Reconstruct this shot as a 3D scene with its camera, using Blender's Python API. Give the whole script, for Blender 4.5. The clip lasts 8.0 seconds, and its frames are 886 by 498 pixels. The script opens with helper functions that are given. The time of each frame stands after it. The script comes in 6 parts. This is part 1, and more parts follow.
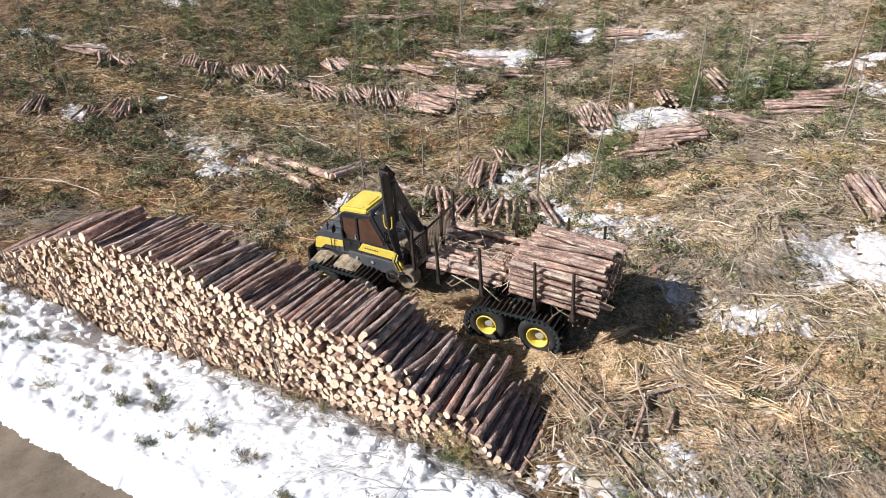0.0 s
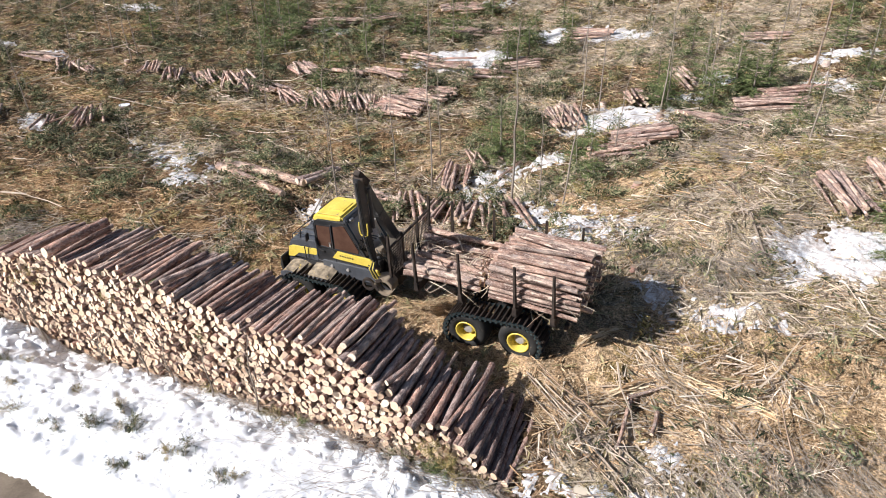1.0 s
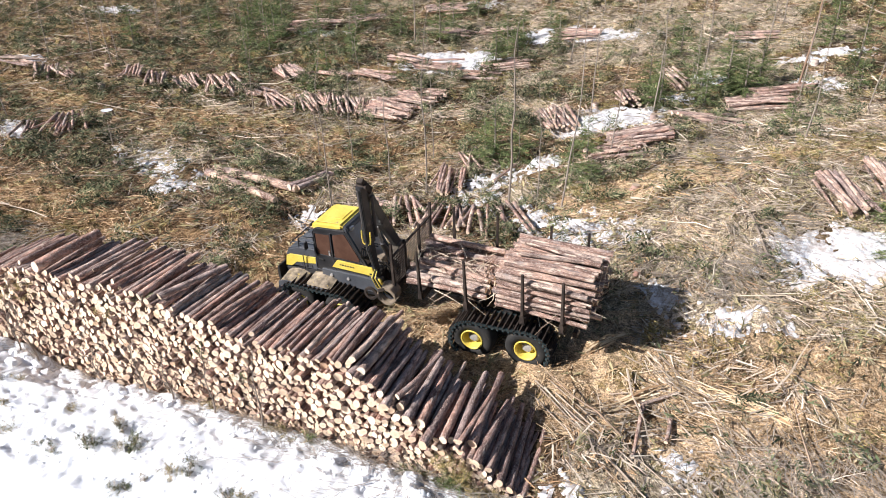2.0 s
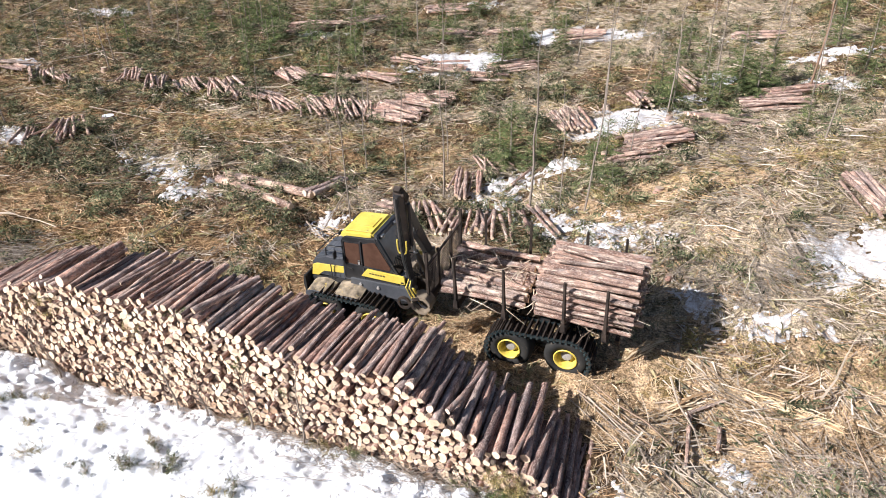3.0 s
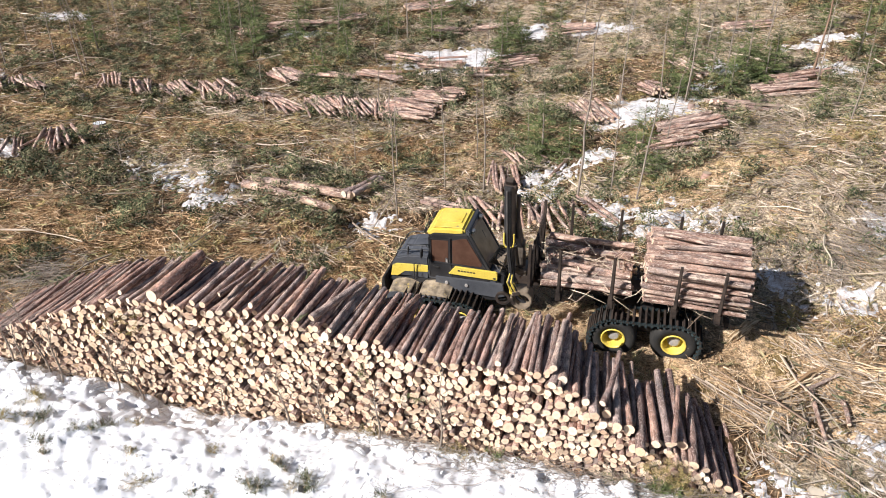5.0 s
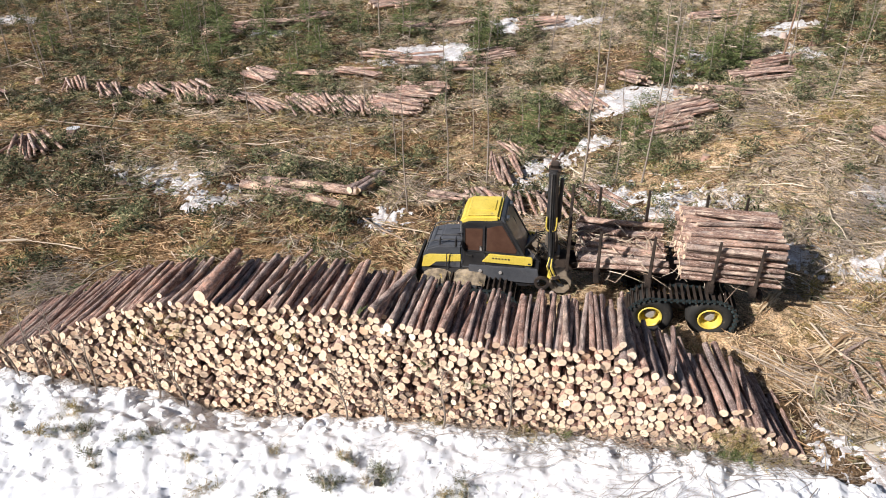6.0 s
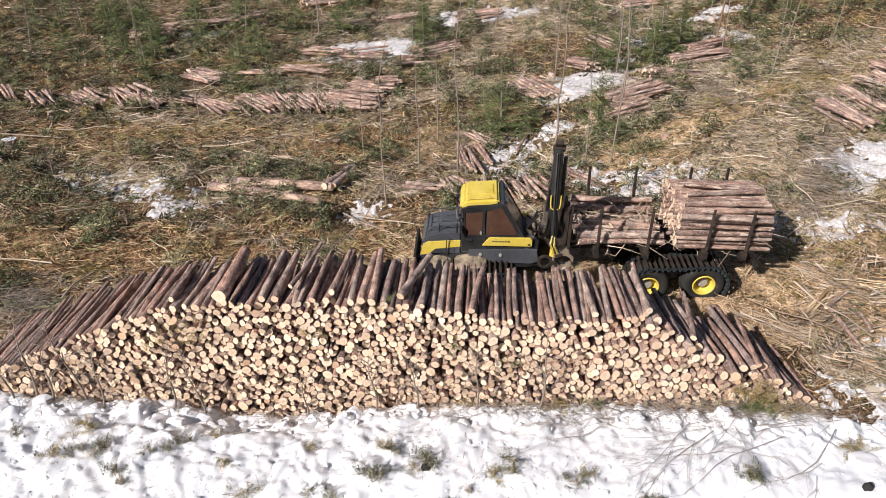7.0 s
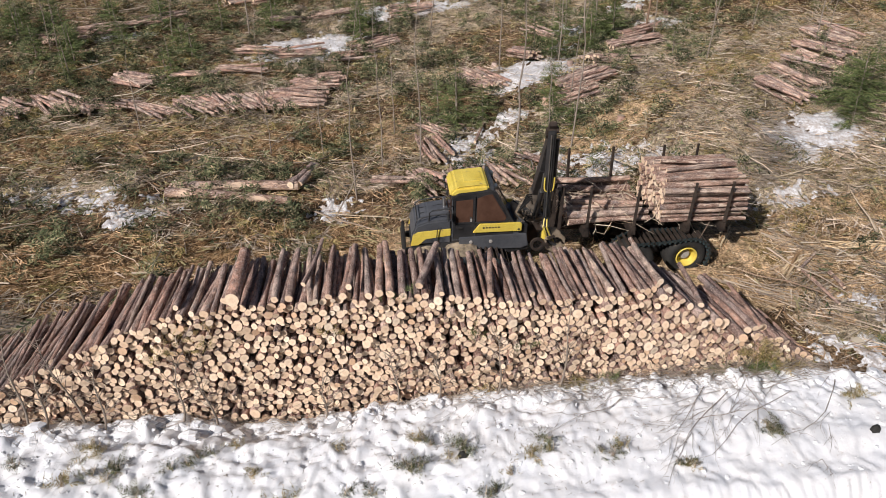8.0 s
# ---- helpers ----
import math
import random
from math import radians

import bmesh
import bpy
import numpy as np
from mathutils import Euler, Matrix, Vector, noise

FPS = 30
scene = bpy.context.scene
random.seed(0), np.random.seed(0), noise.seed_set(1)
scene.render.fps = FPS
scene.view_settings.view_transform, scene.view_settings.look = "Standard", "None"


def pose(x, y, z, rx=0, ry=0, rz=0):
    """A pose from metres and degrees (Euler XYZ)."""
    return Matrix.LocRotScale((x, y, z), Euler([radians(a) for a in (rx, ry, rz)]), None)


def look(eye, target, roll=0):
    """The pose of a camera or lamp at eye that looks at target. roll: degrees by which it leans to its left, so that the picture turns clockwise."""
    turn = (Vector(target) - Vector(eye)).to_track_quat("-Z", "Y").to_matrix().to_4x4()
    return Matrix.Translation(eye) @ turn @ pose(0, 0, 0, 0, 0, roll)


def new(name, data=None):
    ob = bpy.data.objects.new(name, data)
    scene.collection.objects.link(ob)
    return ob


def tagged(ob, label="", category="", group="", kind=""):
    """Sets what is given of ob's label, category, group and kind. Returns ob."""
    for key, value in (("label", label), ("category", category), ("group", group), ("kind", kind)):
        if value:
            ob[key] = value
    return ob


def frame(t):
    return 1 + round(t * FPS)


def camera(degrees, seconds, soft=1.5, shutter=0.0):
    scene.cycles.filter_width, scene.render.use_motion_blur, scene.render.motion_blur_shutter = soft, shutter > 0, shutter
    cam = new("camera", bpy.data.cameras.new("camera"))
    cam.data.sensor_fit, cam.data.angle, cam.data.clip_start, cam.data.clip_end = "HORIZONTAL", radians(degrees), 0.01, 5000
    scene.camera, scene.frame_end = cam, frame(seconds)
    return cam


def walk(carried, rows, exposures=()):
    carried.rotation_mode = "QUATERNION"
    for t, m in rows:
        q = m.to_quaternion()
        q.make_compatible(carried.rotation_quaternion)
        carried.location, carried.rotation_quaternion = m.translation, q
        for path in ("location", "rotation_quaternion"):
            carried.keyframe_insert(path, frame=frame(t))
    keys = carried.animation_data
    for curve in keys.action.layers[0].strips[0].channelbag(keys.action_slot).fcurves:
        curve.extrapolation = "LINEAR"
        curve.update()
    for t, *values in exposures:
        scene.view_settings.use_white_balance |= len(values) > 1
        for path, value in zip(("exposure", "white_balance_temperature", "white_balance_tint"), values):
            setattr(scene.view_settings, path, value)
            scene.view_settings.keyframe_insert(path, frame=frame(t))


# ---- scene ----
cam = camera(64.03, 8.0, soft=0.95)
ROWS = [
    (0, 14.085, -10.563, 11.692, 61.36, 0.00, 28.97),
    (0.5, 13.952, -10.469, 11.647, 61.46, 0.04, 27.40),
    (1, 13.755, -10.351, 11.658, 61.44, 0.09, 26.17),
    (2.5, 12.344, -10.254, 11.683, 61.37, 0.05, 23.49),
    (3, 11.533, -10.397, 11.690, 61.35, 0.05, 22.71),
    (3.5, 10.612, -10.637, 11.636, 61.43, 0.00, 21.62),
    (4, 9.559, -10.908, 11.540, 61.49, -0.05, 19.89),
    (4.5, 8.427, -11.204, 11.407, 61.52, -0.11, 18.10),
    (6, 4.745, -12.241, 10.934, 61.67, -0.15, 10.53),
    (6.5, 3.566, -12.535, 10.769, 61.72, -0.05, 6.61),
    (7, 2.470, -12.749, 10.624, 61.72, 0.03, 2.73),
    (7.5, 1.337, -12.804, 10.477, 61.70, 0.03, -1.36),
    (8, 0.261, -12.721, 10.341, 61.64, 0.11, -5.44),
]
EXPOSURES = [(0.0, 0.60, 6230, 11), (2.5, 0.80, 6180, 12), (3.5, 0.77, 6230, 12), (4.5, 0.69, 6330, 12), (6.0, 0.44, 6480, 12), (6.5, 0.32, 6530, 12), (7.0, 0.24, 6530, 14), (7.5, 0.13, 6530, 14), (8.0, -0.06, 6530, 13)]
walk(cam, [(t, pose(x, y, z, rx, ry, rz)) for t, x, y, z, rx, ry, rz in ROWS], exposures=EXPOSURES)

# ---- world and sun ----
world = bpy.data.worlds.new("sky_world")
scene.world = world
world.use_nodes = True
wn = world.node_tree.nodes
sky = wn.new("ShaderNodeTexSky")
sky.sky_type = "NISHITA"
sky.sun_disc = False
SUN_TO = Vector((-0.585, -0.60, 0.565)).normalized()
sky.sun_elevation = math.asin(SUN_TO.z)
sky.sun_rotation = math.atan2(SUN_TO.x, SUN_TO.y)
sky.air_density, sky.dust_density = 1.0, 1.2
wn["Background"].inputs["Strength"].default_value = 0.05
world.node_tree.links.new(sky.outputs[0], wn["Background"].inputs["Color"])
sun_data = bpy.data.lights.new("sun", "SUN")
sun_data.energy, sun_data.angle, sun_data.color = 5.0, radians(0.55), (1.0, 0.96, 0.915)
sun = new("sun", sun_data)
sun.matrix_world = look((-40, -40, 40), Vector((-40, -40, 40)) - SUN_TO)

# ---- materials ----
class Nodes:
    """Short hand for building one node material."""

    def __init__(self, name, rough=0.8, metal=0.0, spec=0.3):
        self.mat = bpy.data.materials.new(name)
        self.mat.use_nodes = True
        self.tree = self.mat.node_tree
        self.bsdf = self.tree.nodes["Principled BSDF"]
        self.bsdf.inputs["Roughness"].default_value = rough
        self.bsdf.inputs["Metallic"].default_value = metal
        self.bsdf.inputs["Specular IOR Level"].default_value = spec

    def node(self, kind, operation="", blend=""):
        n = self.tree.nodes.new(kind)
        if operation:
            n.operation = operation
        if blend:
            n.data_type, n.blend_type = "RGBA", blend
        return n

    def link(self, a, b):
        self.tree.links.new(a, b)

    def coords(self, kind="Object"):
        return self.node("ShaderNodeTexCoord").outputs[kind]

    def noise(self, scale, detail=3.0, rough=0.6, vector=None, stretch=None):
        n = self.node("ShaderNodeTexNoise")
        n.inputs["Scale"].default_value, n.inputs["Detail"].default_value, n.inputs["Roughness"].default_value = scale, detail, rough
        vector = vector or self.coords()
        if stretch:
            m = self.node("ShaderNodeMapping")
            m.inputs["Scale"].default_value = stretch
            self.link(vector, m.inputs["Vector"])
            vector = m.outputs[0]
        self.link(vector, n.inputs["Vector"])
        return n.outputs["Fac"]

    def ramp(self, fac, stops):
        r = self.node("ShaderNodeValToRGB")
        while len(r.color_ramp.elements) < len(stops):
            r.color_ramp.elements.new(0.5)
        for e, (p, c) in zip(r.color_ramp.elements, stops):
            e.position, e.color = p, (*c, 1) if len(c) == 3 else c
        self.link(fac, r.inputs["Fac"])
        return r.outputs["Color"]

    def math(self, op, a, b):
        m = self.node("ShaderNodeMath", operation=op)
        for socket, value in zip(m.inputs, (a, b)):
            if isinstance(value, (int, float)):
                socket.default_value = value
            else:
                self.link(value, socket)
        return m.outputs[0]

    def mix(self, fac, a, b, blend="MIX"):
        m = self.node("ShaderNodeMix", blend=blend)
        for socket, value in zip((m.inputs[0], m.inputs[6], m.inputs[7]), (fac, a, b)):
            if isinstance(value, (int, float)):
                socket.default_value = value
            elif isinstance(value, tuple):
                socket.default_value = (*value, 1)
            else:
                self.link(value, socket)
        return m.outputs[2]

    def rand(self):
        """One number for each object and each loose island."""
        a = self.node("ShaderNodeObjectInfo").outputs["Random"]
        b = self.node("ShaderNodeNewGeometry").outputs["Random Per Island"]
        return self.math("FRACT", self.math("ADD", a, b), 0)

    def colour(self, c):
        if isinstance(c, tuple):
            self.bsdf.inputs["Base Color"].default_value = (*c, 1)
        else:
            self.link(c, self.bsdf.inputs["Base Color"])
        return self

    def bump(self, fac, strength, distance=0.01):
        b = self.node("ShaderNodeBump")
        b.inputs["Strength"].default_value, b.inputs["Distance"].default_value = strength, distance
        self.link(fac, b.inputs["Height"])
        self.link(b.outputs[0], self.bsdf.inputs["Normal"])
        return self


def two_scale(name, dark, light, big=1.5, fine=25.0, rough=0.8, metal=0.0, bump=0.3, spec=0.3, worn=None):
    """A plain surface with stains, grain, and optional worn or muddy spots."""
    n = Nodes(name, rough, metal, spec)
    c = n.ramp(n.noise(big, 4), [(0.3, dark), (0.7, light)])
    g = n.noise(fine, 3)
    c = n.mix(0.35, c, n.ramp(g, [(0.3, (0.35, 0.35, 0.35)), (0.75, (1, 1, 1))]), "MULTIPLY")
    if worn:
        c = n.mix(n.ramp(n.noise(big * 2.3, 6, 0.7), [(worn[1], (0, 0, 0)), (worn[1] + 0.12, (1, 1, 1))]), c, worn[0])
    n.colour(c).bump(g, bump)
    return n.mat


def make_bark(name, tones, bare, bare_share):
    """Bark in long soft plates with peeled spots and grey lichen; tones change from log to log."""
    n = Nodes(name, 0.9, 0, 0.15)
    r = n.rand()
    w = n.node("ShaderNodeVectorMath", operation="ADD")
    s = n.node("ShaderNodeCombineXYZ")
    n.link(n.math("MULTIPLY", r, 37.0), s.inputs[0])
    n.link(n.math("MULTIPLY", r, 91.0), s.inputs[1])
    n.link(n.coords("UV"), w.inputs[0])
    n.link(s.outputs[0], w.inputs[1])
    uv = w.outputs[0]
    base = n.ramp(r, tones)
    broad = n.noise(3.2, 3, 0.5, uv, (0.5, 1.6, 1.0))
    base = n.mix(0.85, base, n.ramp(broad, [(0.38, (0.36, 0.33, 0.34)), (0.62, (1.28, 1.24, 1.20))]), "MULTIPLY")
    streak = n.noise(9, 4, 0.65, uv, (1.0, 1.1, 1.0))
    base = n.mix(0.65, base, n.ramp(streak, [(0.38, (0.42, 0.38, 0.37)), (0.60, (1.25, 1.22, 1.2))]), "MULTIPLY")
    flake = n.noise(24, 3, 0.6, uv, (1.0, 1.7, 1.0))
    base = n.mix(n.ramp(flake, [(0.53, (0, 0, 0)), (0.63, (0.75, 0.75, 0.75))]), base, (0.68, 0.55, 0.48))
    crack = n.noise(34, 4, 0.7, uv, (1.0, 0.9, 1.0))
    base = n.mix(0.7, base, n.ramp(crack, [(0.36, (0.30, 0.26, 0.25)), (0.50, (1.08, 1.08, 1.08))]), "MULTIPLY")
    peeled = n.ramp(n.noise(4.0, 4, 0.6, uv, (1.0, 1.2, 1.0)), [(bare_share, (0, 0, 0)), (bare_share + 0.05, (1, 1, 1))])
    base = n.mix(n.math("MULTIPLY", peeled, 0.8), base, bare)
    grey = n.ramp(n.noise(2.6, 4, 0.6, uv, (0.6, 1.4, 1.0)), [(0.55, (0, 0, 0)), (0.66, (1, 1, 1))])
    base = n.mix(n.math("MULTIPLY", grey, 0.5), base, (0.30, 0.27, 0.26))
    n.colour(base).bump(n.math("ADD", crack, flake), 1.0, 0.025)
    return n.mat


def make_cut():
    n = Nodes("cut_wood", 0.75, 0, 0.2)
    uv = n.coords("UV")
    d = n.node("ShaderNodeVectorMath", operation="DISTANCE")
    n.link(uv, d.inputs[0])
    d.inputs[1].default_value = (0.5, 0.5, 0)
    r = n.rand()
    tone = n.ramp(r, [(0.0, (0.62, 0.42, 0.28)), (0.10, (0.76, 0.58, 0.43)), (0.5, (0.85, 0.69, 0.53)), (0.85, (0.77, 0.585, 0.43)), (1.0, (0.88, 0.76, 0.62))])
    rings = n.math("SINE", n.math("MULTIPLY", d.outputs["Value"], 62.0), 0)
    tone = n.mix(0.20, tone, n.ramp(rings, [(0.0, (0.78, 0.72, 0.64)), (1.0, (1, 1, 1))]), "MULTIPLY")
    tone = n.mix(n.ramp(d.outputs["Value"], [(0.08, (0.3, 0.3, 0.3)), (0.26, (0, 0, 0))]), tone, (0.62, 0.42, 0.27))
    g = n.noise(6, 4, 0.7, uv)
    tone = n.mix(0.45, tone, n.ramp(g, [(0.3, (0.70, 0.64, 0.55)), (0.65, (1.05, 1.03, 1))]), "MULTIPLY")
    tone = n.mix(n.ramp(d.outputs["Value"], [(0.462, (0, 0, 0)), (0.479, (1, 1, 1))]), tone, (0.13, 0.075, 0.05))
    n.colour(tone).bump(g, 0.3)
    return n.mat


def make_ground(name, tones, splinter):
    n = Nodes(name, 0.95, 0, 0.1)
    big = n.noise(0.75, 5, 0.65)
    c = n.ramp(big, tones)
    mid = n.noise(3.5, 5, 0.7)
    c = n.mix(0.7, c, n.ramp(mid, [(0.40, (0.28, 0.25, 0.22)), (0.60, (1.3, 1.2, 1.08))]), "MULTIPLY")
    straw = n.noise(14, 4, 0.75, None, (1.0, 0.35, 1.0))
    c = n.mix(n.ramp(straw, [(0.54, (0, 0, 0)), (0.64, (0.8, 0.8, 0.8))]), c, splinter)
    fine = n.noise(17, 4, 0.75)
    c = n.mix(0.85, c, n.ramp(fine, [(0.42, (0.30, 0.27, 0.24)), (0.57, (1.3, 1.27, 1.22))]), "MULTIPLY")
    n.colour(c).bump(n.math("ADD", mid, fine), 0.9, 0.05)
    return n.mat


def make_snow(name, clean):
    n = Nodes(name, 0.6, 0, 0.3)
    c = n.ramp(n.noise(1.6, 5, 0.6), [(0.3, (0.66, 0.68, 0.72)), (0.6, (0.75, 0.75, 0.76))])
    dirt = n.ramp(n.noise(11, 6, 0.8), [(clean, (0, 0, 0)), (clean + 0.10, (0.75, 0.75, 0.75))])
    c = n.mix(dirt, c, (0.33, 0.27, 0.23))
    grime = n.ramp(n.noise(3.2, 5, 0.7), [(clean, (0, 0, 0)), (clean + 0.16, (0.8, 0.8, 0.8))])
    c = n.mix(grime, c, (0.40, 0.345, 0.31))
    grain = n.math("ADD", n.noise(5, 4, 0.6), n.math("MULTIPLY", n.noise(40, 3, 0.6), 0.12))
    n.colour(c).bump(grain, 0.3, 0.05)
    return n.mat


def make_twig(name, stops, rough=0.9, patch=((0.55, 0.55, 0.5), (1.2, 1.15, 1.05)), scale=0.6):
    """A plant surface whose tone changes from sprig to sprig and in patches."""
    n = Nodes(name, rough, 0, 0.15)
    c = n.ramp(n.rand(), stops)
    c = n.mix(0.8, c, n.ramp(n.noise(scale, 4), [(0.36, patch[0]), (0.64, patch[1])]), "MULTIPLY")
    n.colour(c)
    return n.mat


M_BARK = make_bark("log_bark", [(0.0, (0.22, 0.160, 0.145)), (0.18, (0.46, 0.305, 0.25)), (0.36, (0.56, 0.350, 0.27)), (0.52, (0.33, 0.255, 0.235)), (0.70, (0.62, 0.420, 0.33)), (0.86, (0.52, 0.425, 0.385)), (1.0, (0.66, 0.51, 0.41))], (0.70, 0.56, 0.46), 0.60)
M_PINK = make_bark("flaky_pine_bark", [(0.0, (0.28, 0.19, 0.155)), (0.35, (0.46, 0.31, 0.245)), (0.7, (0.58, 0.42, 0.335)), (1.0, (0.43, 0.35, 0.30))], (0.76, 0.61, 0.49), 0.56)
M_PEELED = make_bark("half_peeled_pine_bark", [(0.0, (0.40, 0.27, 0.205)), (0.5, (0.50, 0.345, 0.26)), (1.0, (0.45, 0.325, 0.255))], (0.72, 0.54, 0.40), 0.53)
M_CUT = make_cut()
M_GROUND = make_ground("forest_litter", [(0.32, (0.040, 0.028, 0.018)), (0.42, (0.13, 0.088, 0.052)), (0.52, (0.23, 0.160, 0.105)), (0.60, (0.15, 0.110, 0.06)), (0.70, (0.06, 0.050, 0.026))], (0.40, 0.31, 0.215))
M_LANE = make_ground("trodden_lane_litter", [(0.32, (0.15, 0.105, 0.062)), (0.44, (0.42, 0.305, 0.19)), (0.54, (0.63, 0.485, 0.335)), (0.64, (0.33, 0.25, 0.12)), (0.74, (0.19, 0.15, 0.068))], (0.70, 0.56, 0.40))
M_NEEDLES = make_ground("brown_needle_lane_litter", [(0.32, (0.065, 0.042, 0.024)), (0.44, (0.22, 0.140, 0.075)), (0.54, (0.34, 0.230, 0.13)), (0.64, (0.15, 0.115, 0.05)), (0.74, (0.07, 0.058, 0.026))], (0.52, 0.38, 0.24))
M_GREYLIT = make_ground("grey_twig_litter", [(0.34, (0.12, 0.105, 0.062)), (0.44, (0.40, 0.35, 0.255)), (0.54, (0.60, 0.53, 0.42)), (0.64, (0.30, 0.275, 0.15)), (0.74, (0.15, 0.145, 0.07))], (0.66, 0.58, 0.48))
M_SNOW, M_OLD_SNOW = make_snow("melting_snow", 0.62), make_snow("dirty_melting_snow", 0.47)
M_GREEN = make_twig("spruce_needles", [(0.0, (0.026, 0.034, 0.020)), (0.4, (0.084, 0.102, 0.055)), (0.7, (0.178, 0.194, 0.108)), (0.92, (0.29, 0.262, 0.165)), (1.0, (0.41, 0.312, 0.213))], 0.9, ((0.5, 0.48, 0.5), (1.45, 1.40, 1.25)), 0.9)
M_YOUNG = make_twig("young_spruce_needles", [(0.0, (0.055, 0.080, 0.034)), (0.5, (0.130, 0.170, 0.070)), (1.0, (0.25, 0.28, 0.12))])
M_OLIVE = make_twig("yellowing_needles", [(0.0, (0.10, 0.094, 0.038)), (0.4, (0.25, 0.218, 0.095)), (0.75, (0.42, 0.34, 0.16)), (1.0, (0.36, 0.25, 0.13))], 0.9, ((0.55, 0.55, 0.5), (1.35, 1.25, 1.1)), 1.1)
M_DEAD = make_twig("dry_twigs", [(0.0, (0.184, 0.143, 0.117)), (0.4, (0.421, 0.343, 0.283)), (0.8, (0.616, 0.524, 0.443)), (1.0, (0.756, 0.670, 0.583))])
M_STRAW = make_twig("torn_straw_bark", [(0.0, (0.34, 0.22, 0.13)), (0.35, (0.57, 0.415, 0.26)), (0.7, (0.69, 0.54, 0.37)), (1.0, (0.78, 0.66, 0.50))])
M_STICK = make_twig("peeled_branches", [(0.0, (0.30, 0.21, 0.16)), (0.4, (0.52, 0.42, 0.33)), (0.8, (0.68, 0.57, 0.46)), (1.0, (0.78, 0.70, 0.59))])
M_BROWN = make_twig("brown_needle_twigs", [(0.0, (0.216, 0.130, 0.076)), (0.4, (0.475, 0.313, 0.184)), (0.75, (0.626, 0.454, 0.286)), (1.0, (0.713, 0.540, 0.367))], 0.9, ((0.6, 0.58, 0.55), (1.3, 1.22, 1.1)), 0.8)
M_SEDGE = make_twig("olive_needle_twigs", [(0.0, (0.105, 0.098, 0.050)), (0.4, (0.282, 0.252, 0.138)), (0.75, (0.420, 0.360, 0.208)), (1.0, (0.510, 0.425, 0.270))], 0.9, ((0.55, 0.58, 0.55), (1.35, 1.25, 1.1)), 0.7)
M_STEM = two_scale("grey_stem_bark", (0.20, 0.165, 0.135), (0.38, 0.32, 0.265), 2.5, 40, 0.9, bump=0.6)
M_PINE = two_scale("orange_pine_bark", (0.19, 0.125, 0.085), (0.36, 0.23, 0.155), 1.5, 30, 0.9, bump=0.6)
M_ROAD = two_scale("wet_gravel_road", (0.115, 0.088, 0.062), (0.24, 0.19, 0.14), 0.8, 18, 0.85, bump=0.9, worn=((0.09, 0.07, 0.05), 0.6))
M_YELLOW = two_scale("yellow_paint", (0.70, 0.52, 0.07), (0.84, 0.67, 0.14), 2.2, 30, 0.40, bump=0.08, spec=0.5, worn=((0.30, 0.22, 0.11), 0.60))
M_BLACK = two_scale("black_paint", (0.018, 0.018, 0.020), (0.050, 0.049, 0.050), 1.8, 30, 0.40, bump=0.08, spec=0.5, worn=((0.11, 0.095, 0.075), 0.60))
# bluish grey base has the sky's sheen mixed in; the worn spots are dust
M_HOOD = two_scale("dusty_sky_sheen_hood", (0.060, 0.064, 0.074), (0.115, 0.120, 0.132), 1.6, 25, 0.36, bump=0.05, spec=0.5, worn=((0.16, 0.14, 0.11), 0.66))
M_STEEL = two_scale("worn_steel", (0.16, 0.13, 0.10), (0.36, 0.31, 0.26), 3, 40, 0.5, 0.6, 0.3)
M_RUST = two_scale("rusty_dark_steel", (0.026, 0.021, 0.019), (0.095, 0.07, 0.055), 3, 40, 0.75, 0.3, 0.4)
M_RUBBER = two_scale("muddy_rubber", (0.018, 0.018, 0.018), (0.04, 0.037, 0.033), 3, 25, 0.8, bump=0.5, worn=((0.14, 0.105, 0.07), 0.62))
M_TEAL = two_scale("teal_worn_track_steel", (0.022, 0.032, 0.036), (0.08, 0.115, 0.12), 4, 30, 0.5, 0.4, 0.3)
M_MUD = two_scale("mud_caked_fender", (0.06, 0.05, 0.04), (0.50, 0.40, 0.28), 3.8, 14, 0.85, bump=0.8, worn=((0.62, 0.45, 0.09), 0.58))
M_GREY = two_scale("bright_steel", (0.40, 0.40, 0.40), (0.60, 0.60, 0.58), 3, 40, 0.35, 0.9, 0.1)
M_HUB = two_scale("dusty_grey_hub", (0.30, 0.28, 0.26), (0.48, 0.45, 0.42), 4, 30, 0.6)
M_JAW = two_scale("muddy_worn_jaw_steel", (0.20, 0.155, 0.11), (0.46, 0.37, 0.27), 3, 30, 0.6, 0.2, 0.3)
M_HOSE = two_scale("black_hose", (0.012, 0.012, 0.012), (0.03, 0.03, 0.03), 3, 40, 0.5)


def make_glass():
    n = Nodes("tinted_brown_glass", 0.06, 0, 0.5)
    n.colour(n.ramp(n.noise(3.0, 4), [(0.3, (0.070, 0.036, 0.025)), (0.7, (0.115, 0.062, 0.043))]))
    return n.mat


def make_screen_glass():
    n = Nodes("dusty_sheen_windscreen_glass", 0.12, 0, 0.5)
    # pale tan includes light the pane would reflect and let through
    n.colour(n.ramp(n.noise(2.5, 4), [(0.3, (0.28, 0.210, 0.16)), (0.7, (0.44, 0.345, 0.27))]))
    return n.mat


M_GLASS, M_SCREEN = make_glass(), make_screen_glass()

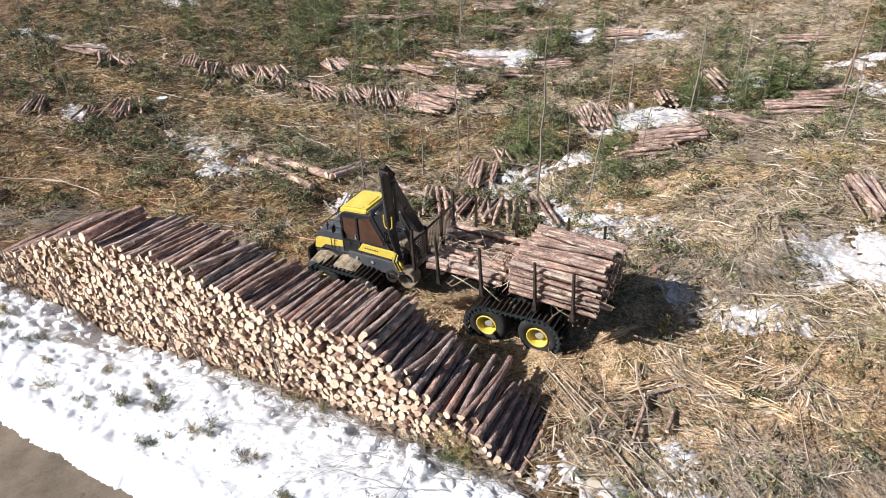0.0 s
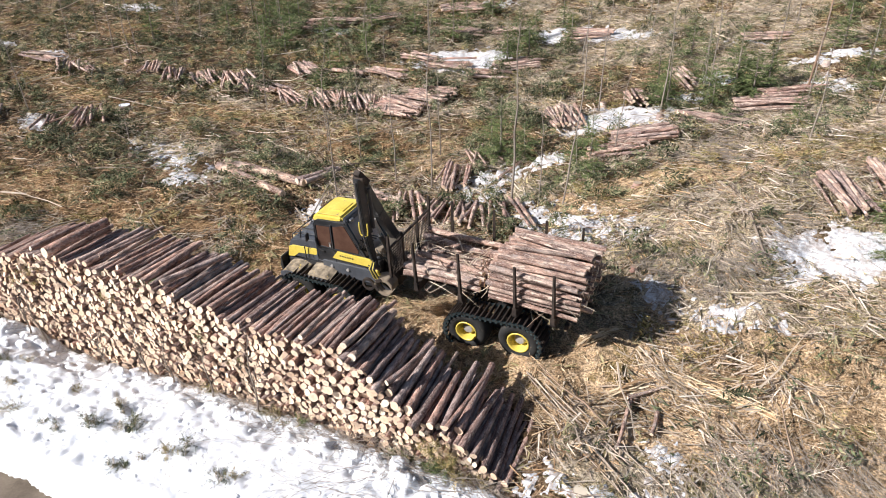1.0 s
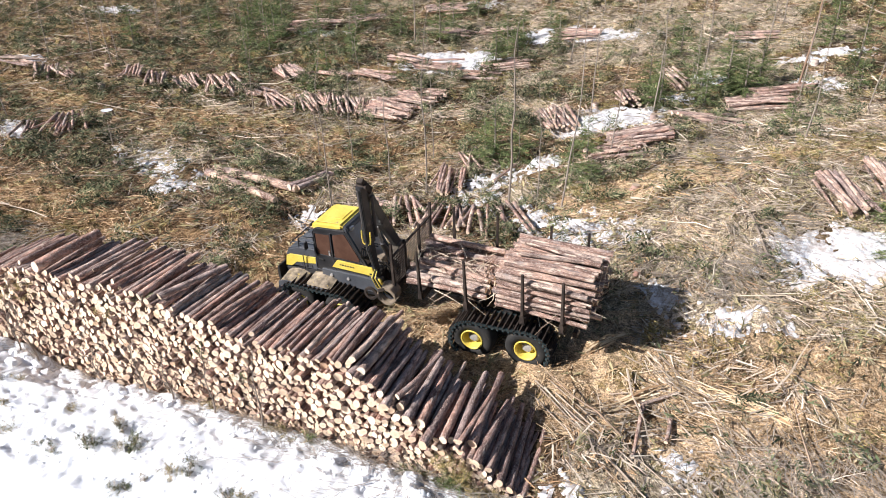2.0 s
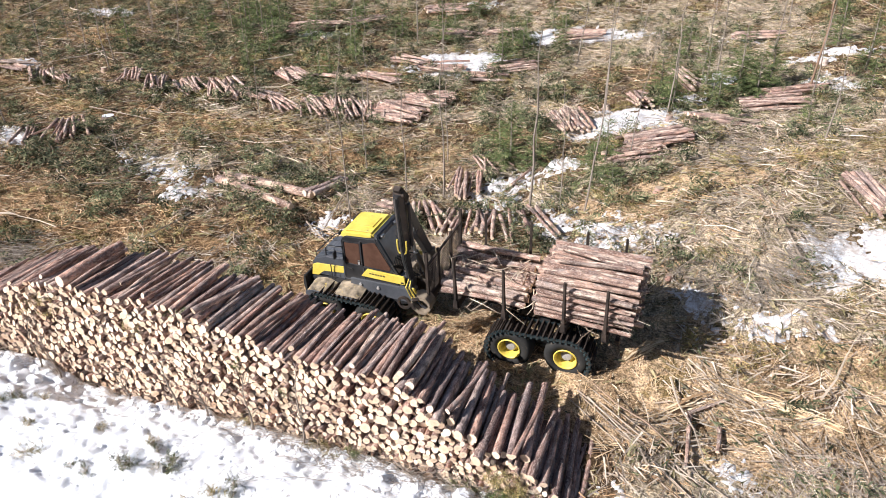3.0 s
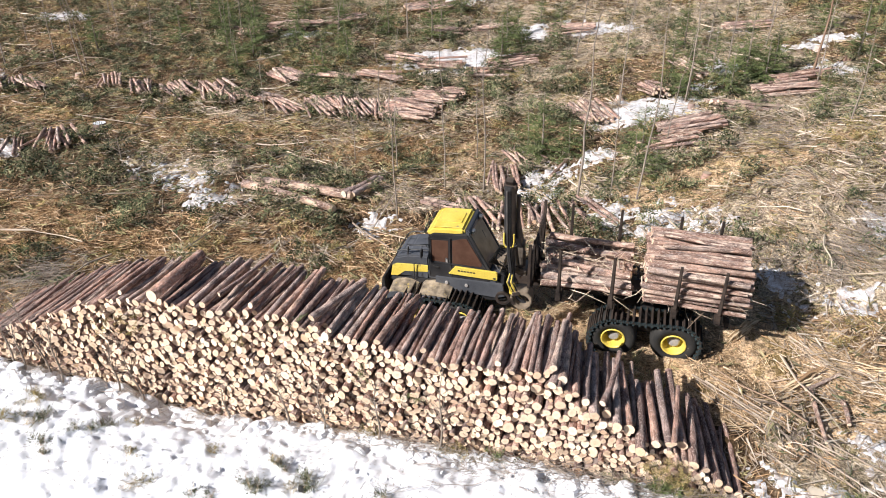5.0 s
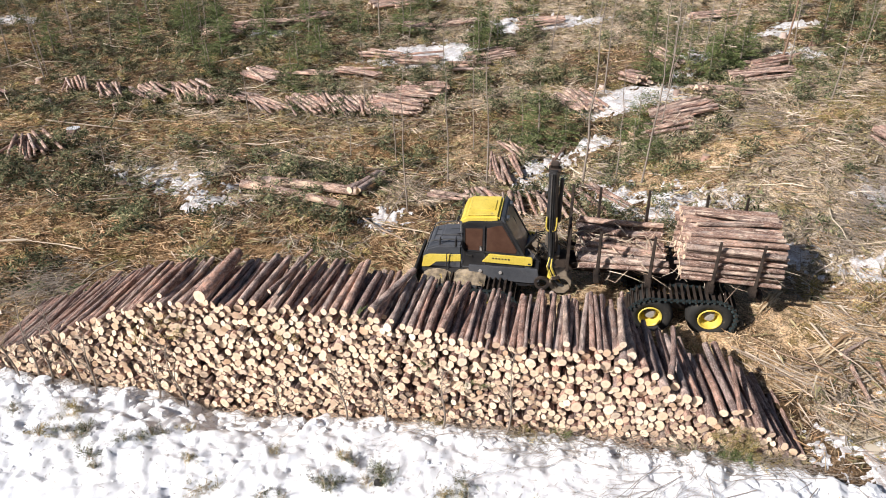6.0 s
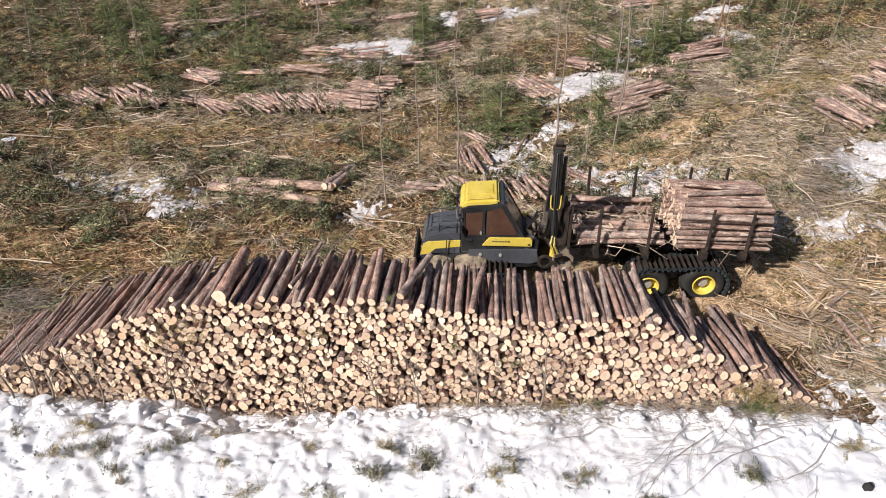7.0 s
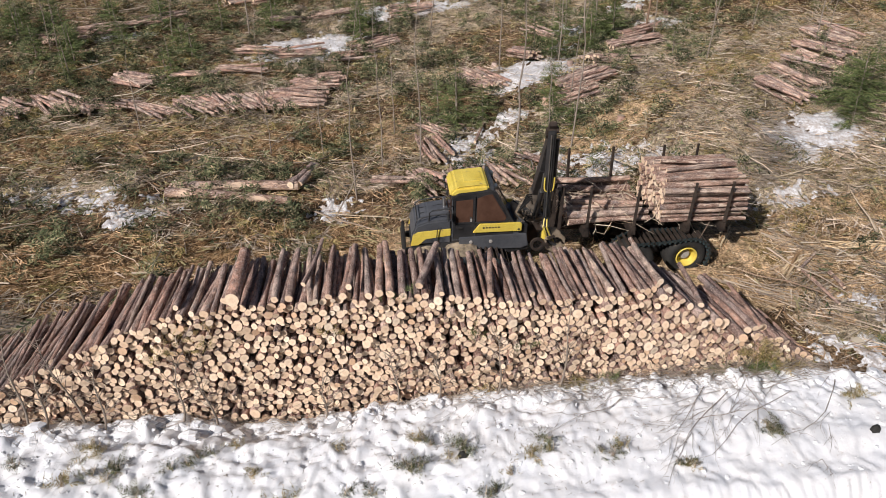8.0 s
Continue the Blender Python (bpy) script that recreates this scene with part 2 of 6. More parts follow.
# ---- shapes ----
def vnoise(x, y, seed=0.0):
    """Smooth value noise of 0 to 1 on arrays."""
    xi, yi = np.floor(x), np.floor(y)
    fx, fy = x - xi, y - yi
    fx, fy = fx * fx * (3 - 2 * fx), fy * fy * (3 - 2 * fy)

    def h(i, j):
        s = np.sin(i * 127.1 + j * 311.7 + seed * 74.7) * 43758.5453
        return s - np.floor(s)

    return (h(xi, yi) * (1 - fx) + h(xi + 1, yi) * fx) * (1 - fy) + (h(xi, yi + 1) * (1 - fx) + h(xi + 1, yi + 1) * fx) * fy


def fbm(x, y, seed=0.0, octaves=4):
    total, amp, norm = 0.0, 1.0, 0.0
    for k in range(octaves):
        total, norm = total + amp * vnoise(x * 2**k, y * 2**k, seed + 3.1 * k), norm + amp
        amp *= 0.5
    return total / norm


def smooth(a, b, v):
    k = np.clip((v - a) / (b - a), 0, 1)
    return k * k * (3 - 2 * k)


def mesh_np(name, verts, quads, mats, uv=None, slots=None, shade=False):
    """A mesh from arrays of points and four-cornered faces."""
    me = bpy.data.meshes.new(name)
    n = len(quads)
    me.vertices.add(len(verts))
    me.vertices.foreach_set("co", np.asarray(verts, np.float32).ravel())
    me.loops.add(4 * n)
    me.loops.foreach_set("vertex_index", np.asarray(quads, np.int32).ravel())
    me.polygons.add(n)
    me.polygons.foreach_set("loop_start", np.arange(0, 4 * n, 4, dtype=np.int32))
    me.polygons.foreach_set("loop_total", np.full(n, 4, np.int32))
    for m in mats if isinstance(mats, (list, tuple)) else [mats]:
        me.materials.append(m)
    if slots is not None:
        me.polygons.foreach_set("material_index", np.asarray(slots, np.int32))
    me.polygons.foreach_set("use_smooth", np.full(n, bool(shade)))
    if uv is not None:
        me.uv_layers.new(name="UVMap").data.foreach_set("uv", np.asarray(uv, np.float32).ravel())
    me.update(calc_edges=True)
    return me


def turns(yaw, pitch, roll):
    """Rotation matrices, one for each entry: roll about x, then pitch about y, then yaw about z."""
    cy, sy, cp, sp, cr, sr = np.cos(yaw), np.sin(yaw), np.cos(pitch), np.sin(pitch), np.cos(roll), np.sin(roll)
    return np.stack([cy * cp, cy * sp * sr - sy * cr, cy * sp * cr + sy * sr, sy * cp, sy * sp * sr + cy * cr, sy * sp * cr - cy * sr, -sp, cp * sr, cp * cr], -1).reshape(-1, 3, 3)


def scatter_arrays(shape, at, rot, size):
    """Copies of a (verts, quads) shape, one for each place, joined."""
    v, q = shape
    size = np.asarray(size, float)
    size = size[:, None] * np.ones(3) if size.ndim == 1 else size
    pts = np.einsum("nij,nkj->nki", rot, v[None] * size[:, None, :]) + np.asarray(at)[:, None, :]
    faces = q[None] + (np.arange(len(pts)) * len(v))[:, None, None]
    return pts.reshape(-1, 3), faces.reshape(-1, 4)


def joined(pairs):
    verts, quads, base = [], [], 0
    for v, q in pairs:
        verts.append(v)
        quads.append(q + base)
        base += len(v)
    return np.concatenate(verts), np.concatenate(quads)


def tube_arrays(points, radii, sides=6):
    """A tapered tube along points; its ends stay open."""
    points = np.asarray(points, float)
    ahead = np.gradient(points, axis=0)
    ahead /= np.linalg.norm(ahead, axis=1)[:, None] + 1e-9
    side = np.cross(ahead, np.where(np.abs(ahead[:, 2:]) > 0.9, [[1.0, 0, 0]], [[0, 0, 1.0]]))
    side /= np.linalg.norm(side, axis=1)[:, None] + 1e-9
    over = np.cross(side, ahead)
    a = np.arange(sides) * 2 * math.pi / sides
    v = points[:, None] + np.asarray(radii)[:, None, None] * (np.cos(a)[None, :, None] * side[:, None] + np.sin(a)[None, :, None] * over[:, None])
    i, k = np.meshgrid(np.arange(len(points) - 1), np.arange(sides), indexing="ij")
    b, c = i * sides + k, i * sides + (k + 1) % sides
    return v.reshape(-1, 3), np.stack([b, c, c + sides, b + sides], -1).reshape(-1, 4)


def thing(name, label, category, at=None, group="", kind=""):
    """An empty at a thing's base, to hold its parts."""
    ob = new(name)
    ob.empty_display_size = 0.2
    if at is not None:
        ob.matrix_basis = at
    return tagged(ob, label, category, group, kind)


def part(name, data, material=None, parent=None, label="", shade=False, bevel=0.0):
    """Links a bmesh or a mesh as one object under a thing or a part."""
    if isinstance(data, bmesh.types.BMesh):
        if bevel:
            bmesh.ops.bevel(data, geom=data.edges[:], offset=bevel, segments=2, affect="EDGES", clamp_overlap=True)
        bmesh.ops.recalc_face_normals(data, faces=data.faces)
        me = bpy.data.meshes.new(name)
        data.to_mesh(me)
        data.free()
        me.materials.append(material)
        me.polygons.foreach_set("use_smooth", np.full(len(me.polygons), bool(shade)))
    else:
        me = data
    ob = new(name, me)
    ob.parent = parent
    return tagged(ob, label)


def add_box(bm, x0, x1, y0, y1, z0, z1, m=None):
    m = m or Matrix()
    bmesh.ops.create_cube(bm, size=1.0, matrix=m @ Matrix.Translation(((x0 + x1) / 2, (y0 + y1) / 2, (z0 + z1) / 2)) @ Matrix.Diagonal((x1 - x0, y1 - y0, z1 - z0, 1)))
    return bm


def add_prism(bm, outline, y0, y1, taper=None):
    """A solid whose side view (x, z) is the outline, from y0 to y1. taper: outline for the y1 end."""
    a = [bm.verts.new((x, y0, z)) for x, z in outline]
    b = [bm.verts.new((x, y1, z)) for x, z in (taper or outline)]
    bm.faces.new(a)
    bm.faces.new(b[::-1])
    for i in range(len(a)):
        j = (i + 1) % len(a)
        bm.faces.new((a[j], a[i], b[i], b[j]))
    return bm


def add_rod(bm, p, q, r0, r1=None, sides=10):
    """A capped rod from p to q."""
    p, q = Vector(p), Vector(q)
    turn = (q - p).to_track_quat("Z", "Y").to_matrix().to_4x4()
    bmesh.ops.create_cone(bm, cap_ends=True, segments=sides, radius1=r0, radius2=r0 if r1 is None else r1, depth=(q - p).length, matrix=Matrix.Translation((p + q) / 2) @ turn)
    return bm


def add_path(bm, points, r, sides=6):
    """A bent pipe through points."""
    v, q = tube_arrays(points, [r] * len(points), sides)
    vs = [bm.verts.new(c) for c in v]
    for f in q:
        bm.faces.new([vs[i] for i in f])
    bm.faces.new(vs[:sides][::-1])
    bm.faces.new(vs[-sides:])
    return bm


def add_beam(bm, p, q, w0, h0, w1=None, h1=None):
    """A box girder from p to q, w wide and h high at each end."""
    p, q = Vector(p), Vector(q)
    w1, h1 = w1 or w0, h1 or h0
    turn = (q - p).to_track_quat("Z", "Y").to_matrix()
    rings = []
    for c, w, h in ((p, w0, h0), (q, w1, h1)):
        rings.append([bm.verts.new(c + turn @ Vector((sx * w / 2, sy * h / 2, 0))) for sx, sy in ((-1, -1), (1, -1), (1, 1), (-1, 1))])
    bm.faces.new(rings[0][::-1])
    bm.faces.new(rings[1])
    for i in range(4):
        j = (i + 1) % 4
        bm.faces.new((rings[0][i], rings[0][j], rings[1][j], rings[1][i]))
    return bm


def add_lathe(bm, profile, centre, sides=28, closed=False):
    """A solid of revolution about the y axis; profile holds (radius, y)."""
    cx, cy, cz = centre
    rings = []
    for r, y in profile:
        rings.append([bm.verts.new((cx + r * math.cos(2 * math.pi * k / sides), cy + y, cz + r * math.sin(2 * math.pi * k / sides))) for k in range(sides)])
    for a, b in zip(rings, rings[1:] + rings[:1] if closed else rings[1:]):
        for k in range(sides):
            j = (k + 1) % sides
            bm.faces.new((a[k], a[j], b[j], b[k]))
    if closed:
        return bm
    bm.faces.new(rings[0][::-1])
    bm.faces.new(rings[-1])
    return bm

# ---- ground, road and snow ----
ROAD_EDGE = -4.35


def land(x, y):
    """The height of the ground without its small bumps."""
    x, y = np.asarray(x, float), np.asarray(y, float)
    cx, cy = np.clip(x, -28, 24), np.clip(y, -2, 40)
    bump = np.exp(-((cx - 14) ** 2 / 60 + (cy - 14) ** 2 / 40))
    z = -0.43 + 0.0015 * cx + 0.0431 * cy + 0.00207 * cx * cy + 0.00172 * cx**2 + 0.00145 * cy**2 + 1.115 * bump
    z = z - 0.45 * np.exp(-((cx - 3.5) ** 2 / 9 + (cy - 13.5) ** 2 / 6)) + 0.45 * np.exp(-((cx - 8.6) ** 2 / 9 + (cy - 18.5) ** 2 / 10))
    z = np.where(y < -2.2, z + (-1.0 - z) * smooth(-2.2, -4.0, y), z) + 0.05 * np.maximum(y - 40, 0) ** 0.9
    z = z - 0.40 * np.exp(-((cx + 2.3) ** 2 / 5 + (y + 0.3) ** 2 / 0.7))
    return z + 0.30 * np.exp(-((cx - 10.5) ** 2 / 8 + cy**2 / 5)) * smooth(-1.5, 0, y)


def relief(x, y):
    """The ground with its bumps and the forwarder's wheel lane."""
    rough = smooth(-0.3, 1.5, y)
    return land(x, y) + rough * (0.55 * (fbm(x * 0.45, y * 0.45, 2.0) - 0.5) + 0.30 * (fbm(x * 2.1, y * 2.1, 5.0, 3) - 0.5)) - 0.05


def spread(lo, hi, step, far):
    """Grid lines that are even from lo to hi and widen outside."""
    out = np.cumsum(step * 1.45 ** np.arange(1, 40))
    out = out[out < far]
    return np.concatenate([lo - out[::-1], np.arange(lo, hi, step), hi + out])


def sheet(xs, ys, height):
    x, y = np.meshgrid(xs, ys, indexing="ij")
    v = np.stack([x, y, height(x, y)], -1).reshape(-1, 3)
    i, j = np.meshgrid(np.arange(len(xs) - 1), np.arange(len(ys) - 1), indexing="ij")
    a = i * len(ys) + j
    return v, np.stack([a, a + len(ys), a + len(ys) + 1, a + 1], -1).reshape(-1, 4)


def trimmed(v, q, keep):
    """Only the faces whose corners all are kept, without loose points."""
    q = q[keep[q].all(1)]
    used = np.unique(q)
    back = np.zeros(len(v), int)
    back[used] = np.arange(len(used))
    return v[used], back[q]


ground = new("ground", mesh_np("ground", *sheet(spread(-48, 44, 0.30, 900), spread(-9, 52, 0.30, 900), relief), M_GROUND, shade=True))
tagged(ground, "cleared forest floor with brown needles, moss and torn bark", "ground", kind="structure")


def road_height(x, y):
    rut = 0.06 * (np.exp(-((y + 5.6) ** 2) / 0.12) + np.exp(-((y + 7.3) ** 2) / 0.12))
    return -0.80 - rut + 0.05 * (fbm(x * 0.8, y * 1.6, 8.0) - 0.5) + 0.0 * x - 0.3 * smooth(-10.5, -11.5, y)


road = new("road", mesh_np("road", *sheet(np.arange(-60, 60, 0.5), np.arange(-11.5, ROAD_EDGE + 0.6, 0.15), road_height), M_ROAD, shade=True))
tagged(road, "brown muddy gravel forest road with shallow ruts", "road", kind="structure")


def bank_height(x, y):
    """The ploughed bank of old snow between the road and the log pile."""
    top = 0.02 + 0.012 * np.clip(x, -12, 14) - 0.06 * smooth(-1.4, -2.6, y) - 0.2 * smooth(-2.4, -3.2, y) - 0.55 * np.exp(-((x + 2.3) ** 2) / 5) * smooth(-1.7, -0.5, y)
    top = top + 0.14 * (fbm(x * 0.55, y * 0.55, 4.0) - 0.5)
    wx = 0.83 * x + 0.56 * y + 0.5 * (fbm(x * 1.7, y * 1.7, 31.0, 2) - 0.5)
    wy = 0.83 * y - 0.56 * x + 0.5 * (fbm(x * 1.7, y * 1.7, 37.0, 2) - 0.5)
    lump = fbm(wx * 2.9, wy * 2.9, 9.0, 4) - 0.5
    chunk = np.maximum(vnoise(x * 3.1 + 0.4 * vnoise(x * 6, y * 6, 2), y * 3.1, 6.0) - 0.55, 0) * np.maximum(fbm(x * 0.9, y * 0.9, 3.0) - 0.3, 0)
    near_pile = np.exp(-((y + 0.85) ** 2) / 0.25)
    rugged = 1 - 0.45 * smooth(0.5, 3.5, x) * smooth(-1.1, -1.7, y)
    top = top + rugged * ((0.24 + 0.10 * near_pile) * lump + 0.13 * (fbm(wx * 7.7, wy * 7.7, 13.0, 2) - 0.5) + (0.6 + 1.0 * near_pile) * chunk)
    edge = ROAD_EDGE + 0.10 * (vnoise(x * 1.3, 0 * x, 1.0) - 0.5) + 0.03 * (vnoise(x * 7.5, 0 * x, 2.0) - 0.5)
    slope = smooth(edge, edge + 0.95, y + 0.016 * np.sin(x * 34 + 6 * vnoise(x * 2, y * 1.5, 7.0)) + 0.16 * (fbm(x * 5, y * 5, 51.0, 3) - 0.5) * smooth(edge + 1.0, edge + 0.2, y))
    foot = -0.95
    back = -0.10 + 0.22 * (fbm(x * 1.1, 0 * x, 6.0) - 0.5) + smooth(9.4, 10.8, x) * (-0.50 + 0.5 * (fbm(x * 0.9, x * 0, 3.0) - 0.5))
    fall = smooth(back + 0.1, back - 0.35, y)
    return (foot + (top - foot) * slope) * fall + (1 - fall) * (-0.95)


bank_v, bank_q = sheet(np.arange(-20, 20, 0.055), np.arange(-4.75, 1.4, 0.055), bank_height)
bank_v, bank_q = trimmed(bank_v, bank_q, bank_v[:, 2] > -0.94)
snow_bank = new("snow_bank", mesh_np("snow_bank", bank_v, bank_q, M_SNOW, shade=True))
tagged(snow_bank, "lumpy white bank of old melting snow beside the road", "snow", kind="structure")

# centre x, y, half length, half width, turn
SNOW_NEAR = [(-10.2, 11.2, 3.2, 1.1, -14, 0.48), (-7.9, 9.6, 1.2, 0.8, 20, 0.7), (-1.3, 9.35, 1.2, 0.9, 10, 0.32), (6.9, 11.6, 2.6, 1.3, -25, 0.55), (9.0, 10.7, 2.0, 1.1, 5, 0.75), (4.0, 13.6, 2.0, 1.4, 60, 0.5),
             (13.2, 7.25, 1.6, 1.0, 10, 0.86), (16.0, 10.6, 2.1, 1.3, 8, 1.4), (11.2, 0.2, 1.3, 0.8, 0, 0.45), (12.3, 0.6, 0.9, 0.6, 20, 0.5), (11.7, 8.0, 0.5, 0.8, 60), (14.0, 1.0, 1.7, 0.9, -20, 0.75), (12.8, 2.2, 0.9, 0.6, 10, 0.45)]
SNOW_FAR = [(-2.8, 26.3, 2.2, 1.0, 8, 1.2), (3.9, 32.2, 2.6, 1.0, 8, 1.2), (10.6, 25.6, 1.0, 0.9, 8, 0.9), (16.2, 29.4, 1.5, 0.7, 8, 0.8), (5.7, 15.5, 0.9, 0.6, 8, 0.8), (7.5, 19.9, 2.0, 1.6, 20, 1.7), (-3.3, 27.2, 3.0, 1.6, 10, 1.35), (1.9, 32.5, 3.0, 1.3, 12, 1.3), (15.5, 25.4, 1.6, 0.9, 0, 0.85), (-19.4, 11.3, 1.4, 0.7, -30), (-28.5, 19.2, 1.6, 0.8, 0), (-33, 31, 2.4, 1.2, 0),
            (-5.9, 37.9, 1.6, 1.0, 20), (-35.8, 20, 3.2, 0.9, -10), (-14.5, 30.6, 2.2, 0.6, 10), (9.6, 23.6, 1.0, 1.2, 50), (17.6, 14.4, 0.9, 0.7, 0), (11.8, 31.5, 2.0, 0.9, 0, 0.8), (14.6, 28.4, 1.2, 0.6, 0, 0.7)]


GRID_X, GRID_Y = np.arange(-48, 44, 0.30), np.arange(-9, 52, 0.30)
GRID_Z = relief(*np.meshgrid(GRID_X, GRID_Y, indexing="ij"))


def ground_at(x, y):
    """The ground sheet's own height, between its grid points."""
    u, w = np.clip((x + 48) / 0.30, 0, len(GRID_X) - 1.01), np.clip((y + 9) / 0.30, 0, len(GRID_Y) - 1.01)
    i, j = u.astype(int), w.astype(int)
    u, w = u - i, w - j
    return (GRID_Z[i, j] * (1 - u) + GRID_Z[i + 1, j] * u) * (1 - w) + (GRID_Z[i, j + 1] * (1 - u) + GRID_Z[i + 1, j + 1] * u) * w


def snow_patch(cx, cy, rx, ry, deg, cover=0.95):
    """A thin melting sheet of snow with a ragged edge and holes."""
    c, s = math.cos(radians(deg)), math.sin(radians(deg))
    step = 0.055 if cy < 16 else 0.09
    v, q = sheet(np.arange(-1.6 * rx, 1.6 * rx, step), np.arange(-1.6 * ry, 1.6 * ry, step), lambda x, y: 0 * x)
    d = (v[:, 0] / rx) ** 2 + (v[:, 1] / ry) ** 2
    x, y = cx + c * v[:, 0] - s * v[:, 1], cy + s * v[:, 0] + c * v[:, 1]
    thick = cover - d - 2.2 * (fbm(x * 1.2, y * 1.2, 11.0) - 0.45) - 2.4 * (fbm(x * 3.2, y * 3.2, 12.0, 4) - 0.48) - 1.7 * (vnoise(x * 10, y * 10, 15.0) - 0.5)
    v = np.stack([x, y, ground_at(x, y) + 0.012 + 0.095 * np.clip(thick, -0.5, 0.7) + 0.04 * (fbm(x * 3.5, y * 3.5, 3.0, 3) - 0.5)], -1)
    v, q = trimmed(v, q, thick > -0.48)
    return tagged(new("snow_patch", mesh_np("snow_patch", v, q, M_OLD_SNOW, shade=True)), "thin ragged patch of melting snow on the litter", "snow", "snow patches", "structure")


for row in SNOW_NEAR + SNOW_FAR:
    snow_patch(*row)


def lump_shape(rng):
    """A small rounded block."""
    bm = bmesh.new()
    bmesh.ops.create_cube(bm, size=1.0)
    bmesh.ops.subdivide_edges(bm, edges=bm.edges[:], cuts=1, use_grid_fill=True)
    v = np.array([p.co.normalized() * rng.uniform(0.7, 1.1) for p in bm.verts])
    q = np.array([[p.index for p in f.verts] for f in bm.faces])
    bm.free()
    return v, q


lump_rng = np.random.default_rng(41)
lx = lump_rng.uniform(-11, 13, 800)
ly = np.concatenate([-0.5 - np.abs(lump_rng.normal(0, 0.35, 320)), lump_rng.uniform(-3.3, -0.8, 480)])
ls = np.concatenate([0.03 + 0.17 * lump_rng.uniform(0, 1, 320) ** 2, 0.02 + 0.06 * lump_rng.uniform(0, 1, 480) ** 2]) + np.where(ly > -1.1, 0.02, 0.0)
lz = bank_height(lx, ly) - 0.30 * ls
keep = lz > -0.5
lumps = scatter_arrays(lump_shape(lump_rng), np.stack([lx, ly, lz], -1)[keep], turns(*(lump_rng.uniform(-1, 1, (3, int(keep.sum()))) * np.array([[3.14], [0.4], [0.4]]))), np.stack([ls * 1.3, ls, ls * 0.7], -1)[keep])
tagged(new("snow_crumbs", mesh_np("snow_crumbs", *lumps, M_SNOW)), "broken lumps of old snow along the log pile", "snow", kind="stuff")

# ---- logs ----
LOG_SIDES, LOG_RINGS = 10, 4


def log_arrays(rng):
    """A log along +y of length 1 and radius 1 at its butt: points, faces, slots and UVs."""
    ring = np.linspace(0, 1, LOG_RINGS)
    a = np.arange(LOG_SIDES) * 2 * math.pi / LOG_SIDES
    wob = 1 + 0.05 * rng.normal(size=LOG_SIDES)[None] + 0.03 * rng.normal(size=(LOG_RINGS, LOG_SIDES))
    r = (1.0 - rng.uniform(0.10, 0.28) * ring)[:, None] * wob
    bx, bz = rng.normal(size=2) * 0.35
    bow = np.sin(ring * math.pi)[:, None]
    v = np.stack([r * np.cos(a) + bx * bow, np.broadcast_to(ring[:, None], r.shape), r * np.sin(a) + bz * bow], -1)
    tilt = rng.normal(size=2) * 0.007
    v[0, :, 1] += tilt[0] * np.cos(a) + tilt[1] * np.sin(a)
    v = v.reshape(-1, 3)
    quads, slots, uv = [], [], []
    for i in range(LOG_RINGS - 1):
        for k in range(LOG_SIDES):
            j = (k + 1) % LOG_SIDES
            quads.append((i * LOG_SIDES + k, (i + 1) * LOG_SIDES + k, (i + 1) * LOG_SIDES + j, i * LOG_SIDES + j))
            slots.append(0)
            uv += [(k / LOG_SIDES, ring[i]), (k / LOG_SIDES, ring[i + 1]), ((k + 1) / LOG_SIDES, ring[i + 1]), ((k + 1) / LOG_SIDES, ring[i])]
    for base, flip in ((0, 1), ((LOG_RINGS - 1) * LOG_SIDES, -1)):
        for s in range(LOG_SIDES // 2 - 1):
            ids = (s, s + 1, LOG_SIDES - 2 - s, LOG_SIDES - 1 - s)
            ids = ids if flip > 0 else ids[::-1]
            quads.append(tuple(base + t for t in ids))
            slots.append(1)
            uv += [(0.5 + 0.48 * math.cos(a[t]), 0.5 + 0.48 * math.sin(a[t])) for t in ids]
    return v, np.array(quads), np.array(slots), np.array(uv)


log_rng = np.random.default_rng(7)
LOG_SHAPES = [log_arrays(log_rng) for _ in range(10)]
LOG_MESHES = [mesh_np("log", v, q, [M_BARK, M_CUT], uv, s, True) for v, q, s, uv in LOG_SHAPES]
PINK_MESHES = [mesh_np("log", v, q, [M_PINK, M_CUT], uv, s, True) for v, q, s, uv in LOG_SHAPES]
PEELED_MESHES = [mesh_np("log", v, q, [M_PEELED, M_CUT], uv, s, True) for v, q, s, uv in LOG_SHAPES]
PALE_MESHES = [mesh_np("pole", v, q, [M_DEAD, M_CUT], uv, s, True) for v, q, s, uv in LOG_SHAPES[:4]]
for me in LOG_MESHES + PINK_MESHES + PEELED_MESHES + PALE_MESHES:
    me.polygons.foreach_set("use_smooth", [p.material_index == 0 for p in me.polygons])


def put_log(parent, at, length, radius, yaw=0.0, pitch=0.0, rng=log_rng, meshes=None):
    """One log under parent; at is its butt's centre, yaw and pitch turn its length from +y (degrees)."""
    ob = new("log", (meshes or LOG_MESHES)[int(rng.integers(len(LOG_MESHES)))])
    ob.parent = parent
    ob.matrix_basis = pose(*at, pitch, 0, yaw) @ pose(0, 0, 0, 0, float(rng.uniform(0, 360)), 0) @ Matrix.Diagonal((radius, length, radius, 1))
    return ob


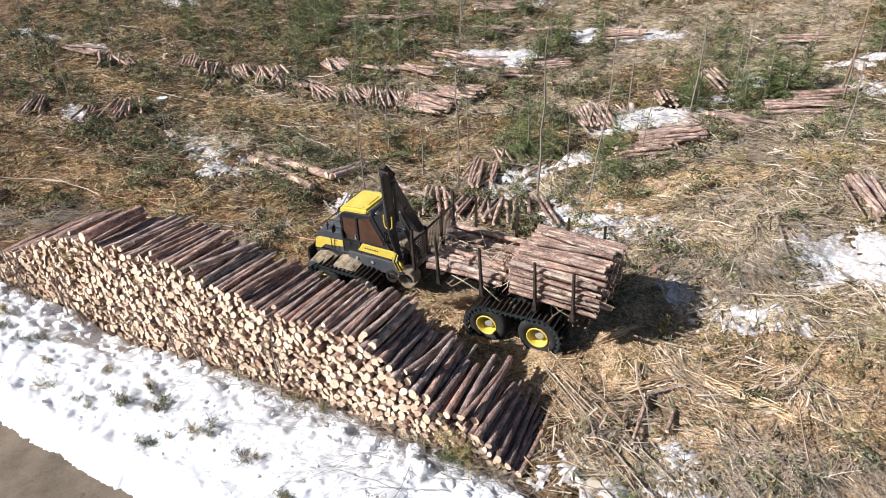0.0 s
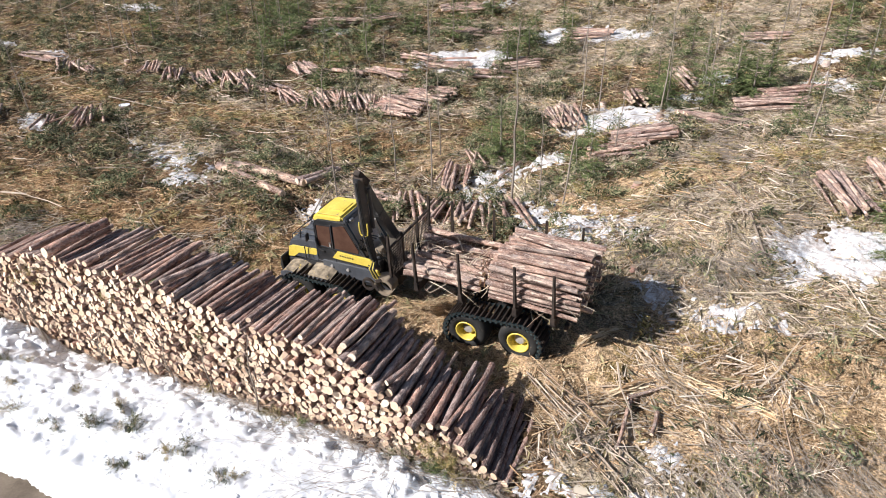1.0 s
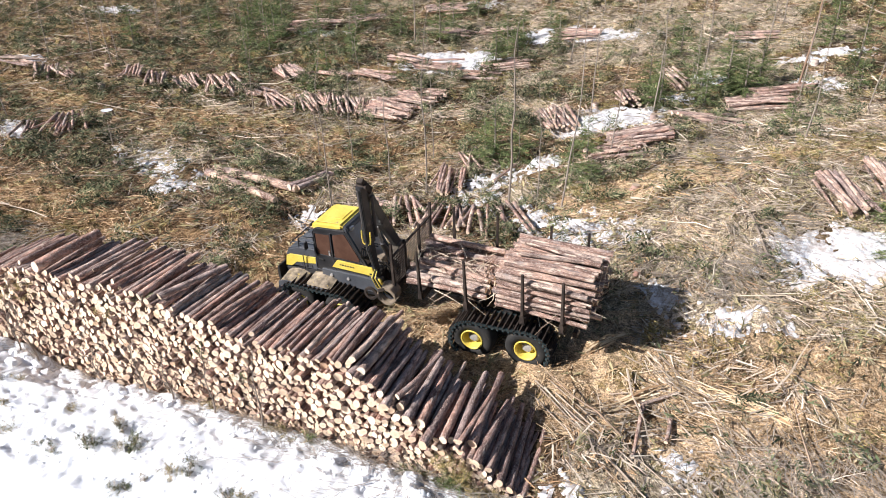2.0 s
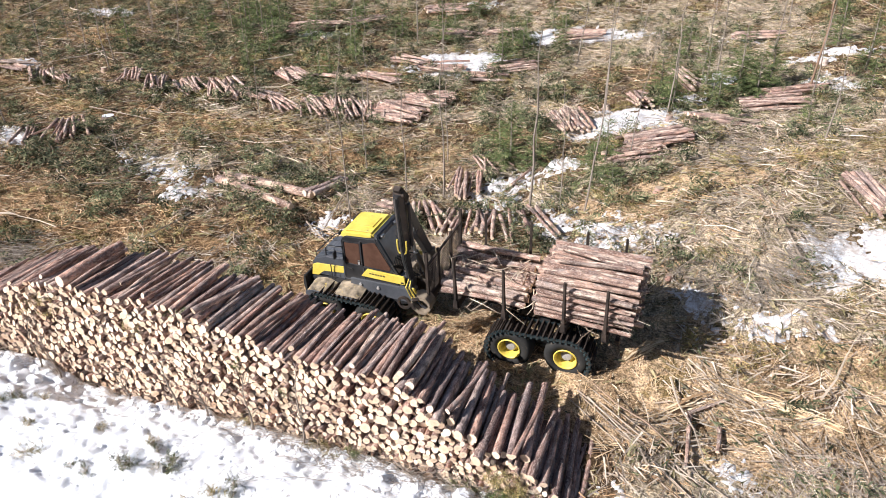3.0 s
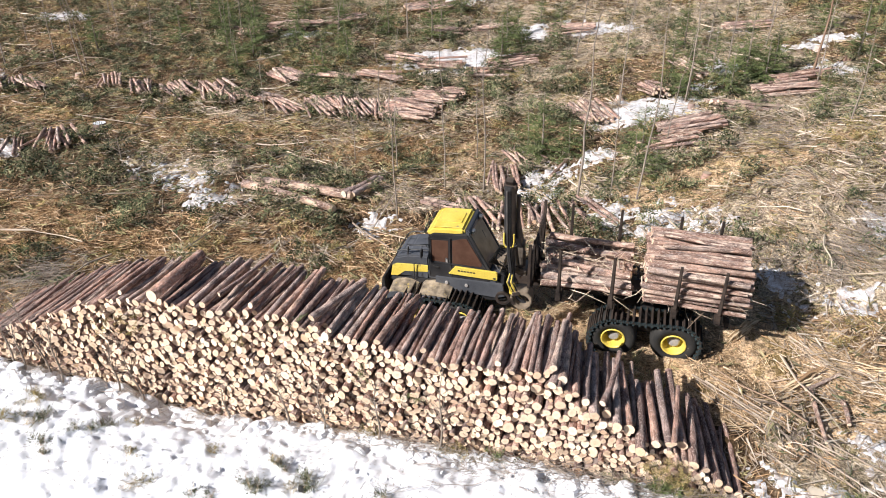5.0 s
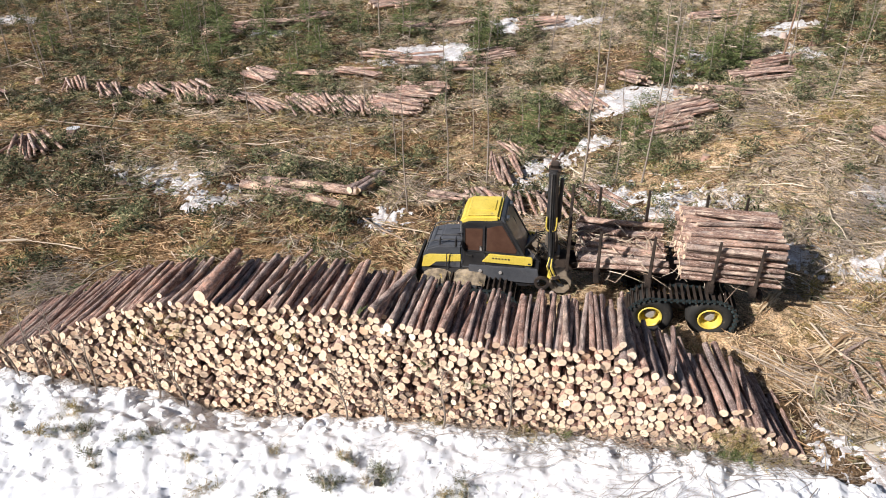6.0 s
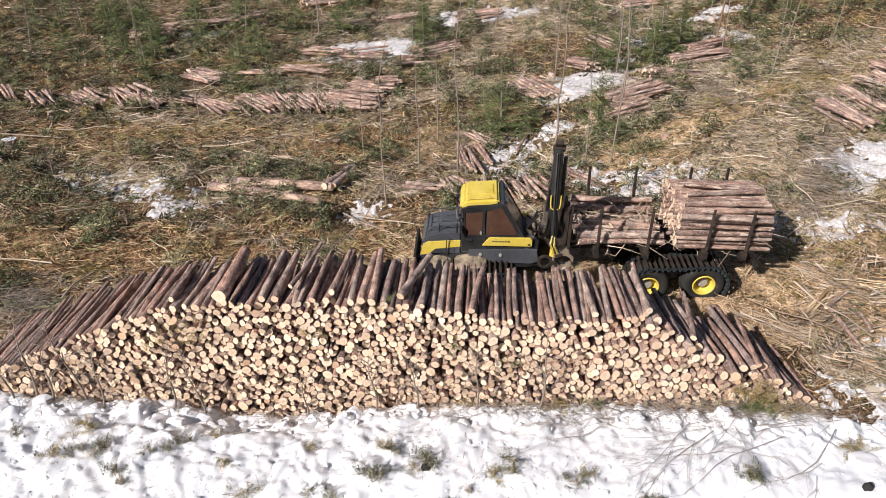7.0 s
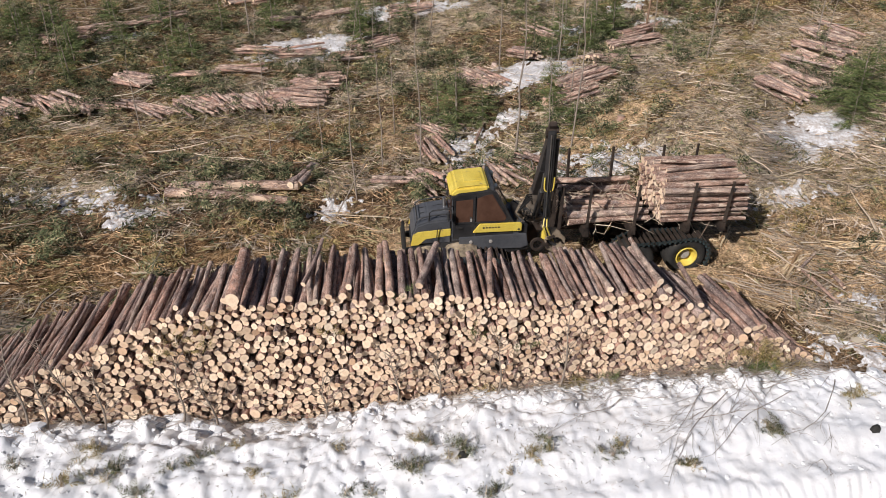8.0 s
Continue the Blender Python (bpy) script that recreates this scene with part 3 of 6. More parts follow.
PILE_X = [-10.2, -9.2, -8.4, -7.7, -6.7, -5.5, -4.4, -3.2, -1.8, -0.5, 0.55, 0.95, 1.4, 2.8, 3.5, 4.5, 5.5, 6.15, 7.07, 8.1, 8.7, 9.4, 10.1, 10.6]
PILE_Z = [-0.35, 0.1, 0.45, 0.80, 1.25, 1.74, 2.22, 2.42, 2.58, 2.64, 2.84, 2.55, 2.42, 2.22, 2.08, 2.22, 2.24, 2.38, 1.75, 1.18, 1.05, 0.72, 0.20, -0.2]


def pack_logs():
    """Drops circles one on another until the pile's outline is filled: rows of x, z, radius."""
    rng = np.random.default_rng(3)
    rows = np.zeros((0, 3))
    while len(rows) < 2900:
        r = float(np.clip(rng.lognormal(-2.63, 0.23), 0.045, 0.125))
        x = rng.uniform(-10.2, 10.45, 70)
        z = land(x, 0 * x + 0.2) - 0.12 - 0.22 * np.exp(-((x + 2.3) ** 2) / 5) + r
        if len(rows):
            dx = np.abs(x[:, None] - rows[:, 0])
            gap = (r + rows[:, 2]) * 0.948
            z = np.maximum(z, np.where(dx < gap, rows[:, 1] + np.sqrt(np.maximum(gap**2 - dx**2, 0)), -9).max(1))
        free = np.interp(x, PILE_X, PILE_Z) - 0.13 * smooth(6.2, 6.6, x) - (z + r)
        best = int(np.argmax(np.where(free > -0.02, -z + 0.25 * np.interp(x, PILE_X, PILE_Z), -99)))
        if free[best] <= -0.02:
            if free.max() < -0.02:
                break
        rows = np.vstack([rows, (x[best], z[best], r)])
    return rows


log_pile = thing("log_pile", "long roadside stack of cut logs with pale sawn ends", "log pile")
packed = pack_logs()
packed = packed[np.argsort(-(packed[:, 1] + packed[:, 2] - np.interp(packed[:, 0], PILE_X, PILE_Z)))]
pile_rng = np.random.default_rng(11)
inner = []
for n, (x, z, r) in enumerate(packed):
    r *= 0.978
    front = float(np.clip(pile_rng.normal(-0.13, 0.062), -0.42, 0.16)) + (float(pile_rng.uniform(0.10, 0.38)) if pile_rng.uniform() < 0.07 else 0.0)
    length = float(pile_rng.normal(2.12, 0.10)) + (0.5 if x < -5.2 else 0.0)
    yaw = float(pile_rng.normal(0.0, 2.4 if n < 300 else 1.4)) + (5.0 if x > 6.35 else 0.0)
    pitch = float(pile_rng.normal(0.0, 1.2)) - (2.5 if x > 6.35 else 0.0)
    if n < 300:
        put_log(log_pile, (x, front, z), length, r, yaw, pitch, pile_rng)
    else:
        inner.append((x, front, z, length, r, yaw, pitch))
put_log(log_pile, (-2.84, -0.36, 2.70), 2.05, 0.145, 1.0, 0, pile_rng)
put_log(log_pile, (0.95, -0.05, 2.62), 1.9, 0.09, -16, 0, pile_rng)
inner = np.array(inner)
groups = np.arange(len(inner)) % len(LOG_SHAPES)
vs, qs, ss, us, base = [], [], [], [], 0
for k, (v, q, s, uv) in enumerate(LOG_SHAPES):
    g = inner[groups == k]
    rot = turns(np.radians(g[:, 5]), 0 * g[:, 5], np.radians(g[:, 6]))
    spin = turns(0 * g[:, 5], pile_rng.uniform(0, 6.28, len(g)), 0 * g[:, 5])
    vv, qq = scatter_arrays((v, q), g[:, :3], np.einsum("nij,njk->nik", rot, spin), np.stack([g[:, 4], g[:, 3], g[:, 4]], -1))
    vs.append(vv)
    qs.append(qq + base)
    ss.append(np.tile(s, len(g)))
    us.append(np.tile(uv, (len(g), 1)))
    base += len(vv)
stacked = part("log_mass", mesh_np("log_mass", np.concatenate(vs), np.concatenate(qs), [M_BARK, M_CUT], np.concatenate(us), np.concatenate(ss)), parent=log_pile)
tagged(stacked, "logs packed inside the stack", kind="stuff")
for k in range(12):
    x = -5.5 + 1.3 * k + float(pile_rng.normal(0, 0.15))
    put_log(log_pile, (x, float(pile_rng.normal(0.0, 0.12)), float(np.interp(x, PILE_X, PILE_Z)) + 0.05), float(pile_rng.uniform(1.7, 2.1)), float(pile_rng.uniform(0.055, 0.085)), float(pile_rng.normal(0, 4)), float(pile_rng.normal(0, 1)), pile_rng)


x = 6.42
while x < 10.42:
    r = float(pile_rng.uniform(0.075, 0.115))
    put_log(log_pile, (x, float(pile_rng.normal(-0.12, 0.12)), float(np.interp(x, PILE_X, PILE_Z)) - 0.06), float(pile_rng.normal(2.25, 0.15)), r, 5.0 + float(pile_rng.normal(0, 3.0)), -2.5 + float(pile_rng.normal(0, 1.0)), pile_rng)
    x += r + 0.10 + float(pile_rng.uniform(0.02, 0.09))

# ---- heaps of logs left on the clearing ----
def log_heap(x, y, deg, count, length, width, label="loose heap of felled logs lying on slash", radius=0.068, lift=0.12, meshes=None):
    """A low heap: logs side by side across width, lying along deg (0: along +x)."""
    rng = np.random.default_rng(int(abs(x * 131 + y * 17)) + 5)
    a = radians(deg)
    ax, ay = np.array([math.cos(a), math.sin(a)]), np.array([-math.sin(a), math.cos(a)])
    heap = thing("log_heap", label, "log heap", pose(x, y, float(relief(x, y))), "log heaps on the clearing")
    across = max(1, min(count, int(width / (2.1 * radius))))
    for n in range(count):
        layer, slot = n // across, n % across
        r = radius * float(rng.uniform(0.75, 1.3))
        off = (slot - (across - 1) / 2 + 0.5 * (layer % 2)) * width / across + float(rng.normal(0, 0.03))
        le = length * float(rng.uniform(0.9, 1.06))
        p = ay * off - ax * (le / 2 + float(rng.normal(0, 0.10)))
        q = p + ax * le
        zp, zq = (float(relief(x + c[0], y + c[1])) - float(relief(x, y)) for c in (p, q))
        up = lift + r + layer * 1.75 * radius
        put_log(heap, (p[0], p[1], zp + up), le, r, deg - 90 + float(rng.normal(0, 7.5)), math.degrees(math.atan2(zq - zp, le)), rng, meshes or (LOG_MESHES if rng.uniform() < 0.4 else PINK_MESHES))
    return heap


# x, y, direction, count, length, width
HEAPS_NEAR = [(-17.3, 12.5, -45, 14, 2.6, 1.3), (-21.8, 10.5, -48, 6, 2.2, 1.0), (-18.6, 11.2, -50, 4, 2.2, 0.8), (2.4, 13.8, -77, 8, 1.9, 1.0), (5.85, 10.95, -60, 5, 2.5, 1.1),
              (4.4, 10.6, -78, 6, 2.1, 0.9), (3.4, 10.7, -75, 8, 2.3, 1.2), (1.9, 10.6, -66, 6, 2.2, 1.0), (2.7, 15.5, -55, 5, 1.9, 0.9), (0.9, 10.9, -12, 2, 1.9, 0.5),
              (16.1, 13.2, -62, 14, 2.0, 1.2)]
HEAPS_ROW = [(-20.4, 19.8, -54, 8, 2.2, 1.1), (-18.1, 19.3, -51, 10, 2.3, 1.2), (-16.0, 19.6, -32, 13, 2.4, 1.4), (-14.0, 20.1, -40, 14, 2.4, 1.5), (-13.0, 19.7, -52, 9, 2.2, 1.0), (-11.9, 19.9, -18, 12, 2.3, 1.1),
             (-9.7, 19.0, -38, 8, 2.3, 0.9), (-11.3, 22.9, -30, 18, 2.4, 1.6), (-7.6, 19.2, -43, 14, 2.4, 1.4), (-6.6, 19.4, -60, 12, 2.2, 1.2), (-5.5, 19.4, -53, 12, 2.4, 1.3), (-4.6, 19.5, -68, 8, 2.2, 1.0),
             (-3.3, 19.6, -8, 28, 2.5, 2.4), (-2.5, 21.6, -6, 18, 2.4, 1.8), (-8.6, 23.2, -14, 9, 2.4, 1.0), (-6.4, 23.6, -8, 9, 2.4, 1.0), (-24.0, 18.0, -30, 6, 2.3, 1.2)]
HEAPS_RIGHT = [(5.0, 19.5, -66, 18, 2.5, 1.6), (7.6, 22.2, -63, 12, 2.0, 0.7), (9.1, 16.8, 15, 18, 2.5, 1.5), (8.6, 15.7, 12, 8, 1.9, 1.0), (11.2, 19.75, 18, 14, 2.6, 1.3), (13.2, 22.7, 16, 14, 2.8, 1.3),
               (13.9, 24.0, 16, 10, 2.5, 1.0), (9.3, 25.2, -58, 8, 2.4, 0.9), (17.7, 14.8, -60, 12, 2.2, 1.4), (19.2, 16.5, -60, 16, 2.2, 1.8), (20.7, 18.3, -62, 16, 2.3, 1.8), (22.2, 20.3, -66, 16, 2.3, 1.8)]
HEAPS_FAR = [(-3.6, 26.0, 5, 10, 2.4, 1.3), (-1.0, 25.2, 8, 7, 2.4, 1.0), (-8.0, 36.4, 30, 12, 2.5, 1.5), (-15.5, 31.3, 18, 14, 2.5, 1.5), (-18.6, 30.4, 20, 10, 2.5, 1.3), (2.6, 32.2, 6, 14, 2.6, 1.6),
             (-4.6, 31.6, 0, 8, 2.4, 1.2), (-12.5, 33.5, 40, 10, 2.5, 1.3), (-28.0, 18.4, 10, 9, 2.4, 1.2), (12.2, 31.2, 0, 8, 2.4, 1.0),
             (-6.0, 26.8, -18, 10, 2.4, 1.2), (0.2, 26.4, 14, 12, 2.6, 1.4), (-2.2, 32.3, 4, 12, 2.5, 1.5), (-13.9, 32.3, 26, 12, 2.6, 1.4), (-17.0, 29.8, 16, 10, 2.5, 1.2), (-6.3, 36.5, 20, 12, 2.5, 1.4), (-25.0, 17.8, -40, 10, 2.3, 1.4)]
for row in HEAPS_NEAR:
    log_heap(*row, lift=0.24)
for row in HEAPS_ROW + HEAPS_RIGHT + HEAPS_FAR:
    log_heap(*row, lift=0.21)
log_heap(-4.9, 10.25, -13, 2, 4.4, 0.72, "two thick peeled logs lying on green slash", 0.165, 0.25, PEELED_MESHES)
log_heap(-2.6, 11.25, 72, 3, 1.9, 0.72, "short heap of dark logs on green slash", 0.105, 0.32, LOG_MESHES)

# ---- forwarder ----
CENTRE_Y, ROLL = 5.45, 4.6
forwarder = thing("forwarder", "black and yellow forestry forwarder parked behind the log pile", "forwarder", pose(0, CENTRE_Y, 0, ROLL, 0, 0))


def wheel(parent, x, side, z):
    """A muddy tyre on a yellow rim. side: -1 near, 1 far."""
    y = side * 0.96
    tyre_bm = add_lathe(bmesh.new(), [(0.31, -0.27), (0.50, -0.30), (0.58, -0.22), (0.60, 0), (0.58, 0.22), (0.50, 0.30), (0.31, 0.27), (0.29, 0.0)], (x, y, z), 32, True)
    w = part("wheel", tyre_bm, M_RUBBER, parent, "muddy black rubber tyre", True)
    rim = add_lathe(bmesh.new(), [(0.08, side * -0.03), (0.20, side * -0.03), (0.245, side * 0.03), (0.262, side * 0.25), (0.285, side * 0.30), (0.312, side * 0.29), (0.312, side * 0.20), (0.28, side * -0.08), (0.08, side * -0.08)], (x, y, z), 28, True)
    part("rim", rim, M_YELLOW, w, "yellow painted wheel rim", True)
    part("hub", add_lathe(bmesh.new(), [(0.165, side * -0.04), (0.155, side * 0.12), (0.12, side * 0.16), (0.04, side * 0.17)], (x, y, z), 20), M_HUB, w, "dusty grey steel hub")
    return w


def track_path(x0, x1, z, r, step):
    """Places and turns along the belt round two wheels."""
    flat, bend = x1 - x0, math.pi * r
    total, out, s = 2 * (flat + bend), [], 0.0
    while s < total - step / 2:
        if s < flat:
            out.append((x0 + s, z + r - 0.02 * math.sin(math.pi * s / flat), 0.0))
        elif s < flat + bend:
            a = (s - flat) / r
            out.append((x1 + r * math.sin(a), z + r * math.cos(a), a))
        elif s < 2 * flat + bend:
            out.append((x1 - (s - flat - bend), z - r, math.pi))
        else:
            a = math.pi + (s - 2 * flat - bend) / r
            out.append((x0 + r * math.sin(a), z + r * math.cos(a), a))
        s += step
    return out


shoe_bm = bmesh.new()
add_box(shoe_bm, -0.035, 0.035, -0.36, 0.36, 0.0, 0.045)
add_box(shoe_bm, -0.012, 0.012, -0.36, 0.36, 0.045, 0.085)
SHOE = bpy.data.meshes.new("track_shoe")
shoe_bm.to_mesh(SHOE)
shoe_bm.free()
SHOE.materials.append(M_RUST)
link_bm = bmesh.new()
add_box(link_bm, -0.07, 0.07, -0.02, 0.02, -0.01, 0.05)
add_box(link_bm, -0.022, 0.022, -0.03, 0.03, -0.05, 0.07)
LINK = bpy.data.meshes.new("track_link")
link_bm.to_mesh(LINK)
link_bm.free()
LINK.materials.append(M_TEAL)


def bogie(parent, x0, x1, side, z=0.55, rise=0.0):
    """Two wheels in a steel track."""
    wheel(parent, x0, side, z)
    wheel(parent, x1, side, z + rise)
    box_bm = add_prism(bmesh.new(), [(x0 - 0.2, z - 0.1), (x0 - 0.1, z + 0.17), (x1 + 0.1, z + 0.17), (x1 + 0.2, z - 0.1)], side * 0.42, side * 0.62)
    part("bogie_beam", box_bm, M_BLACK, parent)
    belt = part("track", add_box(bmesh.new(), x0 - 0.05, x1 + 0.05, side * 0.96 - 0.02, side * 0.96 + 0.02, z + 0.58, z + 0.595), M_RUST, parent, "steel forestry track over the wheel pair")
    for x, h, a in track_path(x0, x1, z, 0.61, 0.15):
        place = pose(x, side * 0.96, h + rise * (x - x0) / (x1 - x0), 0, math.degrees(a), 0)
        shoe = new("track_shoe", SHOE)
        shoe.parent, shoe.matrix_basis = belt, place
        for e in (-0.33, 0.33):
            link = new("track_link", LINK)
            link.parent, link.matrix_basis = belt, place @ pose(0, e, 0)


for side in (-1, 1):
    bogie(forwarder, 1.75, 3.2, side, 0.30)
    bogie(forwarder, 7.3, 8.8, side, 0.56, 0.10)

# front frame, hood and cab
body = bmesh.new()
add_prism(body, [(1.05, 0.75), (1.0, 1.0), (2.2, 1.12), (4.25, 1.12), (4.35, 0.8), (3.9, 0.72), (1.6, 0.68)], -0.62, 0.62)
front = part("front_frame", body, M_BLACK, forwarder, "", bevel=0.02)
skirt = add_prism(bmesh.new(), [(2.35, 0.90), (2.35, 1.30), (4.25, 1.34), (4.32, 0.96), (4.1, 0.88)], -0.70, -0.62)
part("side_skirt", skirt, M_HOOD, front, bevel=0.012)
for x in (2.68, 3.24):
    part("bolt", add_lathe(bmesh.new(), [(0.05, 0), (0.05, -0.03), (0.03, -0.035)], (x, -0.70, 1.16), 12), M_HUB, front, "bright steel bolt head")

hood_bm = add_prism(bmesh.new(), [(1.05, 1.08), (1.02, 1.40), (1.16, 1.68), (1.5, 1.80), (2.14, 1.86), (2.14, 1.08)], -0.60, 0.60)
hood = part("hood", hood_bm, M_HOOD, forwarder, "dusty dark sloping engine hood, greyed by painted sky sheen", bevel=0.045)
stripe = add_prism(bmesh.new(), [(1.00, 1.06), (1.07, 1.42), (1.22, 1.50), (2.12, 1.57), (2.12, 1.35), (1.42, 1.28), (1.22, 1.08)], -0.625, -0.595)
part("hood_stripe", stripe, M_YELLOW, hood, "yellow hood side panel", bevel=0.008)
stripe = add_prism(bmesh.new(), [(1.00, 1.06), (1.07, 1.42), (1.22, 1.50), (2.12, 1.57), (2.12, 1.35), (1.42, 1.28), (1.22, 1.08)], 0.595, 0.625)
part("hood_stripe", stripe, M_YELLOW, hood, "yellow hood side panel", bevel=0.008)
for y in (-0.5, 0.5):
    part("hood_rail", add_path(bmesh.new(), [(1.12, y, 1.55), (1.2, y, 1.82), (1.35, y, 1.9), (1.8, y, 1.97), (2.12, y, 1.98)], 0.018), M_BLACK, hood, "thin black guard rail")
part("hood_rail", add_path(bmesh.new(), [(1.2, -0.5, 1.82), (1.2, 0.5, 1.82)], 0.016), M_BLACK, hood)
part("hood_hoop", add_path(bmesh.new(), [(1.52, -0.54, 1.78), (1.54, -0.54, 2.06), (1.62, -0.54, 2.12), (2.06, -0.54, 2.16), (2.12, -0.54, 2.12)], 0.022), M_BLACK, hood, "black guard hoop beside the cab")
part("reflector", add_box(bmesh.new(), 1.30, 1.40, -1.19, -1.165, 0.84, 0.90), M_GREY, forwarder, "small pale reflector on the fender")
part("exhaust_pipe", add_rod(bmesh.new(), (2.02, 0.2, 1.75), (2.0, 0.2, 2.12), 0.045, 0.045, 14), M_GREY, hood, "short pale steel exhaust pipe")
bumper = bmesh.new()
add_prism(bumper, [(0.80, 0.45), (0.76, 0.75), (0.80, 1.08), (0.88, 1.08), (0.90, 0.45)], -0.80, 0.80)
part("front_blade", bumper, M_RUBBER, forwarder, "dark scratched front guard blade", bevel=0.02)
for y in (-0.45, 0.45):
    part("blade_arm", add_beam(bmesh.new(), (0.86, y, 0.8), (1.5, y, 0.85), 0.12, 0.16), M_BLACK, forwarder)

for side in (-1, 1):
    for x0, x1, zt, drop in ((1.06, 1.86, 0.98, 0.10), (1.92, 2.86, 1.06, 0.14)):
        outline = [(x0, zt - drop), (x0 + 0.12, zt + 0.01), (x0 + 0.4, zt + 0.07), (x1 - 0.2, zt + 0.06), (x1, zt - 0.02), (x1 - 0.22, zt + 0.02), (x0 + 0.4, zt + 0.02), (x0 + 0.15, zt - 0.05)]
        low = [(x, z - 0.10) for x, z in outline]
        fender = add_prism(bmesh.new(), low if side < 0 else outline, -1.16 if side < 0 else 0.60, -0.60 if side < 0 else 1.16, outline if side < 0 else low)
        part("fender", fender, M_MUD, forwarder, "mud-caked pale fender over the front wheels", bevel=0.012)
for side in (-1, 1):
    part("fender_skirt", add_prism(bmesh.new(), [(1.04, 0.60), (1.08, 0.86), (1.30, 0.93), (2.62, 0.97), (2.84, 0.90), (2.60, 0.78), (2.30, 0.84), (2.02, 0.74), (1.62, 0.82), (1.36, 0.62)], side * 1.19, side * 1.165), M_HOOD, forwarder, "dark grey outer lip of the fender", bevel=0.008)
part("grab_rail", add_path(bmesh.new(), [(1.72, -0.66, 1.1), (1.74, -0.70, 1.62), (1.80, -0.66, 1.64)], 0.016), M_BLACK, forwarder)

cab_side = [(2.14, 1.12), (2.14, 2.52), (2.30, 2.66), (3.26, 2.74), (3.84, 1.66), (3.92, 1.12)]
cab = part("cab", add_prism(bmesh.new(), cab_side, -0.64, 0.64), M_BLACK, forwarder, "black steel operator cab", bevel=0.03)


def pane(name, outline, y0, y1, material, label):
    return part(name, add_prism(bmesh.new(), outline, y0, y1), material, cab, label, bevel=0.004)


for y0, y1 in ((-0.655, -0.638), (0.638, 0.655)):
    pane("window", [(2.25, 1.78), (2.25, 2.45), (2.72, 2.49), (2.72, 1.78)], y0, y1, M_GLASS, "brown tinted side window")
    pane("window", [(2.83, 1.78), (2.83, 2.50), (3.13, 2.61), (3.24, 2.61), (3.66, 1.88), (3.62, 1.78)], y0, y1, M_GLASS, "brown tinted side window")
door = part("door", add_prism(bmesh.new(), [(2.18, 1.16), (2.18, 2.47), (2.78, 2.53), (2.78, 1.16)], -0.650, -0.641), M_BLACK, cab, "black cab door")
part("door_handle", add_box(bmesh.new(), 2.30, 2.44, -0.685, -0.65, 1.58, 1.62), M_RUBBER, door)
part("mirror", add_box(bmesh.new(), 2.64, 2.69, -0.672, -0.655, 1.80, 1.94), M_GREY, cab, "small pale sticker on the door window")
gasket = bmesh.new()
for a, b in (((2.76, -0.655, 1.70), (2.77, -0.655, 2.57)), ((2.22, -0.655, 1.70), (2.22, -0.655, 2.48)), ((2.22, -0.655, 1.75), (3.68, -0.655, 1.75))):
    add_beam(gasket, a, b, 0.035, 0.035)
part("window_frame", gasket, M_BLACK, cab)
part("sticker", add_box(bmesh.new(), 2.655, 2.70, -0.676, -0.672, 1.80, 1.90), M_HUB, cab, "small pale window sticker")
rear_glass = bmesh.new()
add_prism(rear_glass, [(3.30, 2.66), (3.325, 2.675), (3.86, 1.72), (3.835, 1.705)], -0.55, 0.55)
# its colour is brightened for the reflection, besides the dust
part("windscreen", rear_glass, M_SCREEN, cab, "large dusty sloping rear windscreen, paled by painted reflection")
for y in (-0.61, 0.61):
    part("pillar", add_beam(bmesh.new(), (3.30, y, 2.70), (3.88, y, 1.64), 0.07, 0.07), M_BLACK, cab)
front_glass = add_box(bmesh.new(), 2.122, 2.142, -0.5, 0.5, 1.75, 2.42)
part("front_window", front_glass, M_GLASS, cab, "brown tinted front window")
panel = add_prism(bmesh.new(), [(2.72, 1.45), (2.92, 1.72), (4.06, 1.72), (4.10, 1.66), (4.10, 1.47), (4.05, 1.45)], -0.705, -0.642)
panel = part("side_panel", panel, M_YELLOW, cab, "yellow side panel with dark unreadable lettering", bevel=0.012)
for k in range(6):
    part("letter_bar", add_box(bmesh.new(), 3.00 + 0.085 * k, 3.055 + 0.085 * k, -0.709, -0.7045, 1.58, 1.625), M_RUST, panel)
part("vent", add_box(bmesh.new(), 3.98, 4.05, -0.712, -0.70, 1.49, 1.54), M_BLACK, panel)
side2 = add_prism(bmesh.new(), [(2.72, 1.45), (2.92, 1.72), (4.06, 1.72), (4.10, 1.66), (4.10, 1.47), (4.05, 1.45)], 0.642, 0.705)
part("side_panel", side2, M_YELLOW, cab, "yellow side panel", bevel=0.012)
roof_bm = bmesh.new()
add_prism(roof_bm, [(2.09, 2.54), (2.10, 2.66), (2.24, 2.80), (3.14, 2.87), (3.17, 2.70), (2.3, 2.63)], -0.60, 0.58)
roof = part("roof", roof_bm, M_YELLOW, cab, "yellow cab roof with rounded corners", bevel=0.055, shade=False)
part("roof_visor", add_prism(bmesh.new(), [(3.19, 2.88), (3.19, 2.66), (3.33, 2.66), (3.30, 2.82)], -0.60, 0.60), M_HOOD, cab, "dark rear roof visor", bevel=0.03)
for y in (-0.42, 0.0, 0.42):
    part("work_light", add_box(bmesh.new(), 2.0, 2.05, y - 0.09, y + 0.09, 2.55, 2.64), M_BLACK, cab, bevel=0.01)
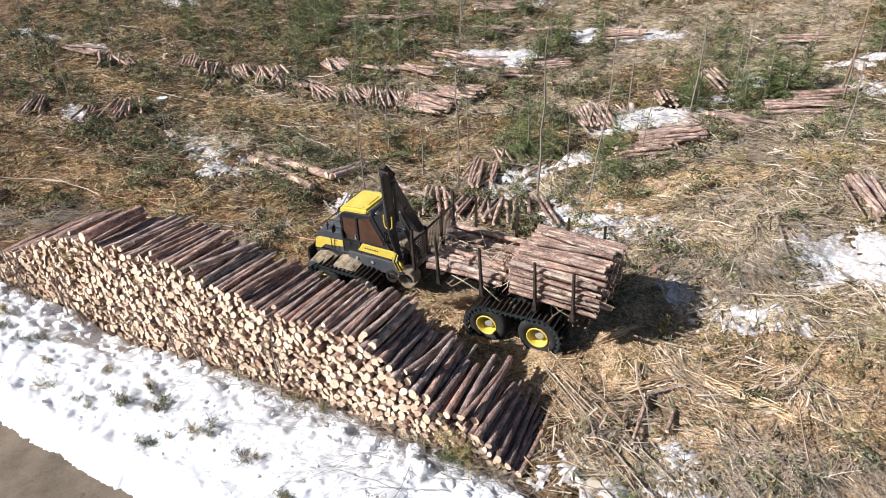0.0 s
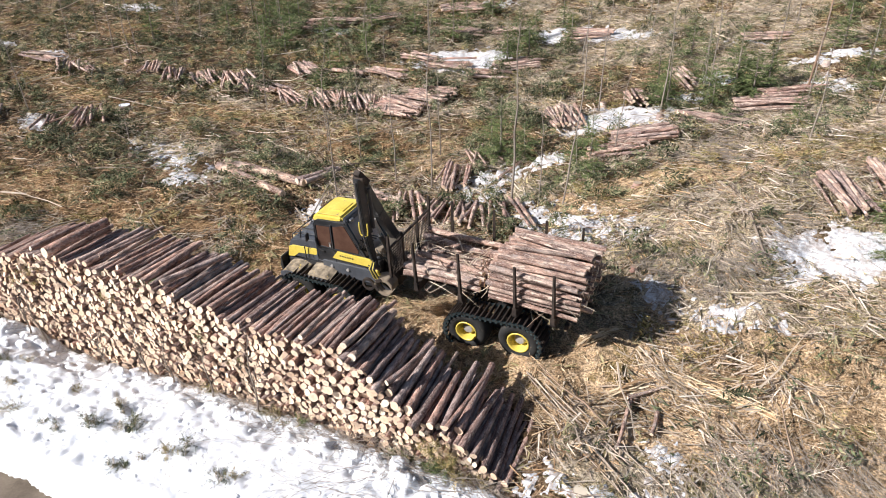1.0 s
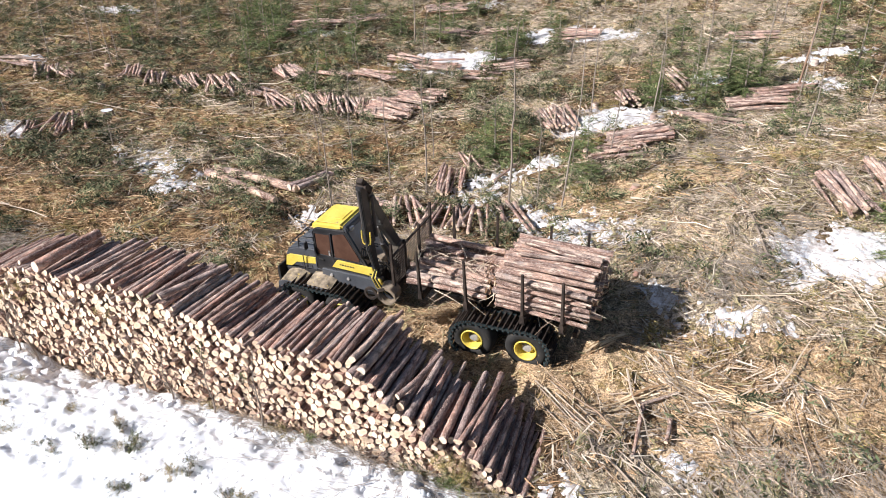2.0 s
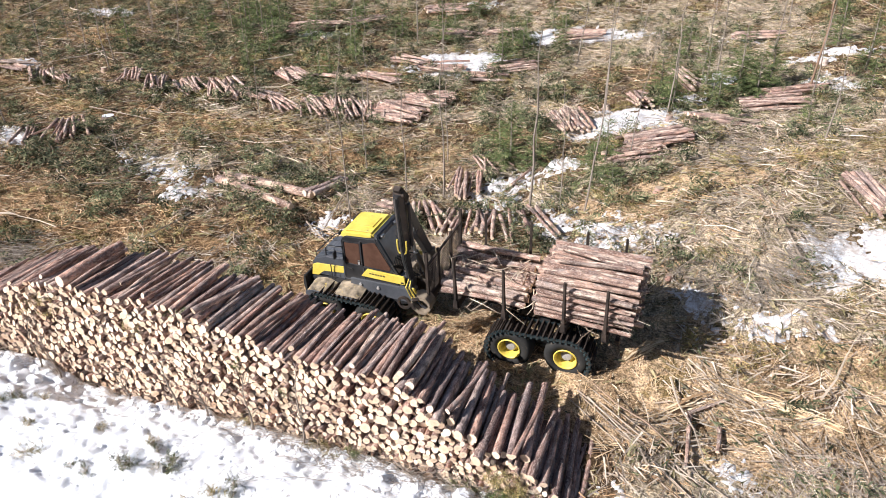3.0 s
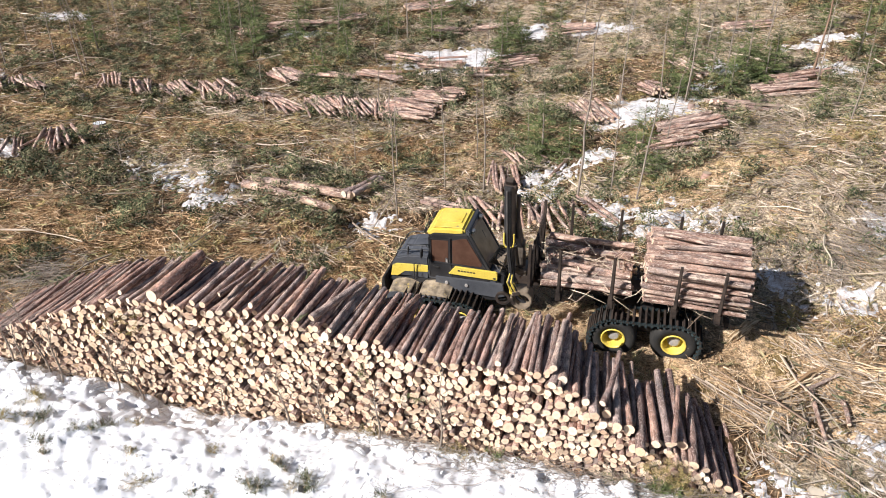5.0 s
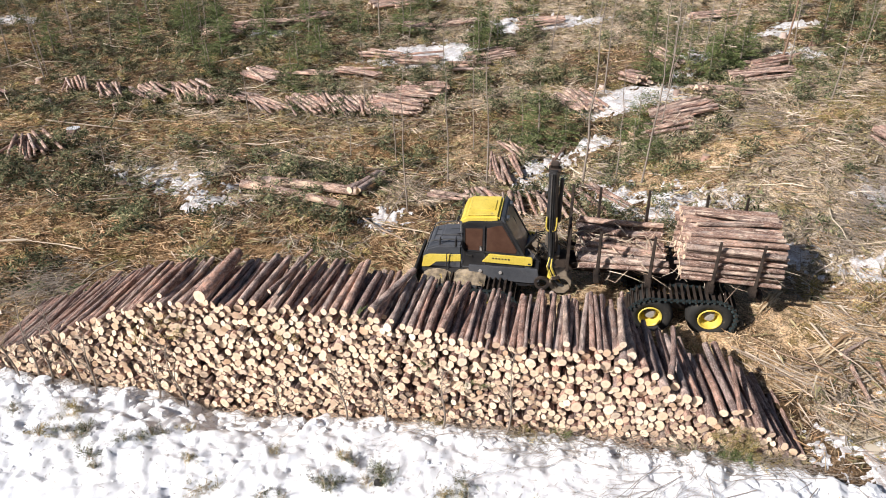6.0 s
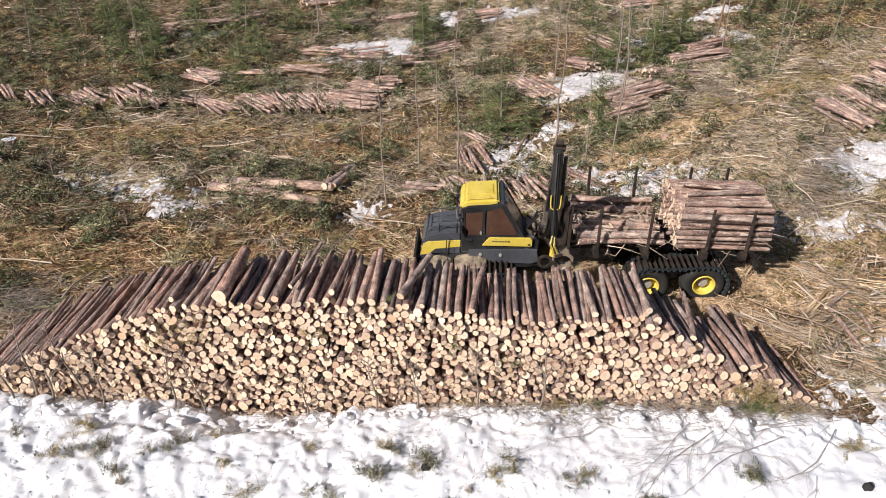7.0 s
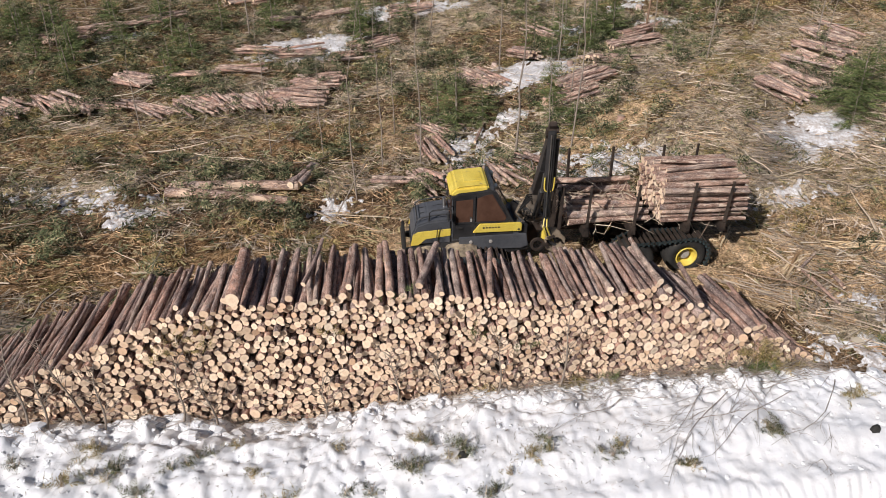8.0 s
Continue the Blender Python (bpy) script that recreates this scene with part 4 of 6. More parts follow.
for y in (-0.4, 0.4):
    part("work_light", add_box(bmesh.new(), 3.32, 3.40, y - 0.08, y + 0.08, 2.68, 2.78), M_GREY, cab, "pale rear work light", bevel=0.01)
deck = add_prism(bmesh.new(), [(3.86, 1.12), (3.88, 1.66), (4.14, 1.62), (4.24, 1.12)], -0.62, 0.62)
part("rear_deck", deck, M_HOOD, forwarder, bevel=0.02)
part("valve_block", add_box(bmesh.new(), 3.95, 4.2, -0.3, 0.35, 1.6, 1.85), M_JAW, forwarder, "dusty tan valve block", bevel=0.02)

# rear frame with bunk
rear_bm = bmesh.new()
add_box(rear_bm, 4.2, 9.95, -0.30, 0.30, 1.18, 1.46)
add_box(rear_bm, 4.05, 4.7, -0.22, 0.22, 0.7, 1.2)
rear_frame = part("rear_frame", rear_bm, M_RUST, forwarder, "dark rusty load bunk frame", bevel=0.015)
part("axle", add_box(bmesh.new(), 7.9, 8.2, -0.65, 0.65, 0.5, 1.2), M_BLACK, rear_frame, bevel=0.02)
part("axle", add_box(bmesh.new(), 2.3, 2.6, -0.65, 0.65, 0.45, 0.8), M_BLACK, front, bevel=0.02)
for x in (5.8, 7.12, 8.67, 9.7):
    part("bunk_beam", add_prism(bmesh.new(), [(x - 0.08, 1.44), (x - 0.08, 1.70), (x + 0.08, 1.70), (x + 0.08, 1.44)], -1.18, 1.18), M_RUST, rear_frame, bevel=0.01)
    for side in (-1, 1):
        bm = bmesh.new()
        add_beam(bm, (x, side * 1.16, 1.50), (x, side * 1.16, 1.72), 0.13, 0.10, 0.09, 0.09)
        add_beam(bm, (x, side * 1.16, 1.74), (x - 0.02, side * 1.22, 3.02), 0.085, 0.08, 0.065, 0.055)
        part("stake", bm, M_RUST, rear_frame, "brown rusty steel load stake", bevel=0.008)
head = part("headboard", add_box(bmesh.new(), 4.98, 5.06, -1.18, 1.18, 1.44, 1.60), M_RUST, rear_frame, "dark steel headboard gate")
for side in (-1, 1):
    part("gate_post", add_beam(bmesh.new(), (5.02, side * 1.16, 1.45), (5.02, side * 1.2, 3.05), 0.08, 0.075), M_RUST, head, bevel=0.008)
    part("gate_post", add_beam(bmesh.new(), (5.02, side * 0.45, 1.45), (5.02, side * 0.45, 2.75), 0.07, 0.07), M_RUST, head, bevel=0.008)
for k in range(27):
    y = -1.105 + 0.085 * k
    part("gate_bar", add_beam(bmesh.new(), (5.02, y, 1.58), (5.02, y, 2.62), 0.014, 0.014), M_RUST, head)
for k in range(12):
    z = 1.66 + 0.085 * k
    part("gate_bar", add_beam(bmesh.new(), (5.035, -1.16, z), (5.035, 1.16, z), 0.014, 0.014), M_RUST, head)
for z in (1.62, 2.62):
    part("gate_rail", add_beam(bmesh.new(), (5.02, -1.18, z), (5.02, 1.18, z), 0.05, 0.05), M_RUST, head)

# small fittings on cab and hood
seam = bmesh.new()
for a, b in (((2.16, -0.652, 1.22), (2.16, -0.652, 2.50)), ((2.79, -0.652, 1.22), (2.79, -0.652, 1.70)), ((2.16, -0.652, 1.22), (2.79, -0.652, 1.22))):
    add_beam(seam, a, b, 0.018, 0.018)
part("door_trim", seam, M_HOOD, door, "grey door trim")
for z in (1.34, 2.2):
    part("hinge", add_box(bmesh.new(), 2.135, 2.175, -0.675, -0.645, z, z + 0.09), M_HOOD, door)
part("step", add_box(bmesh.new(), 2.25, 2.75, -0.80, -0.70, 0.92, 0.95), M_STEEL, front, "worn steel step")
for k in range(4):
    z = 1.14 + 0.035 * k
    part("grille_slat", add_beam(bmesh.new(), (1.30, -0.612, z), (1.40 + 0.55, -0.612, z + 0.04), 0.014, 0.014), M_HOOD, hood)
for y in (-0.3, 0.0, 0.3):
    part("hood_rib", add_beam(bmesh.new(), (1.30, y, 1.755), (2.08, y, 1.868), 0.03, 0.012), M_BLACK, hood)
part("roof_rail", add_path(bmesh.new(), [(2.3, -0.56, 2.80), (2.35, -0.56, 2.84), (3.0, -0.56, 2.89), (3.08, -0.56, 2.86)], 0.012), M_YELLOW, roof)
part("roof_hatch", add_prism(bmesh.new(), [(2.5, 2.822), (2.5, 2.842), (3.0, 2.88), (3.0, 2.86)], -0.28, 0.28), M_YELLOW, roof, bevel=0.006)
part("antenna", add_rod(bmesh.new(), (2.2, 0.45, 2.75), (2.15, 0.45, 3.35), 0.008, 0.004, 6), M_BLACK, cab)
part("beacon", add_lathe(bmesh.new(), [(0.0, 0.0), (0.05, 0.0), (0.05, 0.06), (0.0, 0.06)], (2.06, 0.5, 2.60), 12), M_RUST, cab)
part("wiper", add_path(bmesh.new(), [(3.80, 0.0, 1.80), (3.58, 0.15, 2.2), (3.46, 0.18, 2.45)], 0.01), M_BLACK, cab)
part("mirror_arm", add_path(bmesh.new(), [(2.2, -0.64, 2.3), (2.05, -0.8, 2.35), (2.02, -0.85, 2.2)], 0.012), M_BLACK, cab)
part("wing_mirror", add_box(bmesh.new(), 2.0, 2.05, -0.93, -0.78, 1.98, 2.22), M_BLACK, cab, "black wing mirror", bevel=0.012)
part("oil_tank", add_box(bmesh.new(), 4.0, 4.3, -0.62, -0.34, 1.2, 1.6), M_BLACK, forwarder, bevel=0.03)
hose_rng = np.random.default_rng(8)
for k in range(12):
    x, y = float(hose_rng.uniform(3.95, 4.5)), float(hose_rng.uniform(-0.55, 0.3))
    pts = [(x, y, 1.55), (x + float(hose_rng.normal(0, 0.1)), y - 0.05, 1.8 + float(hose_rng.uniform(0, 0.15))), (x + 0.2, y + float(hose_rng.normal(0, 0.15)), 1.72), (4.45, float(hose_rng.uniform(-0.3, 0.2)), 1.55)]
    part("hydraulic_hose", add_path(bmesh.new(), pts, 0.016), (M_HOSE, M_STEEL, M_JAW, M_HOSE)[k % 4], forwarder)
for k, y in enumerate((-0.5, 0.1, 0.6)):
    part("bunk_brace", add_beam(bmesh.new(), (5.06, y, 1.5), (5.8, y * 0.6, 1.5), 0.06, 0.08), M_RUST, rear_frame)
part("tail_beam", add_box(bmesh.new(), 9.92, 10.02, -0.9, 0.9, 1.2, 1.36), M_RUST, rear_frame, bevel=0.01)
for y in (-0.75, 0.75):
    part("tail_light", add_box(bmesh.new(), 10.02, 10.05, y - 0.08, y + 0.08, 1.24, 1.32), M_JAW, rear_frame)

# crane, folded behind the cab
KNEE, FOOT = Vector((4.50, -1.52, 4.82)), Vector((4.60, -1.22, 1.86))
crane_bm = bmesh.new()
add_rod(crane_bm, (4.55, 0, 1.2), (4.55, 0, 2.05), 0.20, 0.17, 20)
add_box(crane_bm, 4.30, 4.80, -0.28, 0.28, 1.30, 1.62)
add_box(crane_bm, 4.42, 4.68, -0.17, 0.17, 1.95, 2.35)
crane = part("crane_pillar", crane_bm, M_STEEL, forwarder, "dusty worn slewing crane pillar", bevel=0.015)
boom_bm = bmesh.new()
add_beam(boom_bm, (4.55, 0.02, 2.2), (4.53, -0.75, 3.45), 0.20, 0.24, 0.20, 0.30)
add_beam(boom_bm, (4.53, -0.75, 3.45), (4.52, -1.36, 4.72), 0.20, 0.30, 0.16, 0.18)
boom = part("main_boom", boom_bm, M_BLACK, crane, "black box-section main boom", bevel=0.015)
part("lift_cylinder", add_rod(bmesh.new(), (4.55, -0.26, 1.65), (4.54, -0.80, 2.75), 0.075, 0.075, 14), M_BLACK, boom)
part("piston_rod", add_rod(bmesh.new(), (4.54, -0.80, 2.75), (4.53, -0.98, 3.35), 0.04, 0.04, 12), M_GREY, boom, "bright steel piston rod")
knee_bm = bmesh.new()
add_beam(knee_bm, (4.52, -1.22, 4.55), (4.50, -1.52, 4.98), 0.24, 0.20, 0.18, 0.14)
add_rod(knee_bm, (4.36, -1.44, 4.78), (4.66, -1.44, 4.78), 0.085, 0.085, 16)
part("knuckle", knee_bm, M_RUST, crane, "dark knuckle with steel pin", bevel=0.01)
jib_bm = bmesh.new()
add_beam(jib_bm, (4.50, -1.50, 4.80), (4.54, -1.40, 3.15), 0.19, 0.20, 0.22, 0.24)
add_beam(jib_bm, (4.54, -1.40, 3.15), (4.60, -1.24, 1.95), 0.15, 0.16, 0.13, 0.13)
jib = part("jib", jib_bm, M_BLACK, crane, "black folding jib hanging straight down", bevel=0.014)
for s in (-1, 1):
    bm = add_path(bmesh.new(), [(4.53 + s * 0.125, -1.54, 3.52), (4.53 + s * 0.125, -1.54, 3.28), (4.53 + s * 0.105, -1.54, 3.16), (4.53 + s * 0.05, -1.54, 3.12)], 0.020)
    part("jib_marker", bm, M_YELLOW, jib, "yellow curved edge marker")
for k, dx in enumerate((-0.045, 0.02, 0.06)):
    pts = [(4.50 + dx, -1.62, 4.72), (4.51 + dx, -1.60, 4.2), (4.53 + dx, -1.57, 3.5), (4.55 + dx, -1.52, 2.9), (4.60 + dx, -1.40, 2.3)]
    part("hydraulic_hose", add_path(bmesh.new(), pts, 0.014), M_GREY if k == 0 else M_HOSE, jib, "")
part("jib_cylinder", add_rod(bmesh.new(), (4.70, -1.36, 4.5), (4.70, -1.32, 3.3), 0.05, 0.05, 12), M_BLACK, jib)
for k in range(5):
    a = 0.12 * k
    pts = [(4.34 - 0.02 * k, -0.55 - a, 2.5), (4.16, -0.75 - a, 2.62 + 0.03 * k), (4.02 - 0.03 * k, -0.7 - a * 0.5, 2.2), (4.12, -0.5, 1.85), (4.28, -0.3, 1.62)]
    part("hydraulic_hose", add_path(bmesh.new(), pts, 0.02), M_HOSE, crane)
part("link_pin", add_rod(bmesh.new(), (4.50, -1.22, 1.90), (4.72, -1.22, 1.90), 0.05, 0.05, 12), M_STEEL, crane)
rot_bm = bmesh.new()
add_rod(rot_bm, (4.62, -1.22, 1.88), (4.62, -1.22, 1.72), 0.06, 0.06, 12)
add_rod(rot_bm, (4.62, -1.22, 1.72), (4.62, -1.22, 1.52), 0.085, 0.095, 16)
rotator = part("rotator", rot_bm, M_YELLOW, crane, "worn yellow grapple rotator", bevel=0.01)
TILT = Matrix.Rotation(radians(-70), 3, "Y") @ Matrix.Diagonal((0.72, 1.0, 0.80))
for s in (-1, 1):
    prof = [(4.62, 1.50), (4.62 + s * 0.16, 1.52), (4.62 + s * 0.34, 1.36), (4.62 + s * 0.42, 1.10), (4.62 + s * 0.30, 0.88), (4.62 + s * 0.05, 0.80), (4.62 + s * 0.22, 1.0), (4.62 + s * 0.26, 1.14), (4.62 + s * 0.16, 1.32)]
    jaw_bm = add_prism(bmesh.new(), prof, -1.42, -1.04)
    bmesh.ops.transform(jaw_bm, verts=jaw_bm.verts[:], matrix=Matrix.Translation((4.62, -1.22, 1.56)) @ TILT.to_4x4() @ Matrix.Translation((-4.62, 1.22, -1.50)))
    jaw = part("grapple_jaw", jaw_bm, M_JAW, rotator, "pale muddy steel grapple jaw", bevel=0.012)
    plate_bm = add_prism(bmesh.new(), [(4.62 + s * 0.05, 1.44), (4.62 + s * 0.15, 1.52), (4.62 + s * 0.33, 1.34), (4.62 + s * 0.24, 1.26)], -1.44, -1.42)
    bmesh.ops.transform(plate_bm, verts=plate_bm.verts[:], matrix=Matrix.Translation((4.62, -1.22, 1.56)) @ TILT.to_4x4() @ Matrix.Translation((-4.62, 1.22, -1.50)))
    part("jaw_plate", plate_bm, M_RUST, jaw, "dark steel jaw bracket")
part("pivot_ring", add_lathe(bmesh.new(), [(0.13, -0.03), (0.20, -0.03), (0.20, 0.03), (0.13, 0.03)], (4.40, -1.40, 1.44), 20, True), M_RUST, rotator, "dark round pivot ring")
part("grapple_cylinder", add_rod(bmesh.new(), (4.64, -1.22, 1.44), (4.98, -1.22, 1.24), 0.05, 0.05, 12), M_BLACK, rotator)
for k in range(4):
    pts = [(4.56 + 0.03 * k, -1.30, 2.25), (4.50 + 0.05 * k, -1.44, 2.0), (4.60 + 0.06 * k, -1.40, 1.70), (4.78 + 0.05 * k, -1.28, 1.52 - 0.04 * k)]
    part("grapple_hose", add_path(bmesh.new(), pts, 0.018), M_YELLOW if k % 2 == 0 else M_HOSE, rotator, "looped grapple hose")


# ---- logs loaded on the bunk ----
def log_load(x0, x1, base, tops, label, seed, radius):
    """Logs along x, stacked between the stakes up to the outline tops(y)."""
    rng = np.random.default_rng(seed)
    load = thing("log_load", label, "log load", pose(0, CENTRE_Y, 0, ROLL, 0, 0), "loads on the forwarder")
    rows = np.zeros((0, 3))
    for _ in range(2000):
        r = float(np.clip(rng.normal(radius, 0.018), 0.05, 0.125))
        y = rng.uniform(-1.08 + r, 1.08 - r, 40)
        z = np.full(40, base + r)
        if len(rows):
            dy = np.abs(y[:, None] - rows[:, 0])
            gap = (r + rows[:, 2]) * 0.99
            z = np.maximum(z, np.where(dy < gap, rows[:, 1] + np.sqrt(np.maximum(gap**2 - dy**2, 0)), -9).max(1))
        free = tops(y) - z - r
        if free.max() < 0:
            break
        k = int(np.argmin(np.where(free >= 0, z, 99)))
        rows = np.vstack([rows, (y[k], z[k], r)])
    for y, z, r in rows:
        shift = float(rng.normal(0, 0.05))
        put_log(load, (x0 + shift, y, z), x1 - x0 + float(rng.normal(0, 0.05)), r, -90 + float(rng.normal(0, 1.7)), float(rng.normal(0, 1.2)), rng, PINK_MESHES)
    for k in range(5):
        y = float(rng.uniform(-0.8, 0.8))
        z = float(tops(np.array(y))) - 0.03
        put_log(load, (x1 - 0.05, y, z), (x1 - x0) * float(rng.uniform(0.85, 0.98)), float(rng.uniform(0.055, 0.075)), 90 + float(rng.normal(0, 5)), float(rng.normal(0, 1.0)), rng, PINK_MESHES)
    return load


log_load(7.90, 10.32, 1.72, lambda y: 2.80 + 0.14 * (1 - (y / 1.08) ** 2), "full bunk of reddish debarked pine logs on the forwarder", 4, 0.076)
log_load(5.24, 7.58, 1.72, lambda y: np.where(y < -0.45, 2.10, np.where(y < 0.6, 1.93, 2.36)), "half-full bunk of pine logs behind the headboard", 9, 0.078)


def debris(x0, x1, y0, y1, z, count, seed):
    """Loose bark strips and twigs on the half-full bunk."""
    rng = np.random.default_rng(seed)
    at = np.stack([rng.uniform(x0, x1, count), CENTRE_Y + rng.uniform(y0, y1, count), z + rng.uniform(0, 0.16, count)], -1)
    k = tube_arrays([(0, 0, 0), (0.5, 0.05, 0.04), (1, 0, 0)], [0.02, 0.03, 0.012], 3)
    v, q = scatter_arrays(k, at, turns(rng.uniform(0, 6.28, count), rng.normal(0, 0.25, count), rng.uniform(0, 3, count)), rng.uniform(0.15, 0.7, count))
    return tagged(new("bark_debris", mesh_np("bark_debris", v, q, M_STICK)), "loose bark strips and twigs on the bunk", "debris", kind="stuff")


debris(5.3, 7.4, -0.6, 0.7, 1.98, 110, 3)


def snagged_twigs(count, seed):
    """Thin bare twigs caught on the load and hanging over the tracks."""
    rng = np.random.default_rng(seed)
    shapes = []
    for _ in range(count):
        x, y = rng.uniform(5.6, 10.1), CENTRE_Y - 1.05 + 0.5 * rng.uniform() ** 2
        z = 1.75 + rng.uniform(-0.25, 0.55)
        le, a = rng.uniform(0.4, 1.1), rng.uniform(0, 6.28)
        d = np.array([math.cos(a), -0.35 * abs(math.sin(a)), -0.7 * rng.uniform(0.1, 1)]) * le
        mid = np.array([x, y - 0.16, z]) + 0.5 * d + rng.normal(0, 0.06, 3)
        shapes.append(tube_arrays([(x, y, z), mid, np.array([x, y - 0.12, z]) + d], [0.014, 0.010, 0.004], 4))
    return tagged(new("snagged_twigs", mesh_np("snagged_twigs", *joined(shapes), M_STICK)), "thin bare twigs snagged on the loaded logs", "debris", kind="stuff")


snagged_twigs(34, 12)

# ---- trees ----
def bough_shape(rng, pairs=9, width=0.055, reach=0.42):
    """A conifer bough along +x, 1 long: a stem with flat needle sprigs on both sides."""
    v, q = tube_arrays([(0, 0, 0), (0.5, 0, 0.03), (1, 0, -0.05)], [0.014, 0.010, 0.004], 3)
    shapes = [(v, q)]
    for i in range(pairs):
        t = 0.12 + 0.86 * i / (pairs - 1)
        for s in (-1, 1):
            le = (reach * (1 - t) + 0.13) * rng.uniform(0.75, 1.2)
            a = s * radians(rng.uniform(38, 62))
            d = np.array([math.cos(a), math.sin(a), rng.uniform(-0.35, 0.15)])
            n = np.array([-math.sin(a), math.cos(a), rng.uniform(-0.7, 0.7)])
            n /= np.linalg.norm(n)
            p = np.array([t, 0, 0.03 - 0.06 * t])
            w = width * rng.uniform(0.7, 1.2)
            pts = np.stack([p - n * w * 0.35, p + d * le * 0.6 - n * w * 0.5, p + d * le, p + d * le * 0.6 + n * w * 0.5])
            shapes.append((pts, np.array([[0, 1, 2, 3]])))
    return joined(shapes)


plant_rng = np.random.default_rng(21)
BOUGHS = [bough_shape(plant_rng, 10, 0.046, 0.27) for _ in range(4)]
TUFTS = [bough_shape(plant_rng, 6, 0.075, 0.32) for _ in range(3)]
THIN_BOUGHS = [bough_shape(plant_rng, 7, 0.018, 0.40) for _ in range(3)]


def bare_tree(x, y, height, radius, lean=(0.0, 0.0), twigs=10, material=None, label="thin bare young tree on the clearing", crown=0):
    """A thin stem with short side twigs, and for a pine a small crown."""
    rng = np.random.default_rng(int(abs(x * 917 + y * 313)) + 1)
    z0 = float(relief(x, y)) - 0.05
    tree = thing("young_tree", label, "tree", pose(x, y, z0), "thin standing trees")
    n = 9
    k = np.linspace(0, 1, n)
    wander = np.cumsum(rng.normal(0, 0.042, (n, 2)), 0) * height * 0.42
    pts = np.stack([lean[0] * height * k + wander[:, 0] * k, lean[1] * height * k + wander[:, 1] * k, height * k], -1)
    part("trunk", mesh_np("trunk", *tube_arrays(pts, 0.70 * radius * (1 - 0.85 * k) + 0.004, 7), material or M_STEM, shade=True), parent=tree)
    shapes = []
    for _ in range(twigs):
        t = rng.uniform(0.30, 0.98)
        base = np.array([np.interp(t, k, pts[:, c]) for c in range(3)])
        a, le = rng.uniform(0, 6.28), rng.uniform(0.25, 0.8) * (1.25 - t)
        d = np.array([math.cos(a), math.sin(a), rng.uniform(0.3, 1.0)])
        mid = base + d * le * 0.5 + rng.normal(0, 0.03, 3)
        shapes.append(tube_arrays([base, mid, base + d * le + rng.normal(0, 0.05, 3)], [0.010, 0.007, 0.003], 3))
    if shapes:
        tagged(part("twig_spray", mesh_np("twig_spray", *joined(shapes), material or M_STEM), parent=tree), kind="stuff")
    if crown:
        at, rot = [], []
        for _ in range(crown):
            t = rng.uniform(0.62, 1.0)
            at.append([np.interp(t, k, pts[:, c]) for c in range(3)])
        yaw, pitch = rng.uniform(0, 6.28, crown), rng.uniform(-0.5, 0.3, crown)
        part("crown", mesh_np("crown", *scatter_arrays(BOUGHS[0], np.array(at), turns(yaw, pitch, rng.uniform(-1, 1, crown)), rng.uniform(0.4, 0.9, crown)), M_YOUNG), parent=tree)
    return tree


def young_spruce(x, y, height, spread_r, label="young green spruce with an airy ragged crown", boughs=None):
    """A small spruce: tapered trunk, whorls of drooping boughs with gaps."""
    rng = np.random.default_rng(int(abs(x * 517 + y * 731)) + 3)
    tree = thing("young_spruce", label, "tree", pose(x, y, float(relief(x, y)) - 0.05), "young spruces")
    k = np.linspace(0, 1, 6)
    part("trunk", mesh_np("trunk", *tube_arrays(np.stack([0.03 * np.sin(k * 5), 0 * k, height * k], -1), 0.018 * height * (1 - 0.9 * k) + 0.006, 7), M_STEM, shade=True), parent=tree)
    at, yaw, pitch, size = [], [], [], []
    whorls = max(8, int(height * 6))
    for i in range(whorls):
        t = 0.10 + 0.88 * i / whorls
        for _ in range(int(rng.integers(5, 9))):
            a, tip = rng.uniform(0, 6.28), rng.uniform(-0.15, 0.45) - 0.6 * t
            reach = spread_r * (1.08 - t) * rng.uniform(0.65, 1.25) + 0.10
            z = height * t + rng.uniform(-0.06, 0.06)
            for f in (0.0, 0.42) if reach > 0.55 else (0.0,):
                at.append((f * reach * math.cos(a), f * reach * math.sin(a), z - f * reach * math.sin(tip)))
                yaw.append(a + rng.normal(0, 0.25) * (f > 0))
                pitch.append(tip)
                size.append(reach * (0.62 if reach > 0.55 else 1.0))
    pairs = []
    at, yaw, pitch, size = (np.array(c) for c in (at, yaw, pitch, size))
    boughs = boughs or BOUGHS
    pick = rng.integers(0, len(boughs), len(at))
    for j, shape in enumerate(boughs):
        m = pick == j
        pairs.append(scatter_arrays(shape, at[m], turns(yaw[m], pitch[m], rng.uniform(-0.6, 0.6, m.sum())), size[m]))
    part("crown", mesh_np("crown", *joined(pairs), M_YOUNG), parent=tree)
    return tree


